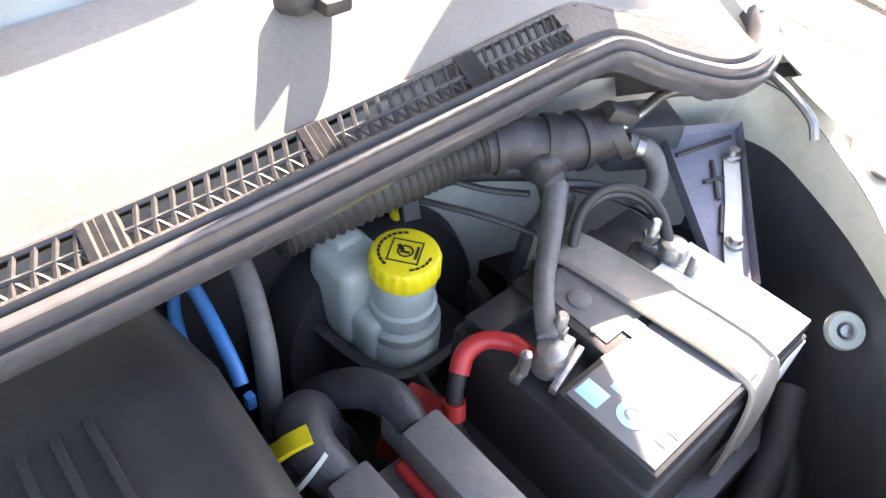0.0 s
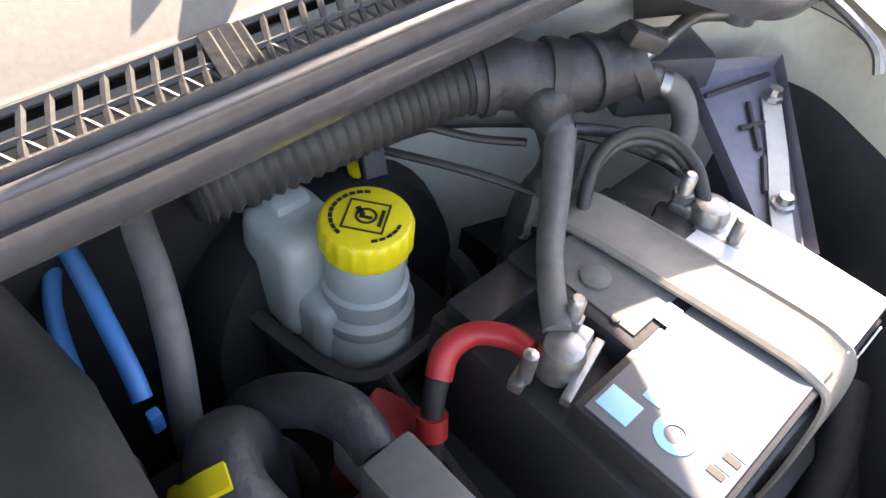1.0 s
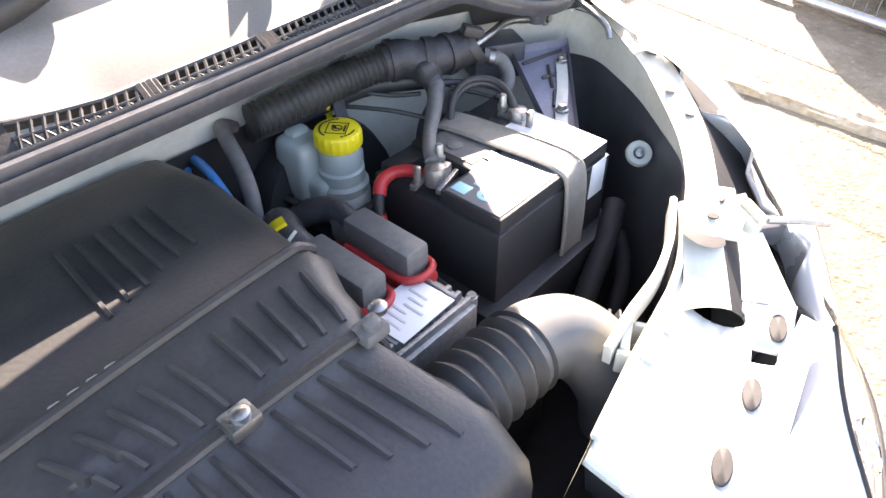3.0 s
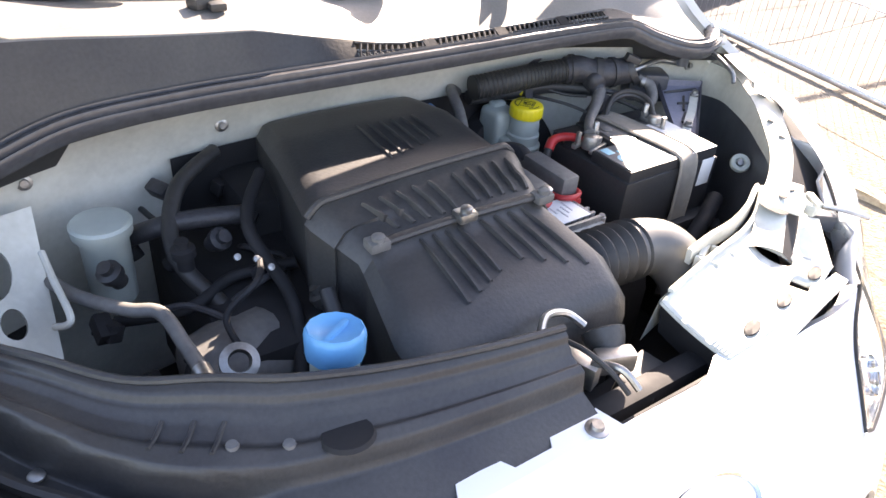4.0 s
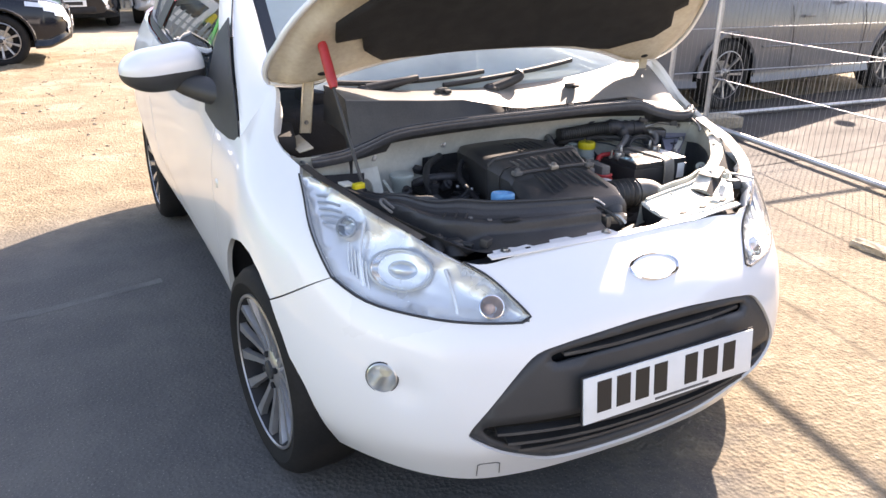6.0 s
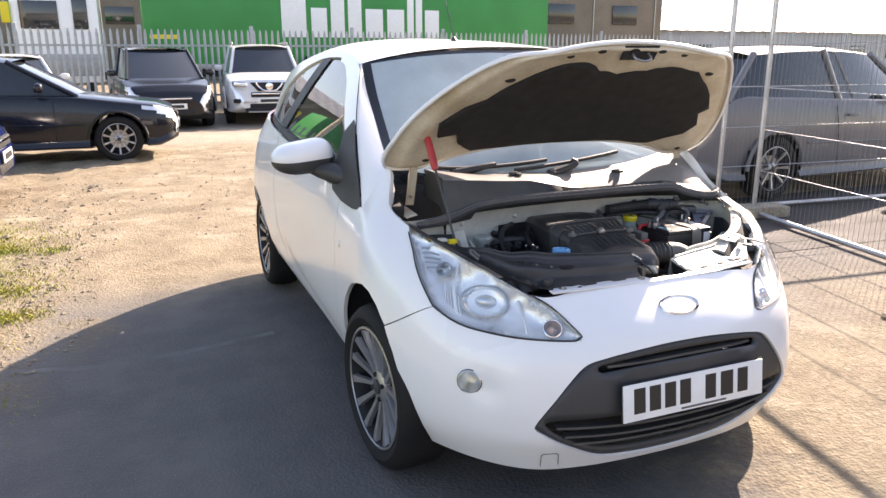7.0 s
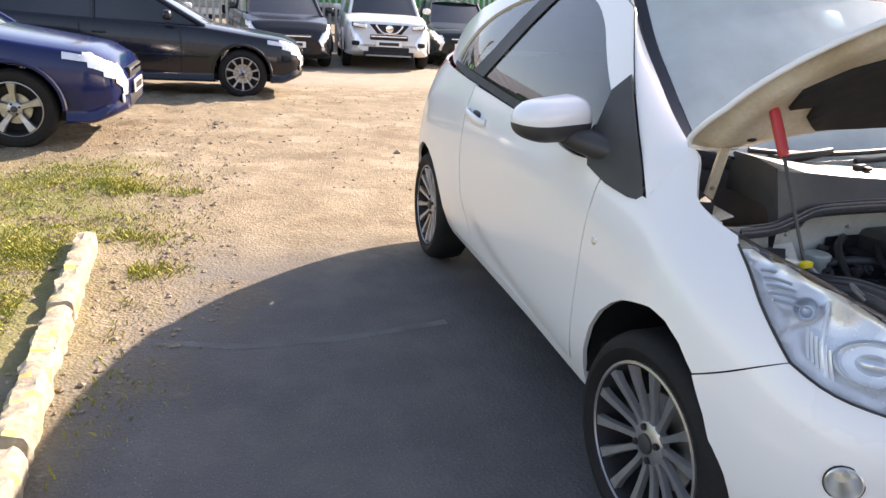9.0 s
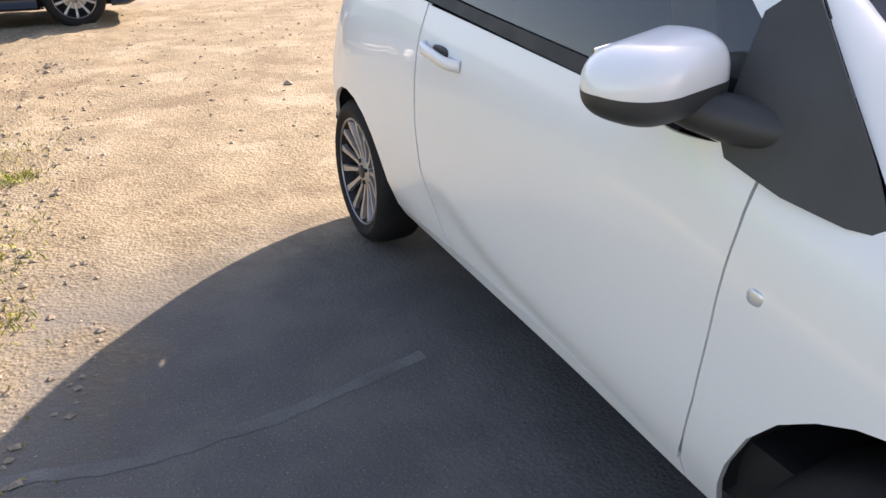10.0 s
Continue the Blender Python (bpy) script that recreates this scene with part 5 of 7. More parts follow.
part("red_cable", tube([(.262, .712, .770), (.256, .708, .756), (.250, .700, .735), (.245, .69, .70)], .0062, 10), RUBBER, car)
part("red_tie", tube([(.2535, .7055, .750), (.2505, .701, .738)], .0085, 12, smooth=False), RED, car)
part("red_fuse_box", block((.235, .725, .71), (.05, .035, .04), .006, pose(0, 0, 0, 10, 0, 25)), RED, car, "red fuse holder low in the bay")
for k, dz in enumerate((0, .006)):
    part("negative_cable", tube([(.455, .683, .797), (.464, .702, .806 + dz), (.462, .724, .814 + dz), (.444, .741, .815 + dz), (.420, .744, .806 + dz), (.400, .733, .790), (.394, .72, .76)], .0042, 10), RUBBER if k else LOOM, car)
part("negative_cable", tube([(.47, .69, .79), (.478, .712, .80), (.47, .735, .806), (.452, .755, .81), (.432, .772, .812)], .004, 10), LOOM, car)
part("dark_drop_loom", tube([(.425, .772, .806), (.412, .765, .79), (.40, .77, .76), (.392, .765, .70)], .0135, 12), LOOM, car)

# ---- large corrugated loom under the seal ----
part("corrugated_loom", bellows([(.215, .853, .822), (.26, .846, .826), (.31, .840, .830), (.352, .834, .833), (.392, .825, .836)], .0185, .0014, 26, 18), RUBBER, car, "black corrugated wiring conduit")
part("conduit_sleeve", tube([(.385, .827, .836), (.405, .818, .838), (.418, .808, .836), (.435, .797, .834), (.46, .785, .836), (.484, .775, .840)], [.022, .0225, .021, .0235, .0225, .022], 18), LOOM, car, "taped end of the wiring conduit")
for i, (p0, p1) in enumerate((((.392, .824, .837), (.398, .821, .8375)), ((.428, .802, .8345), (.437, .796, .834)), ((.452, .788, .8355), (.458, .786, .8358)))):
    part("tape_wrap", tube([p0, p1], .0252, 18, smooth=False), (PLASTIC, RUBBER, PLASTIC)[i], car)
part("loom_joint", join(ovoid((.424, .792, .826), (.020, .018, .018)), tube([(.424, .787, .82), (.420, .776, .810), (.414, .766, .800)], [.014, .012, .0105], 14)), LOOM, car, "taped branch of the wiring loom")
part("conduit_grip", join(block((.478, .768, .862), (.026, .016, .012), .003, pose(0, 0, 0, 0, 20, -30)), tube([(.482, .776, .836), (.490, .771, .842)], .026, 16, smooth=False)), PLASTIC, car)
part("conduit_bracket", sweep([(.335, .842, .856), (.334, .858, .835), (.330, .848, .805), (.325, .836, .785)], [(-.009, -.001), (-.009, .001), (.009, .001), (.009, -.001)], n=4), LOOM, car)
part("lower_duct", tube([(.22, .868, .80), (.30, .862, .798), (.38, .85, .80), (.44, .81, .80)], .012, 10), PLASTIC, car)
part("steel_pipe", tube([(.485, .775, .836), (.52, .775, .842), (.56, .778, .845), (.60, .77, .838)], .005, 10), STEEL, car)
part("pipe_hose", tube([(.50, .768, .825), (.515, .752, .818), (.51, .735, .80), (.49, .73, .78)], .009, 12), GREYRUB, car)
part("hose_clamp", tube([(.505, .762, .822), (.509, .757, .821)], .0105, 14, smooth=False), STEEL, car)
part("valve_body", join(block((.55, .79, .80), (.07, .05, .05), .008, pose(0, 0, 0, 0, 0, -30)), lathe([(.012, 0), (.012, .02), (0, .02)], pose(.605, .765, .835), 14)), LINER, car)
for p in ([(.40, .76, .78), (.37, .80, .79), (.34, .85, .79)], [(.41, .79, .80), (.39, .82, .795), (.36, .86, .80)], [(.44, .78, .80), (.48, .75, .785), (.50, .72, .77), (.49, .70, .74)]):
    part("thin_wire", tube(p, .0028, 8), RUBBER, car)
part("yellow_wire", tube([(.315, .85, .80), (.325, .86, .78), (.328, .855, .75)], .004, 8), YELLOW, car)

# side plate and its metal strip by the inner wing
SP = [np.array(p) for p in ((.560, .772, .802), (.636, .735, .800), (.497, .622, .768), (.474, .648, .772))]
side_plate = lambda a, b: (SP[0] * (1 - a) + SP[1] * a) * (1 - b) + (SP[3] * (1 - a) + SP[2] * a) * b
part("side_plate", sheet([(0, 0), (1, 0), (1, 1), (0, 1)], side_plate, (), .1, .012), BRACKET, car, "grey-violet plastic side plate", smooth=False)
strip = sweep([side_plate(.86, .20) + np.array((0, 0, .004)), side_plate(.80, .5) + np.array((0, 0, .004)), side_plate(.62, .80) + np.array((0, 0, .005)), side_plate(.5, 1.05) + np.array((0, 0, .005))], [(-.007, -.0008), (-.007, .0008), (.007, .0008), (.007, -.0008)], n=4, up_ref=(0, 0, 1))
part("metal_strip", strip, BAYWHITE, car, "pale metal strip with bolts")
for b, a in ((.22, .86), (.78, .65)):
    part("strip_bolt", lathe([(.008, 0), (.008, .003), (.0055, .004), (.005, .009), (0, .009)], Matrix.Translation(side_plate(a, b) + np.array((0, 0, .005))), 8), STEEL, car)
for (a0, b0), (a1, b1) in (((.15, .16), (.9, .06)), ((.42, .36), (.84, .33)), ((.60, .22), (.58, .48)), ((.62, .52), (.5, .7))):
    part("plate_rib", tube([side_plate(a0, b0) + np.array((0, 0, .002)), side_plate(a1, b1) + np.array((0, 0, .002))], .0022, 6, smooth=False), PLASTIC, car)
part("wing_grommet", lathe([(.006, .0), (.008, .004), (.014, .004), (.0155, .001), (.0155, -.002)], pose(.530, .556, .757, 25, -35, 0), 24), MILKY, car, "pale round grommet with a bolt")
part("grommet_bolt", lathe([(.006, 0), (.005, .004), (0, .005)], pose(.530, .556, .757, 25, -35, 0), 10), STEEL, car)
part("fan_vent", join(*[block((.30 + .006 * i, .462 - .008 * i, .70), (.05, .0025, .028), 0, pose(0, 0, 0, 20, 0, 35)) for i in range(4)]), LINER, car)
part("lower_hose", tube([(.50, .56, .70), (.45, .54, .68), (.38, .52, .64), (.34, .50, .60)], .013, 12), DARK, car)
part("lower_hose", tube([(.50, .55, .66), (.47, .52, .64), (.42, .50, .60)], .010, 12), DARK, car)

# ---- brake fluid reservoir ----
res = part("brake_reservoir", join(block((.266, .840, .748), (.050, .058, .078), .012, seg=3, taper=.9), block((.276, .815, .725), (.058, .05, .05), .012, seg=3), lathe([(.031, -.085), (.0315, -.062), (.029, -.058), (.0305, -.055), (.0305, -.048), (.0265, -.044), (.0265, -.03), (.0235, -.028), (.0235, .0), (.0, .0)], pose(.284, .797, .786), 28), block((.268, .850, .788), (.024, .018, .010), .004), block((.312, .805, .752), (.014, .02, .03), .005)), MILKY, car, "milky brake fluid reservoir with a yellow cap")
knurl = [(.0262 + .0008 * (1 if j % 3 else -1.2)) for j in range(60)]
cv, cf = [], []
for h, k in ((0, .985), (.002, 1.0), (.015, 1.0), (.0185, .97), (.0195, .90)):
    for j in range(60):
        t = 2 * math.pi * j / 60
        r = (knurl[j] if .001 < h < .017 else .0262) * k
        cv.append((r * math.cos(t), r * math.sin(t), h))
for i in range(4):
    for j in range(60):
        cf.append((i * 60 + j, i * 60 + (j + 1) % 60, (i + 1) * 60 + (j + 1) % 60, (i + 1) * 60 + j))
cf.append(tuple(240 + j for j in range(60)))
CAPM = pose(.284, .797, .786, 0, 0, 8)
part("cap", moved((cv, cf), CAPM), YELLOW, res, "yellow ridged cap with black warning print")
sq = [(-.0115, -.0115), (.0115, -.0115), (.0115, .0115), (-.0115, .0115)]
frame_bars = [block((0, s * .0112, .0198), (.0235, .0011, .0004), 0) for s in (-1, 1)] + [block((s * .0112, 0, .0198), (.0011, .0235, .0004), 0) for s in (-1, 1)]
part("cap_square", moved(join(*frame_bars), CAPM @ pose(0, 0, 0, 0, 0, 28)), INK, res)
part("cap_symbol", moved(join(lathe([(.0062, .0197), (.0062, .0201), (.0048, .0201), (.0048, .0197)], pose(.000, .0, 0), 20), block((.003, .004, .0199), (.007, .003, .0004), 0, pose(0, 0, 0, 0, 0, 40)), block((-.001, 0, .0199), (.002, .007, .0004), 0), block((.0, -.0085, .0199), (.013, .002, .0004), 0)), CAPM @ pose(0, 0, 0, 0, 0, 28)), INK, res)
for i in range(11):
    t = math.radians(40 + i * 13)
    part("cap_print", moved(block((.0195 * math.cos(t), .0195 * math.sin(t), .0199), (.0034, .0022, .0004), 0, pose(0, 0, 0, 0, 0, math.degrees(t) + 90)), CAPM), INK, res)
for i in range(5):
    t = math.radians(235 + i * 13)
    part("cap_print", moved(block((.0195 * math.cos(t), .0195 * math.sin(t), .0199), (.0034, .0018, .0004), 0, pose(0, 0, 0, 0, 0, math.degrees(t) + 90)), CAPM), INK, res)
part("reservoir_tray", sweep([(.235, .885, .712), (.236, .84, .708), (.246, .786, .705), (.262, .764, .705), (.30, .762, .705), (.352, .770, .707), (.362, .80, .71)], [(-.002, -.012), (-.002, .012), (.002, .014), (.008, .012), (.008, .009), (.002, .008), (.002, -.012)], n=6, up_ref=(0, 0, 1)), PLASTIC, car, "black tray round the reservoir")
part("brake_servo", lathe([(.0, .0), (.06, .0), (.105, .02), (.11, .05), (.10, .07), (.05, .075), (0, .075)], pose(.30, .90, .66, 78, 0, 0), 36), DARK, car)
part("reservoir_base", block((.29, .82, .67), (.12, .11, .06), .015), DARK, car)

# hoses and blue lines beside the reservoir
part("grey_tube", tube([(.215, .892, .80), (.196, .884, .812), (.187, .862, .808), (.180, .835, .795), (.170, .808, .775), (.160, .79, .74), (.155, .78, .68)], .0085, 14), GREYRUB, car, "grey rubber breather hose")
part("blue_line", tube([(.150, .90, .79), (.156, .888, .79), (.154, .862, .79), (.151, .838, .785), (.148, .812, .772), (.146, .80, .762)], .0052, 12), BLUE, car, "bright blue cable")
part("blue_line", tube([(.152, .895, .785), (.138, .872, .775), (.130, .845, .765), (.126, .82, .745)], .0048, 12), BLUE, car)
part("blue_plug", block((.1465, .792, .752), (.007, .007, .014), .002), BLUE, car)
part("coil_pack", block((.10, .80, .735), (.05, .07, .05), .006, pose(0, 0, 0, 0, 0, 12)), PLASTIC, car)
part("coil_cover", block((.105, .775, .764), (.034, .028, .012), .003, pose(0, 0, 0, 0, 0, 12)), PLASTIC, car)
part("coil_top", block((.105, .772, .7715), (.028, .024, .003), .001, pose(0, 0, 0, 0, 0, 12)), GREYRUB, car)
part("coil_pack", block((.13, .755, .715), (.04, .04, .05), .006), DARK, car)
part("throttle_body", block((.09, .86, .74), (.06, .05, .05), .008), DARK, car)
part("loom_drop", tube([(.165, .785, .70), (.185, .77, .705), (.20, .765, .69), (.21, .76, .65)], .008, 10), LOOM, car)

# coolant tank's cap
CAPX = (-.233, .458)
bc = part("coolant_cap", join(lathe([(.0255, -.006), (.0285, -.003), (.0295, .018), (.0285, .024), (.0265, .026), (.024, .0245), (.014, .021), (0, .0205)], pose(*CAPX, .783, -6, 4, 0), 12), block((CAPX[0], CAPX[1], .8045), (.040, .007, .008), .003, pose(0, 0, 0, 0, 0, 30))), SKYBLUE, car, "light blue coolant cap")
part("coolant_neck", lathe([(.024, -.08), (.024, 0), (.0, 0)], pose(*CAPX, .779), 18), MILKY, car)

# ---- bonnet stay and hinges ----
part("stay_rod", tube([(-.529, .612, .812), (-.532, .624, .826), (-.545, .668, .925), (-.561, .722, 1.048), (-.566, .772, 1.135)], .0042, 10), PLASTIC, car, "black bonnet stay")
stay = Vector((-.560, .720, 1.044)), Vector((-.567, .780, 1.150))
part("stay_grip", tube([stay[0], stay[0].lerp(stay[1], .15), stay[0].lerp(stay[1], .5), stay[0].lerp(stay[1], .85), stay[1]], [.009, .0125, .0125, .012, .008], 14), RED, car, "red rubber grip on the stay")
part("stay_clip", block((-.553, .596, .831), (.030, .018, .014), .004, pose(0, 0, 0, 0, 0, 12)), YELLOW, car, "yellow stay clip")
part("wing_washer", block((-.580, .604, .837), (.034, .024, .006), .0015, pose(0, 0, 0, 10, 8, 25)), BAYWHITE, car)
for s in (-1, 1):
    hx = .556 if s < 0 else .600
    flat_bar = [(s * (hx + .013), .955, .885), (s * (hx + .009), .948, .93), (s * (hx + .004), .938, 1.0), (s * hx, .926, 1.06), (s * hx, .908, 1.11)]
    part("bonnet_hinge", sweep(flat_bar, [(-.016, -.002), (-.016, .002), (-.013, .005), (-.011, .002), (.011, .002), (.013, .005), (.016, .002), (.016, -.002)], n=5, up_ref=(0, -1, 0)), INNER, car, "cream-painted bonnet hinge")
    part("hinge_pivot", lathe([(.006, -.004), (.006, .002), (.004, .004), (0, .004)], pose(s * (hx + .010), .947, .915, 90, 0, 0), 12), STEEL, car)
    part("hinge_plate", block((s * (hx + .012), .912, 1.105), (.05, .05, .005), .002, pose(0, 0, 0, -57, 0, 0)), INNER, car)
    part("hinge_foot", block((s * .612, .87, .878), (.04, .12, .004), .0015, pose(0, 0, 0, 4, s * 12, 0)), INNER, car)
    part("hinge_arm", tube([(s * .655, .80, .865), (s * .64, .73, .862), (s * .628, .68, .85), (s * .622, .665, .835)], .004, 8), STEEL, car)
for s in (-1, 1):
    part("scuttle_end", block((s * .655, .93, .89), (.09, .17, .05), .012, pose(0, 0, 0, 4, 0, s * 12)), DARK, car)
    part("scuttle_end_box", block((s * .64, 1.0, .905), (.10, .08, .05), .01), DARK, car)

# ---- lamps, grille, plate and other fittings of the car ----
LAMPSILVER = material("lamp_silver", (0.86, 0.87, 0.88), 0.24, 0.5, 0.1, 60, 0, 0.15, 12)
SHINY = material("mirror_silver", (0.80, 0.81, 0.82), 0.12, 1.0)
FOGSILVER = material("fog_lamp_silver", (0.66, 0.66, 0.64), 0.28, 0.85)
BULB = material("amber_bulb", (0.62, 0.42, 0.33), 0.2)
LAMPGLASS = material("bulb_glass", (0.55, 0.60, 0.64), 0.05, 0.6)
LAMPGREY = material("grey_lamp_bezel", (0.30, 0.32, 0.34), 0.3, 0.4)
lens_ring = curve2(LAMP_LOW, 4)[:-1] + curve2(LAMP_IN, 4)[:-1] + [(.515, .630), (.60, .634), (.75, .636), (.90, .634), (1.0, .628)] + curve2(LAMP_BACK, 3)[:-1]
c_l = np.mean(np.array(lens_ring), axis=0)
shrunk = lambda k: [tuple(c_l + (np.array(p) - c_l) * k) for p in lens_ring]


def lamp_bowl(u, v):
    """The silver housing behind the lens, sunk deepest in the middle."""
    d = min(np.hypot(u - p[0], v - p[1]) for p in lens_ring)
    p = lift(shell, -.006)(u, v)
    n = p - shell(u, v)
    n = n / (np.linalg.norm(n) + 1e-9)
    return p + n * .038 * min(1, d / .05)


for s in (-1, 1):
    flip = (lambda vf: vf) if s < 0 else mirrored
    lamp = part("headlamp", flip(sheet(shrunk(.985), lamp_bowl, (), .022, .004)), LAMPSILVER, car, "large swept-back headlamp with a clear lens", smooth=True)
    lens = part("lens", flip(sheet(lens_ring, lift(shell, .001), (), .024, .002)), CLEAR, lamp, "clear plastic lens", smooth=True)
    lens.visible_shadow = False
    ring3 = [lift(shell, .002)(*p) for p in curve2(LAMP_BACK, 3)[:-1] + curve2(LAMP_LOW, 4)[:-1] + curve2(LAMP_IN, 4)]
    part("lamp_seal", flip(sweep(np.array(ring3), [(-.002, -.003), (-.002, .0014), (.002, .0014), (.002, -.003)], smooth=False)), RUBBER, lamp, "black rubber surround")

    def face(u, v, depth):
        p = lift(shell, -depth)(u, v)
        n = shell(u, v) - p
        n = Vector(n).normalized()
        m = n.to_track_quat("Z", "Y").to_matrix().to_4x4()
        return Matrix.Translation(p) @ m
    for (u, v), r, dep, nm, wide in (((.655, .548), .046, .042, "main_reflector", 1.55), ((.425, .520), .025, .018, "indicator", 1.05), ((.815, .580), .024, .034, "side_reflector", 1.0)):
        spot = face(u, v, dep) @ Matrix.Diagonal((wide, 1, 1, 1))
        part(nm, flip(lathe([(r, .014), (r * .97, .016), (r * .92, .012), (r * .8, -.004), (r * .5, -.016), (r * .2, -.020), (0, -.020)], spot, 32)), SHINY, lamp)
        part("bulb", flip(lathe([(r * .52, -.016), (r * .50, -.004), (r * .34, .008), (r * .15, .013), (0, .014)], spot, 20)), BULB if nm == "indicator" else LAMPGLASS, lamp)
        part("reflector_ring", flip(lathe([(r * 1.06, .010), (r * 1.06, .018), (r * .98, .019), (r * .95, .013)], spot, 32)), CHROME if nm == "indicator" else LAMPGREY, lamp)
    for k in range(6):
        u0 = .735 + k * .011
        part("lamp_step", flip(sweep(np.array([lift(shell, -.026)(u0 - .012 + .02 * t, .480 + .055 * t + .004 * k) for t in (0, .35, .7, 1.0)]), [(-.003, -.004), (0, .003), (.003, -.004)], smooth=False)), LAMPSILVER, lamp)
    for k in range(5):
        u0 = .88 + k * .016
        part("lamp_fin", flip(tube([lift(shell, -.022)(u0 + .01, .565 + k * .010), lift(shell, -.024)(u0 - .025, .575 + k * .010), lift(shell, -.03)(u0 - .06, .583 + k * .009)], .0030, 6, n=4)), LAMPGREY, lamp)
    part("lamp_divider", flip(tube([lift(shell, -.03)(.50, .475), lift(shell, -.025)(.515, .54), lift(shell, -.03)(.55, .60)], .004, 8)), LAMPSILVER, lamp)
    part("lamp_divider", flip(tube([lift(shell, -.03)(.74, .475), lift(shell, -.025)(.76, .54), lift(shell, -.03)(.78, .615)], .004, 8)), LAMPSILVER, lamp)
    # fog lamp
    fm = (lambda f: f)(face(FOG[0], FOG[1], .012))
    fog = part("fog_lamp", flip(lathe([(.034, .010), (.0355, .014), (.033, .016), (.030, .010), (.028, -.006), (.015, -.020), (0, -.022)], fm, 30)), FOGSILVER, car, "round fog lamp with a dark ring")
    fl_ = part("fog_lens", flip(lathe([(.030, .008), (.020, .012), (0, .0135)], fm, 24)), CLEAR, fog)
    fl_.visible_shadow = False
    part("fog_ring", flip(lathe([(.037, .006), (.038, .012), (.034, .013), (.033, .008)], fm, 30)), DARK, fog)

# grille panel with an upper slot and a slatted lower mouth
slot = curve2([(.285, .358), (.30, .368), (.285, .386), (.15, .404), (0, .409)], 4)
slot_low = curve2([(0, .372), (.15, .370), (.285, .358)], 4)
slot_ring = slot[:-1] + [(-u, v) for u, v in reversed(slot)][:-1] + [(-u, v) for u, v in reversed(slot_low)][:-1] + slot_low[:-1]
mouth = curve2([(.458, .186), (.44, .205), (.30, .208), (0, .212)], 4)
mouth_low = curve2([(0, .040), (.2, .045), (.31, .072), (.40, .13), (.445, .168), (.458, .186)], 4)
mouth_ring = mouth[:-1] + [(-u, v) for u, v in reversed(mouth)][:-1] + [(-u, v) for u, v in reversed(mouth_low)][:-1] + mouth_low[:-1]
g_c = np.array((0, .22))
inset = [tuple(g_c + (np.array(p) - g_c) * .992) for p in grille_ring]
front_grille = part("front_grille", sheet(inset, lift(shell, -.006), [slot_ring, mouth_ring], .025, -.012), TRIM, car, "dark grey plastic grille with slats", smooth=True)
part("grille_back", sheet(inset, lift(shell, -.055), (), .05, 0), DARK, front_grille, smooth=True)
for v, w in ((.085, .40), (.128, .43), (.168, .455)):
    pts = [lift(shell, -.018)(u, v + .012 * (abs(u) / w) ** 2) for u in np.linspace(-w + .03, w - .03, 25)]
    part("slat", sweep(np.array(pts), [(-.016, -.003), (-.014, .003), (.010, .004), (.014, .0), (.010, -.004)], smooth=False, up_ref=(0, 0, 1)), PLASTIC, front_grille)
part("slot_bar", sweep(np.array([lift(shell, -.02)(u, .383 + .006 * (1 - abs(u) / .28)) for u in np.linspace(-.27, .27, 15)]), [(-.014, -.004), (-.012, .003), (.010, .004), (.012, -.003)], smooth=False, up_ref=(0, 0, 1)), PLASTIC, front_grille)
part("slot_clip", block((.173, .135, .521), (.018, .008, .010), .003), PAPER, front_grille)

plate_m = pose(.022, .0835, .4345, -7, 0, 0)
number_plate = part("number_plate", moved(block((0, 0, 0), (.522, .006, .112), .004), plate_m), PAPER, car, "white number plate with black bars")
for i, x in enumerate((-.205, -.150, -.095, -.040, .055, .118, .180)):
    part("plate_bar", moved(block((x, -.0034, .004), (.040 if i != 5 else .048, .001, .076), 0), plate_m), INK, number_plate)
part("plate_small_bar", moved(block((.03, -.0034, -.0465), (.17, .001, .006), 0), plate_m), GREYRUB, number_plate)
part("plate_edge", moved(block((0, .0035, 0), (.53, .003, .119), .001), plate_m), DARK, number_plate)

# oval badge, tow cover
bp = shell(0, .556)
bn = Vector(lift(shell, .01)(0.001, .556) - shell(0.001, .556)).normalized()
bm_ = Matrix.Translation(Vector(bp) + Vector((.020, 0, 0))) @ bn.to_track_quat("Z", "X").to_matrix().to_4x4()
oval = Matrix.Diagonal((.036, .073, 1, 1)) if abs((bm_.to_3x3() @ Vector((1, 0, 0))).x) < .5 else Matrix.Diagonal((.073, .036, 1, 1))
badge = part("badge", lathe([(1.0, -.006), (1.0, .004), (.94, .007), (.88, .005)], bm_ @ oval, 40), CHROME, car, "plain oval chrome-rimmed badge")
part("badge_face", lathe([(.90, -.004), (.89, .004), (.5, .0055), (0, .006)], bm_ @ oval, 40), PAPER, badge)
part("tow_cover", sweep(np.array([lift(shell, .001)(u, v) for u, v in ((.41, .02), (.415, .062), (.425, .068), (.465, .066), (.472, .06), (.472, .015))]), [(-.001, -.001), (-.001, .0008), (.001, .0008), (.001, -.001)], smooth=False), GREYRUB, car)


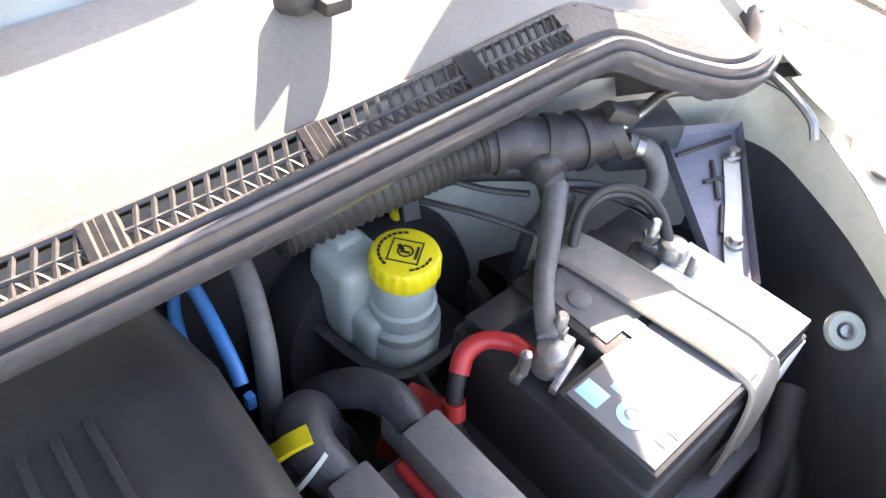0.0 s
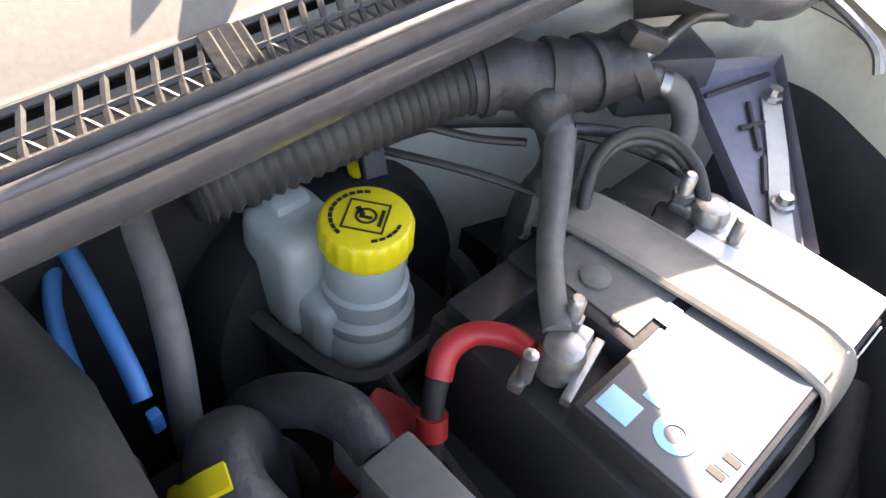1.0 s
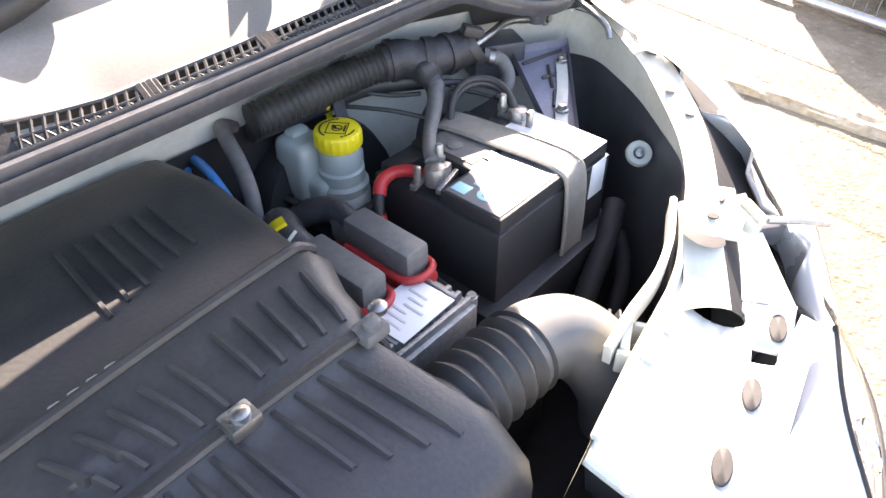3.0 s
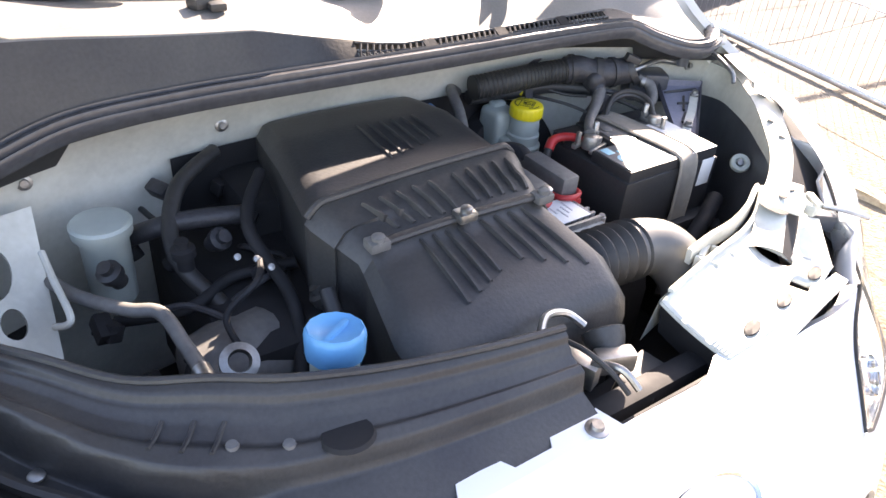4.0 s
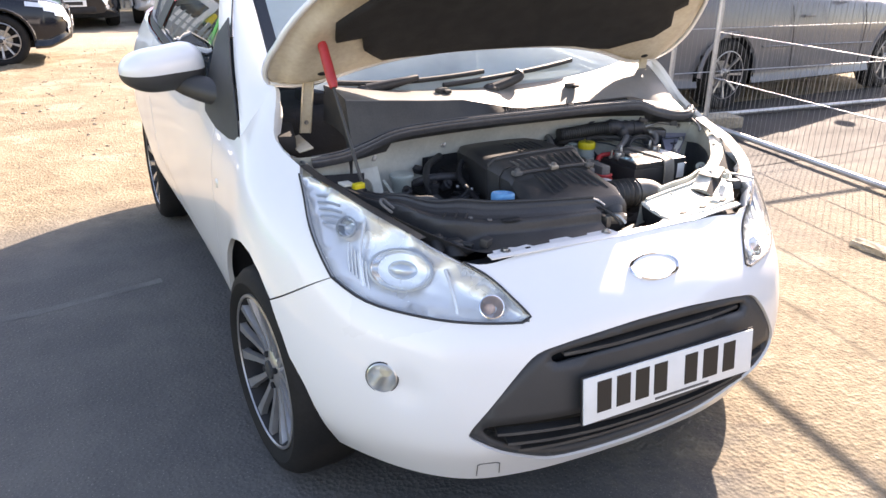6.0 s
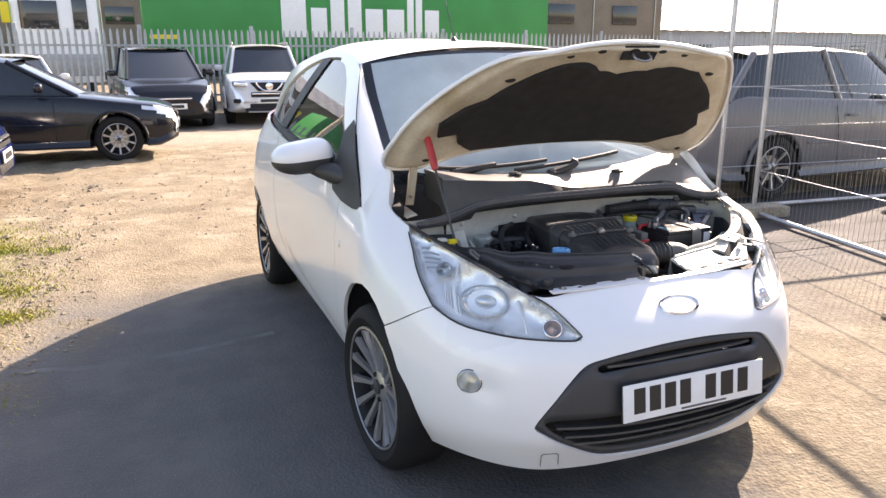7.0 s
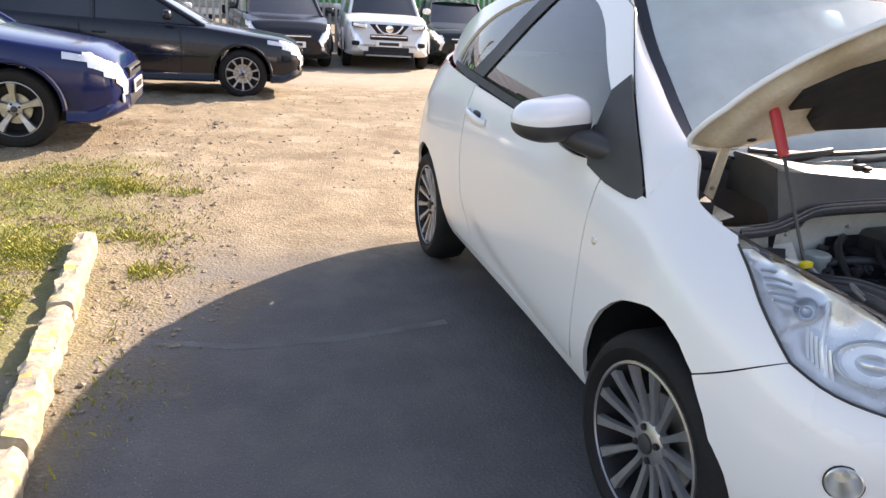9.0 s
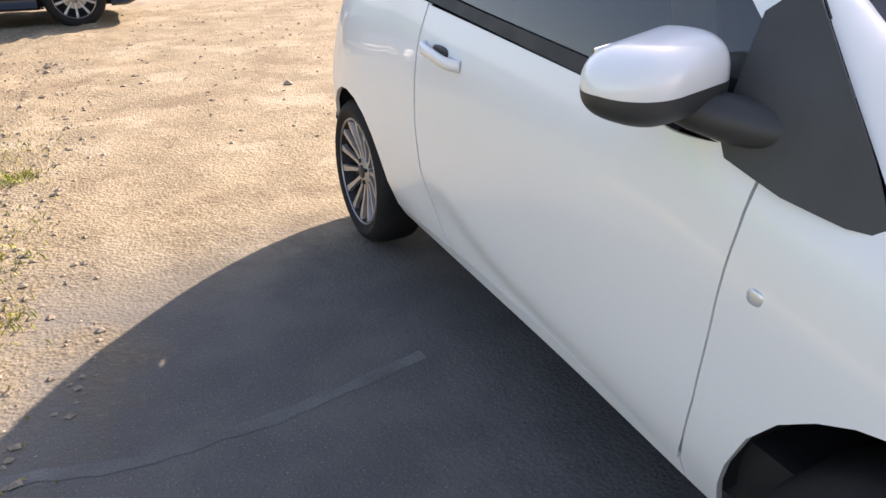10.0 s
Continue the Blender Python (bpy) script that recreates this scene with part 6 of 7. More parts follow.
# door mirrors
for s in (-1, 1):
    mm = pose(s * .884, 1.318, 1.030, 0, s * 5, s * -12)

    def head(a0, a1, grow=0.0):
        """The mirror's shell between two angles round it, from the outer tip to the inner end."""
        vs2, n = [], 26
        rows2 = [0, .004, .012, .025, .045] + list(np.linspace(.07, .25, 7)) + list(np.linspace(.3, .85, 10)) + [.92, .97, 1.0]
        for t in rows2:
            k = max(1e-5, 1 - max(0, (.40 - t) / .40) ** 2.2) ** (1 / 2.0) * (1 - .30 * max(0, (t - .86) / .14) ** 2)
            hz, hy = (.056 + .012 * t) * k + grow, .082 * k + grow
            for i in range(n + 1):
                g = a0 + (a1 - a0) * i / n
                c2, s2 = math.cos(g), math.sin(g)
                f = (abs(c2) ** 2.7 + abs(s2) ** 2.7) ** (-1 / 2.7)
                vs2.append((s * (.112 - .226 * t), hy * f * c2, hz * f * s2 - .004 * t))
        m2 = n + 1
        fs2 = [(j * m2 + i, j * m2 + i + 1, (j + 1) * m2 + i + 1, (j + 1) * m2 + i) for j in range(len(rows2) - 1) for i in range(n)]
        fs2.append(tuple((len(rows2) - 1) * m2 + i for i in range(m2)))
        return vs2, fs2 if s > 0 else [tuple(reversed(f)) for f in fs2]

    mirror = part("door_mirror", moved(head(-.10, math.pi + .10), mm), WHITE, car, "white-capped door mirror on a black foot", smooth="auto")
    part("mirror_foot", moved(head(math.pi + .08, 2 * math.pi - .08, .0008), mm), TRIM, mirror, "black lower shell", smooth="auto")
    part("mirror_arm", tube([(s * .862, 1.312, 1.000), (s * .815, 1.285, .984), (s * .775, 1.245, .972), (s * .735, 1.20, .962), (s * .70, 1.165, .955)], [.028, .042, .047, .046, .040], 18, squash=.8), TRIM, mirror, smooth=True)
    part("mirror_glass", moved(block((-s * .018, .070, .006), (.125, .006, .078), .02), mm), CHROME, mirror, "mirror glass")
    part("door_handle", sweep([(s * .800, 2.345, .905), (s * .822, 2.32, .905), (s * .828, 2.24, .899), (s * .824, 2.155, .890), (s * .802, 2.125, .887)], [(-.006, -.014), (-.008, 0), (-.006, .014), (.006, .014), (.008, 0), (.006, -.014)], n=5, up_ref=(0, 0, 1)), WHITE, car, "white door handle", smooth=True)
    part("handle_cup", moved(ovoid((0, 0, 0), (.006, .05, .022)), pose(s * .798, 2.25, .899)), TRIM, car)
    rp = part("side_repeater", moved(ovoid((0, 0, 0), (.007, .017, .015)), pose(s * .789, 1.122, .722)), LAMPSILVER, car, "small clear side repeater", smooth=True)
    part("repeater_rim", moved(ovoid((0, 0, 0), (.004, .021, .019)), pose(s * .787, 1.122, .722)), GREYRUB, rp)

# wipers, washer jets, aerial
for a0, v0, a1, v1, pa in ((-.74, .045, -.02, .105, (-.62, .02)), (-.25, .05, .52, .115, (.0, .02))):
    blade = [lift(screen_at, .012)(a0 + (a1 - a0) * t, v0 + (v1 - v0) * t) for t in np.linspace(0, 1, 9)]
    w = part("wiper", tube(blade, .0075, 8), RUBBER, car, "black wiper blade and arm")
    arm = [lift(screen_at, .012)(*pa), lift(screen_at, .03)(pa[0] + .15, .05), lift(screen_at, .03)((a0 + a1) / 2, (v0 + v1) / 2)]
    part("wiper_arm", tube(arm, [.017, .012, .008], 10), PLASTIC, w)
    part("wiper_pivot", lathe([(.026, -.012), (.026, .010), (.016, .018), (0, .018)], Matrix.Translation(lift(screen_at, .004)(*pa)), 16), PLASTIC, w)
for a in (-.19, .265):
    p = scuttle(a, .68)
    part("washer_jet", join(block(p + np.array((0, 0, .006)), (.035, .022, .014), .005, pose(0, 0, 0, -8, 0, 20)), block(p + np.array((.012, -.012, .004)), (.02, .02, .01), .003)), PLASTIC, car, "black washer jet")
aer = part("roof_aerial", lathe([(.020, -.006), (.018, .004), (.010, .018), (.006, .026), (0, .027)], pose(-.011, 1.844, 1.470, -18, 0, 0), 16), PLASTIC, car, "black roof aerial")
part("aerial_rod", tube([(-.011, 1.848, 1.488), (-.011, 1.96, 1.68), (-.011, 2.03, 1.80)], .0025, 6, smooth=False), PLASTIC, aer)
part("aerial_rod", tube([(-.011, 1.91, 1.595), (-.011, 2.04, 1.82)], .0018, 6, smooth=False), STEEL, aer)

# cabin
SEATM = material("dark_seat_cloth", (0.03, 0.032, 0.04), 0.9, 0, 0.4, 200, 0.001, 0.2, 10)
part("dashboard", join(block((0, 1.18, .86), (1.30, .36, .16), .05, seg=3), block((-.36, 1.12, .95), (.34, .14, .05), .02)), SEATM, car)
part("cabin_floor", block((0, 2.2, .34), (1.40, 2.2, .05), .01), SEATM, car)
for sx in (-.36, .36):
    part("seat_cushion", block((sx, 1.85, .52), (.48, .50, .20), .06, seg=3), SEATM, car)
    part("seat_back", block((sx, 2.13, .86), (.46, .16, .62), .06, pose(0, 0, 0, -16, 0, 0), seg=3), SEATM, car)
    part("headrest", block((sx, 2.22, 1.24), (.25, .09, .16), .04, pose(0, 0, 0, -12, 0, 0), seg=3), SEATM, car)
part("rear_bench", join(block((0, 2.75, .55), (1.2, .5, .2), .05), block((0, 3.02, .85), (1.2, .14, .5), .05, pose(0, 0, 0, -14, 0, 0))), SEATM, car)
part("steering_wheel", tube([(-.36 + .18 * math.cos(t), 1.42 - .08 * math.sin(t), .92 + .165 * math.sin(t)) for t in np.linspace(0, 2 * math.pi, 21)], .014, 10, n=2), PLASTIC, car)
part("rear_view_mirror", join(block((0, 1.36, 1.33), (.20, .03, .06), .012), tube([(0, 1.36, 1.34), (0, 1.34, 1.41)], .008, 8, smooth=False)), PLASTIC, car)
part("tax_sticker", moved(block((0, 0, 0), (.07, .001, .07), .0005), Matrix.Translation(lift(screen_at, -.008)(.0, .82)) @ pose(0, 0, 0, -44, 0, 0)), PAPER, car)

# ---- ground: worn asphalt that gives way to gravel, soil and grass ----
def ground_material():
    m = bpy.data.materials.new("worn_asphalt_and_gravel")
    m.use_nodes = True
    nt = m.node_tree
    b = nt.nodes["Principled BSDF"]
    b.inputs["Roughness"].default_value = 0.92
    link = nt.links.new
    co = nt.nodes.new("ShaderNodeTexCoord").outputs["Object"]
    sep = nt.nodes.new("ShaderNodeSeparateXYZ")
    link(co, sep.inputs[0])

    def noise_at(scale, detail=6, rough=0.6):
        n = nt.nodes.new("ShaderNodeTexNoise")
        n.inputs["Scale"].default_value, n.inputs["Detail"].default_value, n.inputs["Roughness"].default_value = scale, detail, rough
        link(co, n.inputs["Vector"])
        return n.outputs["Fac"]

    def mathn(op, a, c=None):
        n = nt.nodes.new("ShaderNodeMath")
        n.operation = op
        for i, v in enumerate((a, c)):
            if v is None:
                continue
            if isinstance(v, (int, float)):
                n.inputs[i].default_value = v
            else:
                link(v, n.inputs[i])
        return n.outputs[0]

    def rng_(v, a, c, lo=0.0, hi=1.0):
        n = nt.nodes.new("ShaderNodeMapRange")
        n.interpolation_type = "SMOOTHSTEP"
        link(v, n.inputs["Value"])
        for k, q in (("From Min", a), ("From Max", c), ("To Min", lo), ("To Max", hi)):
            n.inputs[k].default_value = q
        return n.outputs["Result"]

    def mix(f, a, c):
        n = nt.nodes.new("ShaderNodeMix")
        n.data_type = "RGBA"
        if isinstance(f, float):
            n.inputs["Factor"].default_value = f
        else:
            link(f, n.inputs["Factor"])
        for k, q in (("A", a), ("B", c)):
            if isinstance(q, tuple):
                n.inputs[k].default_value = (*q, 1)
            else:
                link(q, n.inputs[k])
        return n.outputs["Result"]

    broad, mid, fine, grit = noise_at(.55), noise_at(3.2), noise_at(26), noise_at(150, 4)
    vor = nt.nodes.new("ShaderNodeTexVoronoi")
    vor.inputs["Scale"].default_value = 70
    link(co, vor.inputs["Vector"])
    # tarmac with pale aggregate
    tar = mix(rng_(mid, .35, .7), (0.080, 0.079, 0.077), (0.112, 0.108, 0.101))
    tar = mix(rng_(grit, .58, .72), tar, (0.24, 0.226, 0.205))
    tar = mix(rng_(grit, .42, .30), tar, (0.045, 0.044, 0.043))
    tar = mix(rng_(broad, .55, .75, 0, .6), tar, (0.18, 0.163, 0.137))
    # gravelly soil
    soil = mix(rng_(mid, .32, .68), (0.160, 0.126, 0.078), (0.235, 0.193, 0.126))
    soil = mix(rng_(fine, .52, .72, 0, .75), soil, (0.320, 0.274, 0.200))
    soil = mix(rng_(fine, .46, .28, 0, .7), soil, (0.092, 0.068, 0.046))
    soil = mix(rng_(broad, .58, .72, 0, .7), soil, (0.150, 0.110, 0.068))
    patch = noise_at(1.25, 7, .68)
    soil = mix(rng_(patch, .52, .64, 0, .75), soil, (0.300, 0.257, 0.188))
    soil = mix(rng_(patch, .46, .36, 0, .8), soil, (0.135, 0.096, 0.058))
    wob = mathn("MULTIPLY", mathn("SUBTRACT", mid, .5), 1.6)
    wob2 = mathn("MULTIPLY", mathn("SUBTRACT", broad, .5), 1.8)
    x, y = mathn("ADD", sep.outputs["X"], wob), mathn("ADD", sep.outputs["Y"], wob2)
    # asphalt edge follows the car's shadow, so shaded ground gets the darker colour
    left = rng_(mathn("ADD", x, mathn("MULTIPLY", mathn("MAXIMUM", mathn("SUBTRACT", 2.5, sep.outputs["Y"]), 0.0), .5)), -1.55, -2.35)
    far = rng_(y, 2.4, 3.7)
    right = mathn("MULTIPLY", rng_(x, -.1, .8), rng_(y, 2.6, .6))
    m_soil = mathn("MAXIMUM", mathn("MAXIMUM", left, far), mathn("MULTIPLY", right, .85))
    lane = mathn("MULTIPLY", rng_(sep.outputs["Y"], 10.6, 12.0), rng_(sep.outputs["Y"], 30, 16))
    soil = mix(mathn("MULTIPLY", lane, .6), soil, (0.34, 0.29, 0.235))
    col = mix(m_soil, tar, soil)
    # moss and short grass by the kerb
    gx = mathn("MULTIPLY", rng_(x, -2.2, -2.7), rng_(y, 6.4, 4.6))
    g = mathn("MULTIPLY", gx, rng_(mid, .36, .56))
    col = mix(mathn("MULTIPLY", g, .85), col, (0.130, 0.142, 0.030))
    link(col, b.inputs["Base Color"])
    h = mathn("ADD", mathn("MULTIPLY", fine, mathn("ADD", mathn("MULTIPLY", m_soil, 1.4), .35)), mathn("MULTIPLY", vor.outputs["Distance"], mathn("ADD", mathn("MULTIPLY", m_soil, .5), .35)))
    bp = nt.nodes.new("ShaderNodeBump")
    bp.inputs["Strength"].default_value = 0.6
    bp.inputs["Distance"].default_value = 0.012
    link(h, bp.inputs["Height"])
    link(bp.outputs["Normal"], b.inputs["Normal"])
    return m


GROUND = ground_material()
xs = np.unique(np.concatenate([[-300, -120, -50, -25, -15], np.linspace(-10, -1.6, 90), np.linspace(-1.5, 5, 14), [8, 15, 30, 60, 120, 300]]))
ys = np.unique(np.concatenate([[-120, -50, -20, -8, -3], np.linspace(0, 12, 110), [14, 17, 20, 30, 60, 150, 400]]))


def soil_height(x, y):
    k = min(1, max(0, (-2.0 - x) / .5) + max(0, (y - 4.6) / 1.5)) * min(1, max(0, (12.5 - y) / 2)) * min(1, max(0, (10 + x) / 2))
    if x > -1.6 or k <= 0:
        return 0.0
    v = Vector((x * 1.3, y * 1.3, 0))
    clod = math.exp(-((x + 2.55) / .75) ** 2 - ((y - 6.0) / .55) ** 2) * .07 * abs(noise.noise(v * 5.0))
    return clod + k * (.045 * noise.noise(v) + .032 * noise.noise(v * 3.1) + .020 * noise.noise(v * 7.3))


gv = [(x, y, soil_height(x, y)) for y in ys for x in xs]
k = len(xs)
gf = [(j * k + i, j * k + i + 1, (j + 1) * k + i + 1, (j + 1) * k + i) for j in range(len(ys) - 1) for i in range(k - 1)]
ground = mesh_ob("ground", gv, gf, GROUND)
tagged(ground, "worn grey asphalt, spread along the car's shadow, running into tan gravel and soil", "ground", kind="structure")

# loose stones
STONE = material("pale_stone", (0.30, 0.25, 0.195), 0.9, 0, 0.5, 80, 0.002, 0.0, 2.0, second=(0.24, 0.20, 0.15))
rng = random.Random(21)
sv, sf = [], []
OCT = [(1, 0, 0), (-1, 0, 0), (0, 1, 0), (0, -1, 0), (0, 0, 1), (0, 0, -1)]
OCF = [(0, 2, 4), (2, 1, 4), (1, 3, 4), (3, 0, 4), (2, 0, 5), (1, 2, 5), (3, 1, 5), (0, 3, 5)]
for i in range(7000):
    if i % 3:
        x, y = rng.uniform(-4.8, -1.7), 1.2 + 6.5 * rng.random() ** 1.3
    else:
        x, y = rng.uniform(-7.0, 2.5), rng.uniform(4.3, 11)
    if x + .5 * max(0, 2.5 - y) > -1.8 and y < 4.4:
        continue
    r = .004 + .013 * rng.random() ** 3 + (.02 if rng.random() < .012 else 0)
    z = soil_height(x, y) + r * .25
    a = rng.uniform(0, 6.3)
    k = len(sv)
    for px, py, pz in OCT:
        j = rng.uniform(.65, 1.3)
        qx, qy = px * math.cos(a) - py * math.sin(a), px * math.sin(a) + py * math.cos(a)
        sv.append((x + qx * r * 1.3 * j, y + qy * r * j, z + pz * r * .6 * j))
    sf += [tuple(q + k for q in f) for f in OCF]
tagged(mesh_ob("loose_stones", sv, sf, STONE, smooth=False), "small pale stones strewn over the soil", "gravel", kind="stuff")

# a faded painted line on the asphalt
FADELINE = material("worn_line_paint", (0.150, 0.148, 0.142), 0.92, 0, 0.5, 150, 0.003, 0.0, 5.0, second=(0.088, 0.087, 0.084))
lr = random.Random(31)
lp = [(x, float(np.interp(x, [-2.2, -1.75, -1.38, -1.0, -.85], [2.155, 2.05, 2.07, 2.15, 2.19]))) for x in np.linspace(-2.1, -.9, 60)]
lv = [(x + lr.uniform(-.006, .006), y + s * (.024 + .014 * noise.noise(Vector((x * 14, s, 0)))), .0012) for x, y in lp for s in (-1, 1)]
tagged(mesh_ob("faded_line", lv, [(2 * i, 2 * i + 2, 2 * i + 3, 2 * i + 1) for i in range(59)], FADELINE), "faded pale line worn into the asphalt", "line", kind="structure")

# grass
GRASS = material("dry_green_grass", (0.20, 0.235, 0.028), 0.8, 0, 0.3, 20, 0, 0.0, 3.0, second=(0.36, 0.33, 0.07))
bv, bf = [], []
TUFTS = [(-3.0, 4.85, .55, 1500), (-2.55, 4.60, .14, 260), (-2.85, 3.25, .28, 1100), (-2.95, 2.4, .35, 1600), (-3.3, 3.9, .5, 700), (-2.25, 2.95, .12, 200), (-2.35, 3.45, .15, 180), (-2.75, 1.7, .3, 900), (-2.5, 3.8, .3, 260), (-2.15, 4.5, .1, 60), (-3.6, 3.0, .5, 900), (-3.4, 1.9, .5, 1000), (-4.2, 4.2, .6, 700)]
for cx, cy, sd, count in TUFTS:
    for _ in range(int(count * 3.4)):
        x, y = rng.gauss(cx, sd * .85), rng.gauss(cy, sd * .6)
        if -2.66 < x and y < 3.4 and x < -2.3 or x > -1.9:
            continue
        h = rng.uniform(.010, .034) * (1.2 if sd < .2 else 1)
        a, ln = rng.uniform(0, 6.3), rng.uniform(.2, 1.1)
        w = rng.uniform(.0016, .0035)
        z = soil_height(x, y) - .004
        k = len(bv)
        ca, sa = math.cos(a), math.sin(a)
        bv += [(x - sa * w, y + ca * w, z), (x + sa * w, y - ca * w, z), (x + ca * h * ln * .35 + sa * w * .6, y + sa * h * ln * .35 - ca * w * .6, z + h * .65), (x + ca * h * ln, y + sa * h * ln, z + h)]
        bf += [(k, k + 1, k + 2), (k, k + 2, k + 3)]
tagged(mesh_ob("grass", bv, bf, GRASS, smooth=False), "short dry yellow-green grass beside the kerb", "grass", kind="stuff")

# kerb on the driver's side
KERB = material("worn_kerb_concrete", (0.29, 0.25, 0.185), 0.95, 0, 0.6, 45, 0.008, 0.0, 11.0, second=(0.37, 0.33, 0.255))
YPAINT = material("worn_yellow_paint", (0.55, 0.42, 0.06), 0.85, 0, 0.5, 40, 0.003, 0.0, 9.0, second=(0.48, 0.42, 0.30))


def kerbstone(p0, p1, w, h, seed, name, mats, label, rounded=True):
    r = random.Random(seed)
    n, m = 60, 11
    vs, fs = [], []
    d = Vector((p1[0] - p0[0], p1[1] - p0[1], 0))
    side = Vector((d.y, -d.x, 0)).normalized()
    for i in range(n):
        t = i / (n - 1)
        k = min(1, (min(t, 1 - t) * (n - 1) + .35) / 1.2) if rounded else 1
        for j in range(m):
            q = math.pi * j / (m - 1)
            sx, hz = -math.cos(q), math.sin(q)
            sx, hz = math.copysign(abs(sx) ** .45, sx), hz ** .45
            jit = noise.noise(Vector((t * d.length * 9, j * .9, seed))) * .016 + noise.noise(Vector((t * d.length * 30, j * 2.3, seed + 3))) * .006
            p = Vector((p0[0], p0[1], 0)) + d * t + side * (sx * w / 2 * (.75 + .25 * k) + jit)
            vs.append((p.x, p.y, hz * h * k - .02 + jit * .8))
    for i in range(n - 1):
        for j in range(m - 1):
            fs.append((i * m + j, (i + 1) * m + j, (i + 1) * m + j + 1, i * m + j + 1))
    fs += [tuple(range(m)), tuple((n - 1) * m + j for j in reversed(range(m)))]
    slots = [1 if (len(mats) > 1 and noise.noise(Vector((f[0] * .03, f[0] % m * .35, seed + .5))) > .36) else 0 for f in fs]
    return tagged(mesh_ob(name, vs, fs, mats, smooth="auto", slots=slots), label, "kerb", "kerb stones", kind="structure")


K0, K1 = Vector((-2.555, 3.36, 0)), Vector((-2.405, 1.30, 0))
kd = (K1 - K0) / 2.0
for i in range(4):
    a, c = K0 + kd * (i * .98), K0 + kd * (i * .98 + .965)
    kerbstone(a, c, .105, .115, 3 + i, "kerb", [KERB, YPAINT], "worn concrete kerb with flecks of yellow paint")
for i in range(4):
    kerbstone((2.30, 1.10 - i * .93), (2.27, .19 - i * .93), .10, .05, 13 + i, "kerb", [KERB], "flat pale concrete edging", rounded=False)

# dark sheet coloured like the shade parked cars throw on this ground
ROADSHADE = material("shade_coloured_ground", (0.036, 0.036, 0.037), 0.9, 0, 0.5, 140, 0.003, 0.25, 2.0)
tagged(mesh_ob("road", [(x, y, .004) for x, y in ((2.6, 2.36), (3.9, 2.31), (4.7, 2.36), (9, 2.6), (9, 4.1), (2.6, 4.1))], [(0, 1, 2, 3, 4, 5)], ROADSHADE), "strip of ground along the mesh fence, coloured dark for the parked cars' shade", "road", kind="structure")

# ---- mesh fence panels beside the car ----
WIRE = material("weathered_wire", (0.26, 0.26, 0.26), 0.55, 0.5, 0.3, 90, 0, 0.3, 8.0)
GALV = material("galvanised_steel", (0.50, 0.51, 0.52), 0.42, 0.8, 0.3, 90, 0.0005, 0.25, 8.0)


def fence_panel(p0, p1, h, label):
    d = Vector((p1[0] - p0[0], p1[1] - p0[1], 0))
    L = d.length
    f = thing("mesh_fence_panel", label, "fence", "mesh fence panels", Matrix.Translation((p0[0], p0[1], 0)) @ pose(0, 0, 0, 0, 0, math.degrees(math.atan2(d.y, d.x))))
    part("bottom_rail", tube([(0, 0, .04), (L, 0, .04)], .021, 10, smooth=False), GALV, f)
    part("top_rail", tube([(0, 0, h), (L, 0, h)], .021, 10, smooth=False), GALV, f)
    for x in (.02, L - .02):
        part("post", tube([(x, 0, 0), (x, 0, h)], .021, 10, smooth=False), GALV, f)
        part("foot", block((x, 0, .05), (.22, .60, .10), .02), KERB, f, "concrete fence foot")
    for z in (.42, .78, 1.14, 1.5):
        part("rail_wire", tube([(0, .004, z), (L, .004, z)], .0042, 6, smooth=False), GALV, f)
    wire = tube([(0, 0, .04), (0, 0, h)], .0014, 5, smooth=False)
    me = None
    for i in range(1, int(L / .05)):
        if me is None:
            o = part("wire", wire, WIRE, f)
            me = o.data
        else:
            o = new("wire", me)
            o.parent = f
        o.location = (i * .05, 0, 0)
    return f


fence_panel((3.40, 3.66), (6.8, 3.36), 2.0, "galvanised mesh fence panel before a grey car")
fence_panel((3.62, 3.42), (2.95, .12), 2.0, "galvanised mesh fence panel along the parking bay")
fence_panel((2.92, .10), (2.75, -3.2), 2.0, "galvanised mesh fence panel along the parking bay")

# ---- parked cars ----
DGLASS = material("dark_car_glass", (0.02, 0.025, 0.028), 0.06, 0, 0.1, 10, 0, 0.1, 3, coat=0.5)
PLATEW = PAPER


def paint(name, color, rough=.14, metal=.0, shine=1.0):
    return material(name, color, rough, metal, .08, 120, 0, .08, 2.0, coat=.25 * shine, spec=.35 * shine)


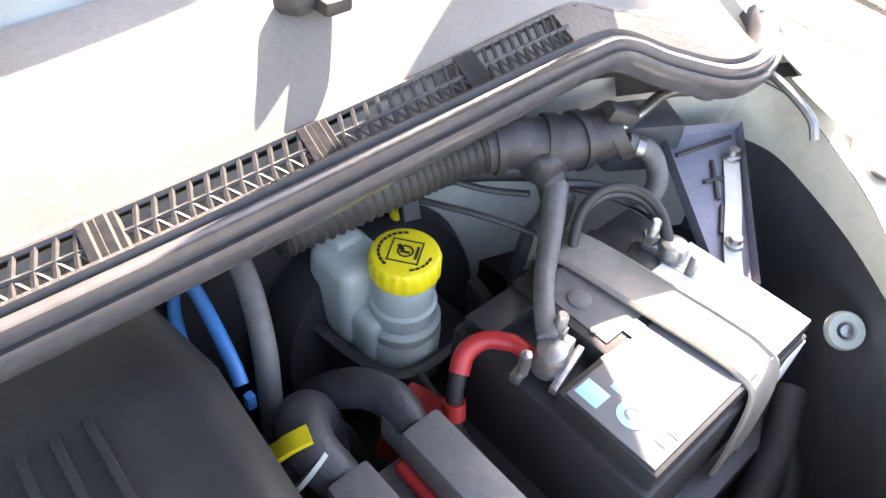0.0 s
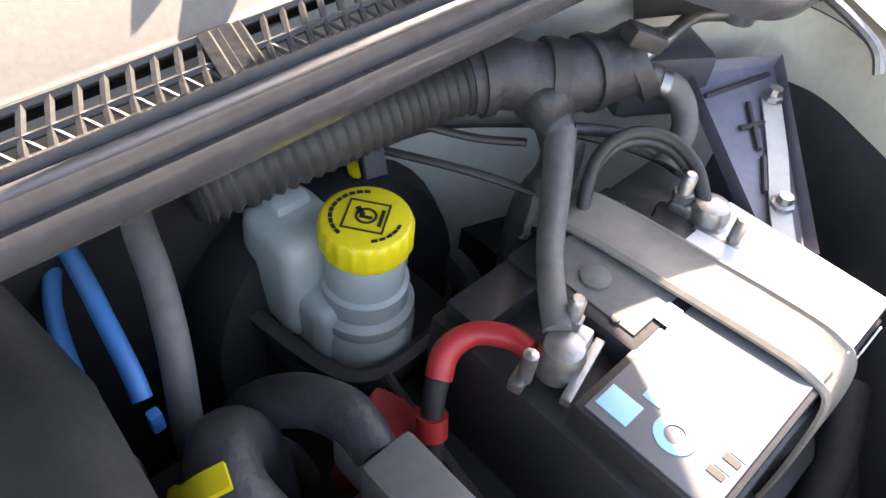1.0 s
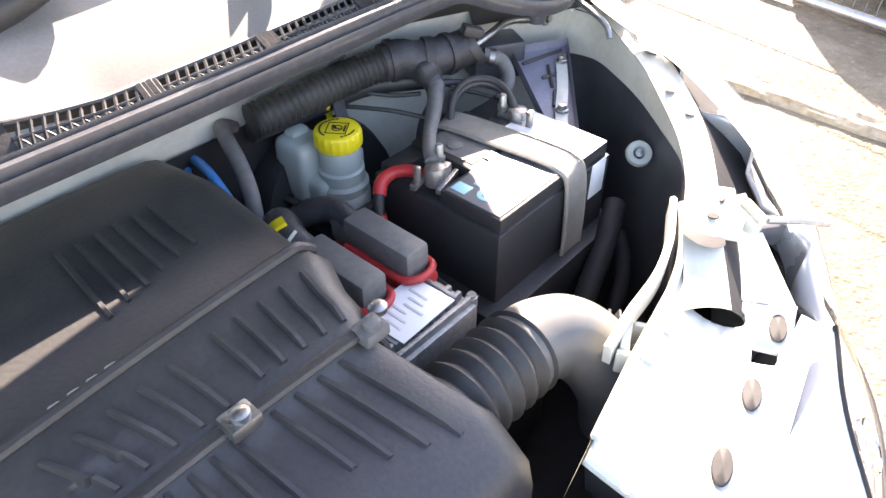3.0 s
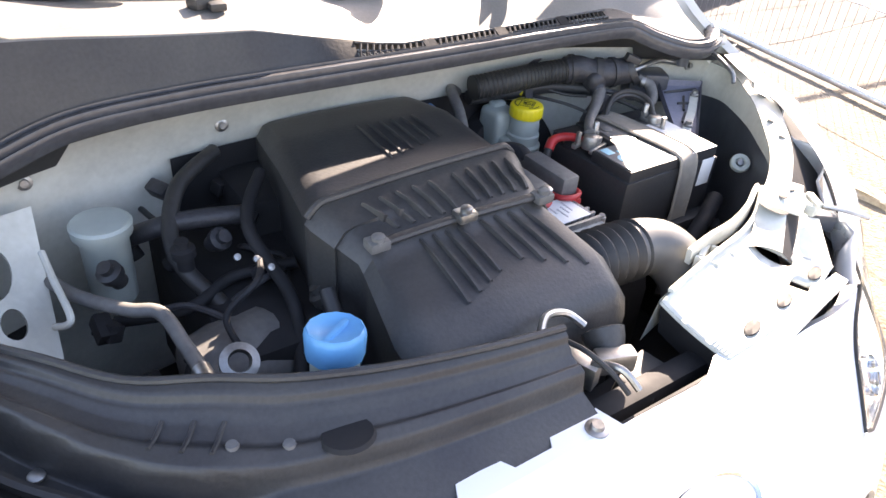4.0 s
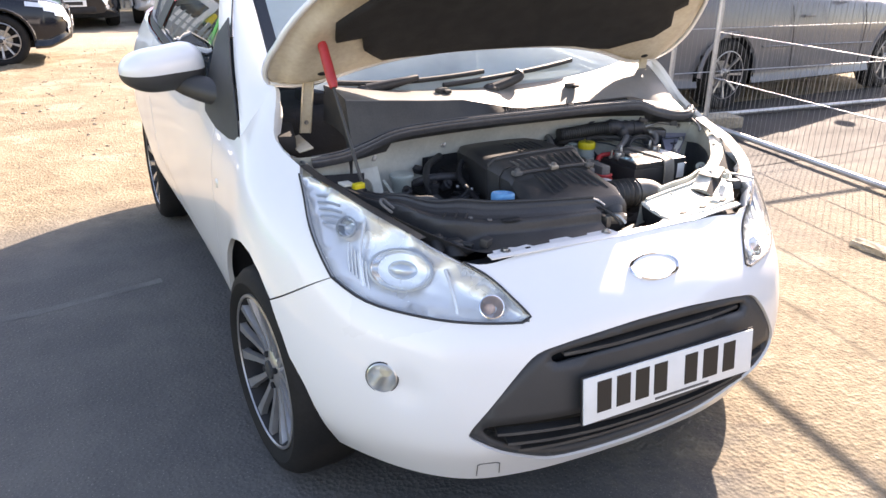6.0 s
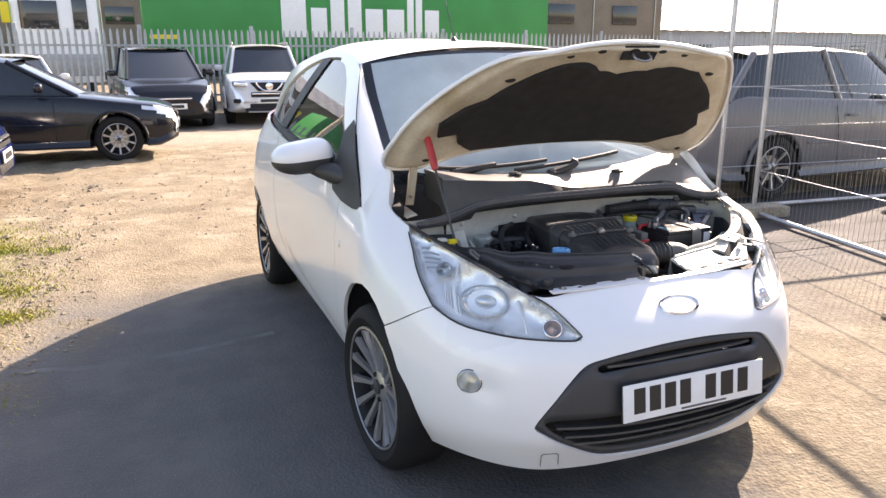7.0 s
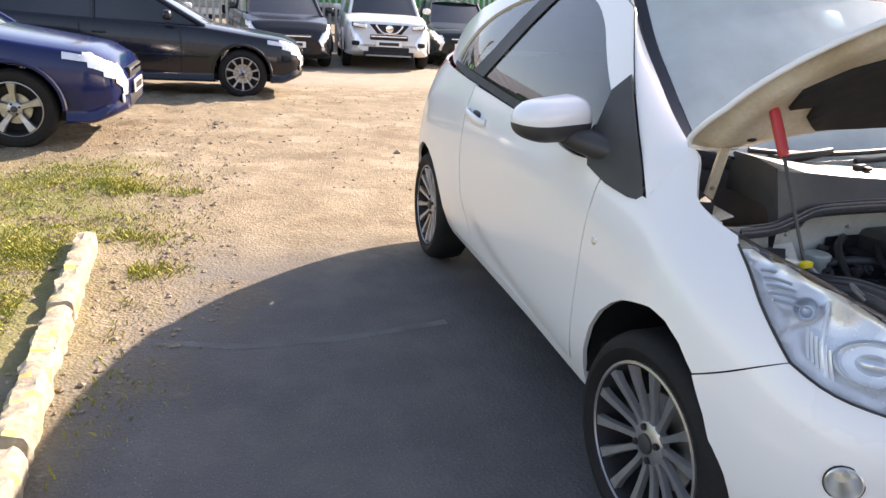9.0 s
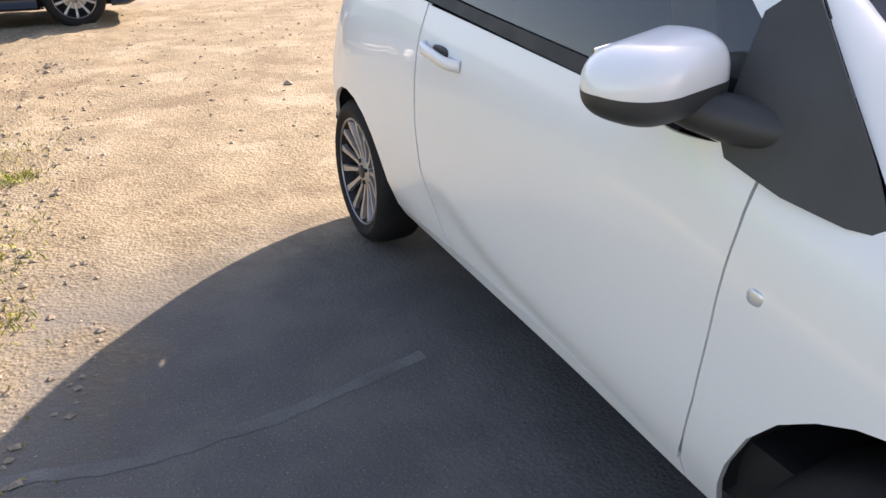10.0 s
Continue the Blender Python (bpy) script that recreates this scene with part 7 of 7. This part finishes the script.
def parked_car(name, label, at, color, L=4.3, W=1.76, H=1.48, hood=.92, wb=2.6, fo=.85, cabin=(1.25, 3.75), screen=.75, rear=.55, wheel_r=.315, alloy=ALLOY, spokes=10, lights=LAMPSILVER, group="parked cars", suv=0.0, shine=1.0):
    """A closed car, nose towards -y at y = 0, wheels on the ground."""
    c = thing(name, label, "car", group, at)
    p = paint(name + "_paint", color, shine=shine)
    hw = W / 2
    sill = .20 + suv
    zk = [(0, .55), (.06, .70), (.25, hood - .13), (cabin[0], hood), (cabin[0] + 1.2, hood + .05), (L - .5, hood + .10), (L - .12, hood + .04), (L, .70)]
    wk = [(0, .62), (.10, .80), (.30, .91), (.8, .985), (L * .5, 1.0), (L - .6, .97), (L - .15, .86), (L, .70)]

    def prof(pts, y):
        return float(np.interp(y, [q[0] for q in pts], [q[1] for q in pts]))

    ysamp = np.concatenate([[0, .03, .07], np.linspace(.12, L - .12, 110), [L - .07, L - .03, L]])
    sec = []
    for y in ysamp:
        w, zt = hw * prof(wk, y), prof(zk, y)
        low = sill + .10 * max(0, 1 - y / .25) + .10 * max(0, 1 - (L - y) / .25)
        mid = low + (zt - low) * .55
        half_ = [(0, zt + .035), (w * .55, zt + .025), (w * .86, zt - .005), (w * .955, zt - .06), (w, mid), (w * .985, low + .12), (w * .93, low), (0, low)]
        ring_ = half_ + [(-x, z) for x, z in reversed(half_[1:-1])]
        sec.append([(x, y, z) for x, z in spline(np.array([(x, z) for x, z in ring_]), 5, True)])
    m = len(sec[0])
    vs = [q for s_ in sec for q in s_]
    fs = []
    for i in range(len(sec) - 1):
        for j in range(m):
            a_, b_ = i * m + j, i * m + (j + 1) % m
            cc = np.mean([vs[a_], vs[b_], vs[a_ + m], vs[b_ + m]], axis=0)
            cut = any((cc[1] - wy) ** 2 + (cc[2] - wheel_r) ** 2 < (wheel_r * 1.16) ** 2 and abs(cc[0]) > hw * .5 for wy in (fo, fo + wb))
            if not cut:
                fs.append((a_, b_, b_ + m, a_ + m))
    fs += [tuple(range(m)), tuple((len(sec) - 1) * m + j for j in reversed(range(m)))]
    part("body", (vs, fs), p, c)
    for wy in (fo, fo + wb):
        for s_ in (-1, 1):
            ang = np.linspace(0, math.pi, 16)
            av = [(s_ * (hw - .02 - q), wy + wheel_r * 1.17 * math.cos(t), wheel_r + wheel_r * 1.17 * math.sin(t)) for t in ang for q in (0, .30)]
            part("arch_lip", tube([(s_ * (hw * (.985 if abs(wy - L / 2) < L * .36 else .965)), wy + wheel_r * 1.19 * math.cos(t), wheel_r + wheel_r * 1.19 * math.sin(t)) for t in ang], .020, 6, n=1), p, c)
            part("arch_liner", (av, [(2 * i, 2 * i + 1, 2 * i + 3, 2 * i + 2) for i in range(15)]), DARK, c)
    part("floor_pan", block((0, L / 2, sill + .06), (W * .8, L * .9, .1), .02), DARK, c)
    # glasshouse
    y0, y1 = cabin
    zb0, zb1, zr = prof(zk, y0) - .01, prof(zk, y1) - .02, H

    def house(a, v, k=1.0):
        yb, yt = (y0, y0 + screen), (y1, y1 - rear)
        yf, yr = y0 + screen * v, y1 - rear * v
        y = yf + (yr - yf) * a
        w = hw * (.90 - .17 * v) * (1 - .10 * abs(2 * a - 1) ** 3)
        z = (zb0 + (zb1 - zb0) * a) * (1 - v) + (zr - .05 * (2 * a - 1) ** 2) * v
        return y, w * k, z

    A = np.linspace(0, 1, 15)
    V = [0, .5, .92]
    for s_ in (-1, 1):
        gl = [(s_ * house(a, v)[1], house(a, v)[0], house(a, v)[2]) for v in V for a in A]
        gfs = [(j * 15 + i, j * 15 + i + 1, (j + 1) * 15 + i + 1, (j + 1) * 15 + i) for j in range(2) for i in range(14)]
        part("side_glass", (gl, gfs if s_ > 0 else [tuple(reversed(q)) for q in gfs]), DGLASS, c, "dark side windows")
        for a0 in (.0, .48, 1.0):
            pil = [(s_ * house(a0, v, 1.004)[1], house(a0, v)[0], house(a0, v)[2]) for v in (0, .5, .95)]
            part("pillar", tube(pil, .035 if a0 != .48 else .03, 8), p, c)
        part("belt_strip", tube([(s_ * house(a, .02, 1.005)[1], house(a, .02)[0], house(a, .02)[2]) for a in (0, .25, .5, .75, 1)], .012, 6), DARK, c)
        part("mirror", ovoid((s_ * (hw + .07), y0 + .42, hood + .12), (.09, .06, .065)), p, c)
        part("handle", block((s_ * (hw + .005), y0 + 1.25, hood - .12), (.02, .16, .025), .008), p, c)
        keep = []
        for f in fs[:-2]:
            cx, cy, cz = np.mean([vs[q] for q in f], axis=0)
            top_ = prof(zk, cy)
            if s_ * cx > hw * (.50 - .15 * suv) and cy < .46 and top_ - .165 + .20 * cy < cz < top_ - .018 - .02 * (cy > .3) and cy > .0:
                keep.append(f)
        ids = sorted({q for f in keep for q in f})
        back = {q: i for i, q in enumerate(ids)}
        hl = [(vs[q][0] * 1.008 + s_ * .004, vs[q][1] - .008, vs[q][2] + .004) for q in ids]
        if keep:
            part("headlight", (hl, [tuple(back[q] for q in f) for f in keep]), lights, c, "clear headlight")
        part("door_gap", tube([(s_ * (hw + .002), y0 + .30, sill + .12), (s_ * (hw + .004), y0 + .28, hood - .25), (s_ * (hw * .965), y0 + .30, hood - .03)], .004, 5), DARK, c)
        part("door_gap", tube([(s_ * (hw + .002), y0 + 1.42, sill + .12), (s_ * (hw + .004), y0 + 1.46, hood - .25), (s_ * (hw * .965), y0 + 1.48, hood - .02)], .004, 5), DARK, c)
        part("side_strip", tube([(s_ * (hw + .004), fo + wheel_r * 1.3, .52), (s_ * (hw + .006), L * .5, .54), (s_ * (hw + .002), fo + wb - wheel_r * 1.3, .56)], .010, 6), p, c)
        part("fog", lathe([(.045, 0), (.04, .012), (0, .014)], pose(s_ * hw * .66, .03, .40 + suv, 90, 0, 0), 16), lights, c)
    for nm, a0, sg in (("windscreen", 0.0, 1), ("rear_window", 1.0, -1)):
        gl = []
        for v in (.0, .5, .95):
            y, w, z = house(a0, v)
            for q in np.linspace(-1, 1, 9):
                gl.append((q * w * .97, y - sg * .10 * (1 - q * q) * (1 - .5 * v), z + .02 * (1 - q * q)))
        part(nm, (gl, [(j * 9 + i, j * 9 + i + 1, (j + 1) * 9 + i + 1, (j + 1) * 9 + i) for j in range(2) for i in range(8)]), DGLASS, c)
    rf = []
    for a in np.linspace(-.02, 1.02, 15):
        y, w, z = house(min(1, max(0, a)), .95)
        y += (a - min(1, max(0, a))) * 2
        for q in np.linspace(-1, 1, 11):
            rf.append((q * w * 1.01, y - (.08 * (1 - q * q) if a < .5 else -.08 * (1 - q * q)) * abs(2 * a - 1) ** 4, z - .015 + .055 * (1 - abs(q) ** 3)))
    part("roof", (rf, [(j * 11 + i, j * 11 + i + 1, (j + 1) * 11 + i + 1, (j + 1) * 11 + i) for j in range(14) for i in range(10)]), p, c)
    # nose
    if suv:
        hexv = [(x, y, z) for y in (-.010, -.030) for x, z in ((-.40, .90), (.40, .90), (.24, .72), (-.24, .72))]
        part("grille_panel", (hexv, [(4, 5, 6, 7), (0, 4, 7, 3), (1, 2, 6, 5), (0, 1, 5, 4), (3, 7, 6, 2)]), DARK, c, smooth=False)
        part("grille_vee", tube([(-.27, -.036, .89), (-.20, -.042, .80), (-.10, -.046, .735), (.10, -.046, .735), (.20, -.042, .80), (.27, -.036, .89)], .022, 8), CHROME, c)
        part("grille_badge", lathe([(.075, 0), (.075, .012), (.055, .018), (0, .018)], pose(0, -.034, .82, 90, 0, 0), 24), CHROME, c)
        for s_ in (-1, 1):
            part("headlight_back", block((s_ * .60, .085, .865), (.30, .10, .10), .03, pose(0, 0, 0, 0, s_ * -6, s_ * 24)), DGLASS, c)
            part("headlight_core", block((s_ * .58, .045, .865), (.28, .06, .07), .02, pose(0, 0, 0, 0, s_ * -6, s_ * 24)), lights, c)
            part("fog_pocket", block((s_ * .66, .05, .52), (.16, .09, .09), .03, pose(0, 0, 0, 0, 0, s_ * 20)), DARK, c)
        part("bumper_guard", block((0, -.002, .33), (W * .56, .08, .10), .03), DARK, c)
        part("guard_bar", block((0, -.05, .30), (W * .50, .03, .03), .01), SILVER, c)
        for s_ in (-1, 1):
            part("roof_rail", tube([(s_ * .62, cabin[0] + .95, H - .02), (s_ * .62, cabin[0] + 1.1, H + .04), (s_ * .60, cabin[1] - .6, H + .04), (s_ * .60, cabin[1] - .45, H - .02)], .016, 8), SILVER, c)
    part("grille", block((0, .012, .60 + suv * .6), (W * .42, .05, .10), .02), DARK, c)
    part("grille_bar", block((0, -.012, .62 + suv * .6), (W * .40, .02, .025), .008), CHROME, c)
    part("lower_grille", block((0, .02, .36 + suv * .7), (W * .46, .06, .11), .03), DARK, c)
    part("plate", block((0, -.025, .47 + suv * .7), (.52, .012, .11), .004), PLATEW, c)
    part("plate_bar", block((0, -.0325, .47 + suv * .7), (.40, .004, .06), 0), INK, c)
    for wy in (fo, fo + wb):
        for s_ in (-1, 1):
            wheel(s_ * (hw - .015), wy, s_, c, r=wheel_r, rim=wheel_r * .68, width=.2, spokes=spokes, alloy=alloy)
    return c


def nose_to(x, y, deg):
    """Nose centre at (x, y); deg 0 faces the camera's side, 90 faces +x."""
    return pose(x, y, 0, 0, 0, deg)


parked_car("dark_coupe", "dark grey coupe parked on gravel", nose_to(-.93, 10.32, 88), (.010, .012, .018), L=4.37, W=1.75, H=1.42, hood=.90, wb=2.66, fo=.78, cabin=(1.25, 4.0), screen=.85, rear=.95, wheel_r=.315, spokes=10)
parked_car("blue_hatchback", "dark blue hatchback with five-spoke wheel trims", nose_to(-2.72, 6.85, 90), (.006, .013, .075), L=4.25, W=1.75, H=1.46, hood=.93, wb=2.61, fo=.83, cabin=(1.15, 3.95), wheel_r=.325, spokes=5)
parked_car("black_people_carrier", "black people carrier parked nose-out by the fence", nose_to(-.82, 13.9, 5), (.014, .015, .018), L=4.4, W=1.80, H=1.64, hood=.98, wb=2.7, fo=.88, cabin=(.85, 4.1), screen=.95, wheel_r=.32)
parked_car("white_off_roader", "white off-roader with a black grille", nose_to(1.12, 14.25, -5), (.72, .72, .71), L=4.64, W=1.82, H=1.70, hood=1.06, wb=2.7, fo=.92, cabin=(1.2, 4.3), screen=.7, wheel_r=.35, suv=.08)
parked_car("dark_small_car", "dark green small car beside the fence", nose_to(3.15, 15.6, -6), (.016, .022, .020), L=4.1, W=1.72, H=1.46, hood=.92, wb=2.55, fo=.82)
parked_car("white_small_car", "white small car half hidden behind a coupe", nose_to(-3.25, 13.4, 14), (.66, .66, .65), L=4.0, W=1.70, H=1.47, hood=.92, wb=2.5, fo=.8)
parked_car("grey_hatchback", "grey hatchback behind the mesh fence", nose_to(7.75, 4.95, 93), (.16, .16, .165), L=4.25, W=1.78, H=1.50, hood=.94, wb=2.6, fo=.85, cabin=(1.15, 4.02), rear=.45, wheel_r=.32, spokes=8)
parked_car("dark_estate_car", "dark brown estate car behind the mesh fence", nose_to(4.16, 1.46, 180), (.020, .017, .016), L=4.5, W=1.78, H=1.47, hood=.95, wb=2.65, fo=.88, cabin=(1.2, 4.3), rear=.4, shine=.3)
parked_car("red_hatchback", "dull red hatchback far off behind the railings", nose_to(21.5, 24.0, 80), (.12, .03, .03), L=4.2, W=1.75, H=1.46)

# ---- palisade railings ----
PALE = material("grey_galvanised_pale", (0.40, 0.43, 0.44), 0.55, 0.4, 0.3, 60, 0.0006, 0.25, 5.0)
pal = thing("palisade_fence", "tall galvanised palisade railings with pointed pales", "fence", at=pose(0, 18.9, 0))
w = .034
pv = [(x, y, z) for z in (0.05, 1.98) for x, y in ((-w, .012), (-w * .35, 0), (w * .35, 0), (w, .012))] + [(-w * .35, 0, 2.10), (w * .35, 0, 2.10)]
pf = [(0, 1, 5, 4), (1, 2, 6, 5), (2, 3, 7, 6), (4, 5, 8), (5, 6, 9, 8), (6, 7, 9)]
pale0 = part("pale", (pv, pf), PALE, pal, smooth=False)
for i in range(230):
    if i == 0:
        o = pale0
    else:
        o = new("pale", pale0.data)
        o.parent = pal
    o.location = (-9.5 + i * .158, 0, 0)
for z in (.45, 1.70):
    part("rail", block((8.6, .03, z), (37, .03, .05), .004), PALE, pal)
for i in range(14):
    part("post", block((-9.5 + i * 2.75, .07, 1.1), (.09, .06, 2.2), .005), PALE, pal)

# ---- green trailer, lorry and sheds beyond the railings ----
GREEN = material("green_trailer_side", (0.006, 0.24, 0.045), 0.4, 0, 0.15, 20, 0, 0.15, 1.0)
trailer = thing("lorry_trailer", "long green box trailer with white shapes on its side", "trailer")
part("box", block((5.7, 23.6, 2.55), (13.6, 2.5, 2.9), .04), GREEN, trailer)
part("underframe", block((5.7, 23.6, .95), (13.0, 2.2, .25), .03), DARK, trailer)
part("lower_rail", block((5.7, 22.33, 1.14), (13.6, .05, .14), .01), STEEL, trailer)
# plain white shapes where the side is lettered
xq = 2.85
for wd, ht in ((.95, 1.35), (.62, .90), (.55, 1.25), (.55, 1.25), (.72, .90), (.72, .90), (.28, 1.35), (.28, 1.35), (.62, .90)):
    part("white_shape", block((xq + wd / 2, 22.335, 2.02 + ht / 2), (wd * .82, .012, ht), .004), PAPER, trailer)
    xq += wd + .02
part("yellow_patch", block((-.55, 22.335, 2.0), (.8, .012, .12), .002), YELLOW, trailer)
for i in range(3):
    part("wheel", lathe([(.28, .0), (.30, .03), (.48, .03), (.5, 0), (.5, -.25), (.28, -.25)], pose(9.2 + i * 1.25, 22.5, .5, 90, 0, 0), 28), TYRE, trailer)
lorry = thing("lorry_cab", "white lorry cab with dark windows and a yellow mirror", "lorry")
part("cab", block((-3.35, 23.3, 2.0), (2.2, 2.4, 2.6), .12), WHITE, lorry)
part("cab_roof_fairing", block((-3.1, 23.3, 3.35), (1.7, 2.2, .7), .2, top_shift=(.25, 0), taper=.85), WHITE, lorry)
part("side_window", block((-3.75, 22.08, 2.55), (.95, .03, .75), .03), DGLASS, lorry)
part("rear_side_window", block((-2.72, 22.08, 2.6), (.38, .03, .85), .03), DGLASS, lorry)
part("yellow_mirror", block((-4.55, 22.1, 2.6), (.22, .18, .55), .05), YELLOW, lorry)
part("step_panel", block((-3.3, 22.07, 1.2), (2.0, .05, .6), .03), SILVER, lorry)
for wx in (-4.1, -2.3):
    part("wheel", lathe([(.28, .0), (.30, .03), (.48, .03), (.5, 0), (.5, -.25), (.28, -.25)], pose(wx, 22.2, .5, 90, 0, 0), 28), TYRE, lorry)
t2 = thing("lorry_trailer", "green box trailer at the end of the yard", "trailer")
part("box", block((-10.8, 25.5, 2.4), (10.0, 2.5, 2.6), .04), GREEN, t2)
part("underframe", block((-10.8, 25.5, .9), (9.6, 2.2, .3), .03), DARK, t2)
for wx in (-14.5, -13.2, -7.2):
    part("wheel", lathe([(.28, .0), (.30, .03), (.48, .03), (.5, 0), (.5, -.25), (.28, -.25)], pose(wx, 24.4, .5, 90, 0, 0), 28), TYRE, t2)
post = thing("lamp_post", "cream painted steel post", "post")
part("pole", tube([(-5.1, 19.6, 0), (-5.1, 19.6, 5)], .09, 12, smooth=False), INNER, post)

CLAD = material("grey_cladding", (0.42, 0.43, 0.44), 0.6, 0.2, 0.2, 10, 0.001, 0.2, 0.6)
SLATE = material("grey_sheet_roof", (0.15, 0.15, 0.155), 0.6, 0, 0.25, 6, 0.001, 0.25, 0.5)
BROWN = material("brown_cladding", (0.20, 0.165, 0.125), 0.7, 0, 0.25, 8, 0.001, 0.2, 0.8)


def shed(name, label, x0, x1, y0, y1, eaves, ridge, wall, roofm, along="x"):
    s_ = thing(name, label, "building")
    part("wall", block(((x0 + x1) / 2, (y0 + y1) / 2, eaves / 2), (x1 - x0, y1 - y0, eaves), .05), wall, s_)
    ym = (y0 + y1) / 2
    n = int((x1 - x0) / .5)
    vs, fs = [], []
    for i in range(n + 1):
        x = x0 - .2 + (x1 - x0 + .4) * i / n
        h = .04 * (i % 2)
        vs += [(x, y0 - .3, eaves + h), (x, ym, ridge + h), (x, y1 + .3, eaves + h)]
    for i in range(n):
        for j in (0, 1):
            fs.append((3 * i + j, 3 * i + 3 + j, 3 * i + 4 + j, 3 * i + 1 + j))
    part("roof", (vs, fs), roofm, s_, smooth=False)
    for i in range(int((x1 - x0) / 4)):
        wx = x0 + 2 + i * 4
        part("window", block((wx, y0 - .03, eaves * .55), (1.6, .08, 1.0), .02), DGLASS, s_)
        part("panel_joint", block((wx + 2, y0 - .02, eaves / 2), (.06, .06, eaves - .1), .01), STEEL, s_)
    for i in range(4):
        rx = x0 + (x1 - x0) * (i + .5) / 4
        part("roof_light", block((rx, (y0 * .7 + ym * .3), eaves + (ridge - eaves) * .3 + .12), (1.0, 2.2, .06), .01, pose(0, 0, 0, math.degrees(math.atan2(ridge - eaves, ym - y0)), 0, 0)), PAPER, s_)
    return s_


shed("brown_shed", "brown clad warehouse behind the trailers", 13.5, 26, 33, 45, 6.5, 8, BROWN, CLAD)
shed("grey_shed", "low grey industrial shed with a corrugated roof", 27, 75, 42, 62, 3.2, 8.5, CLAD, SLATE)
shed("long_warehouse", "long brown warehouse closing the yard", -60, 13, 48, 62, 7, 9.5, BROWN, CLAD)
shed("green_unit", "low green trade unit with a yellow fascia across the yard", -32, -24, 10, 30, 3.2, 4.2, GREEN, CLAD)
shed("rear_unit", "grey trade unit behind the yard entrance", -16, 18, -30, -18, 5, 6.5, CLAD, CLAD)
bins = part("fascia", block((-23.95, 20, 2.9), (.12, 20, .35), .02), YELLOW, bpy.data.objects["green_unit"])
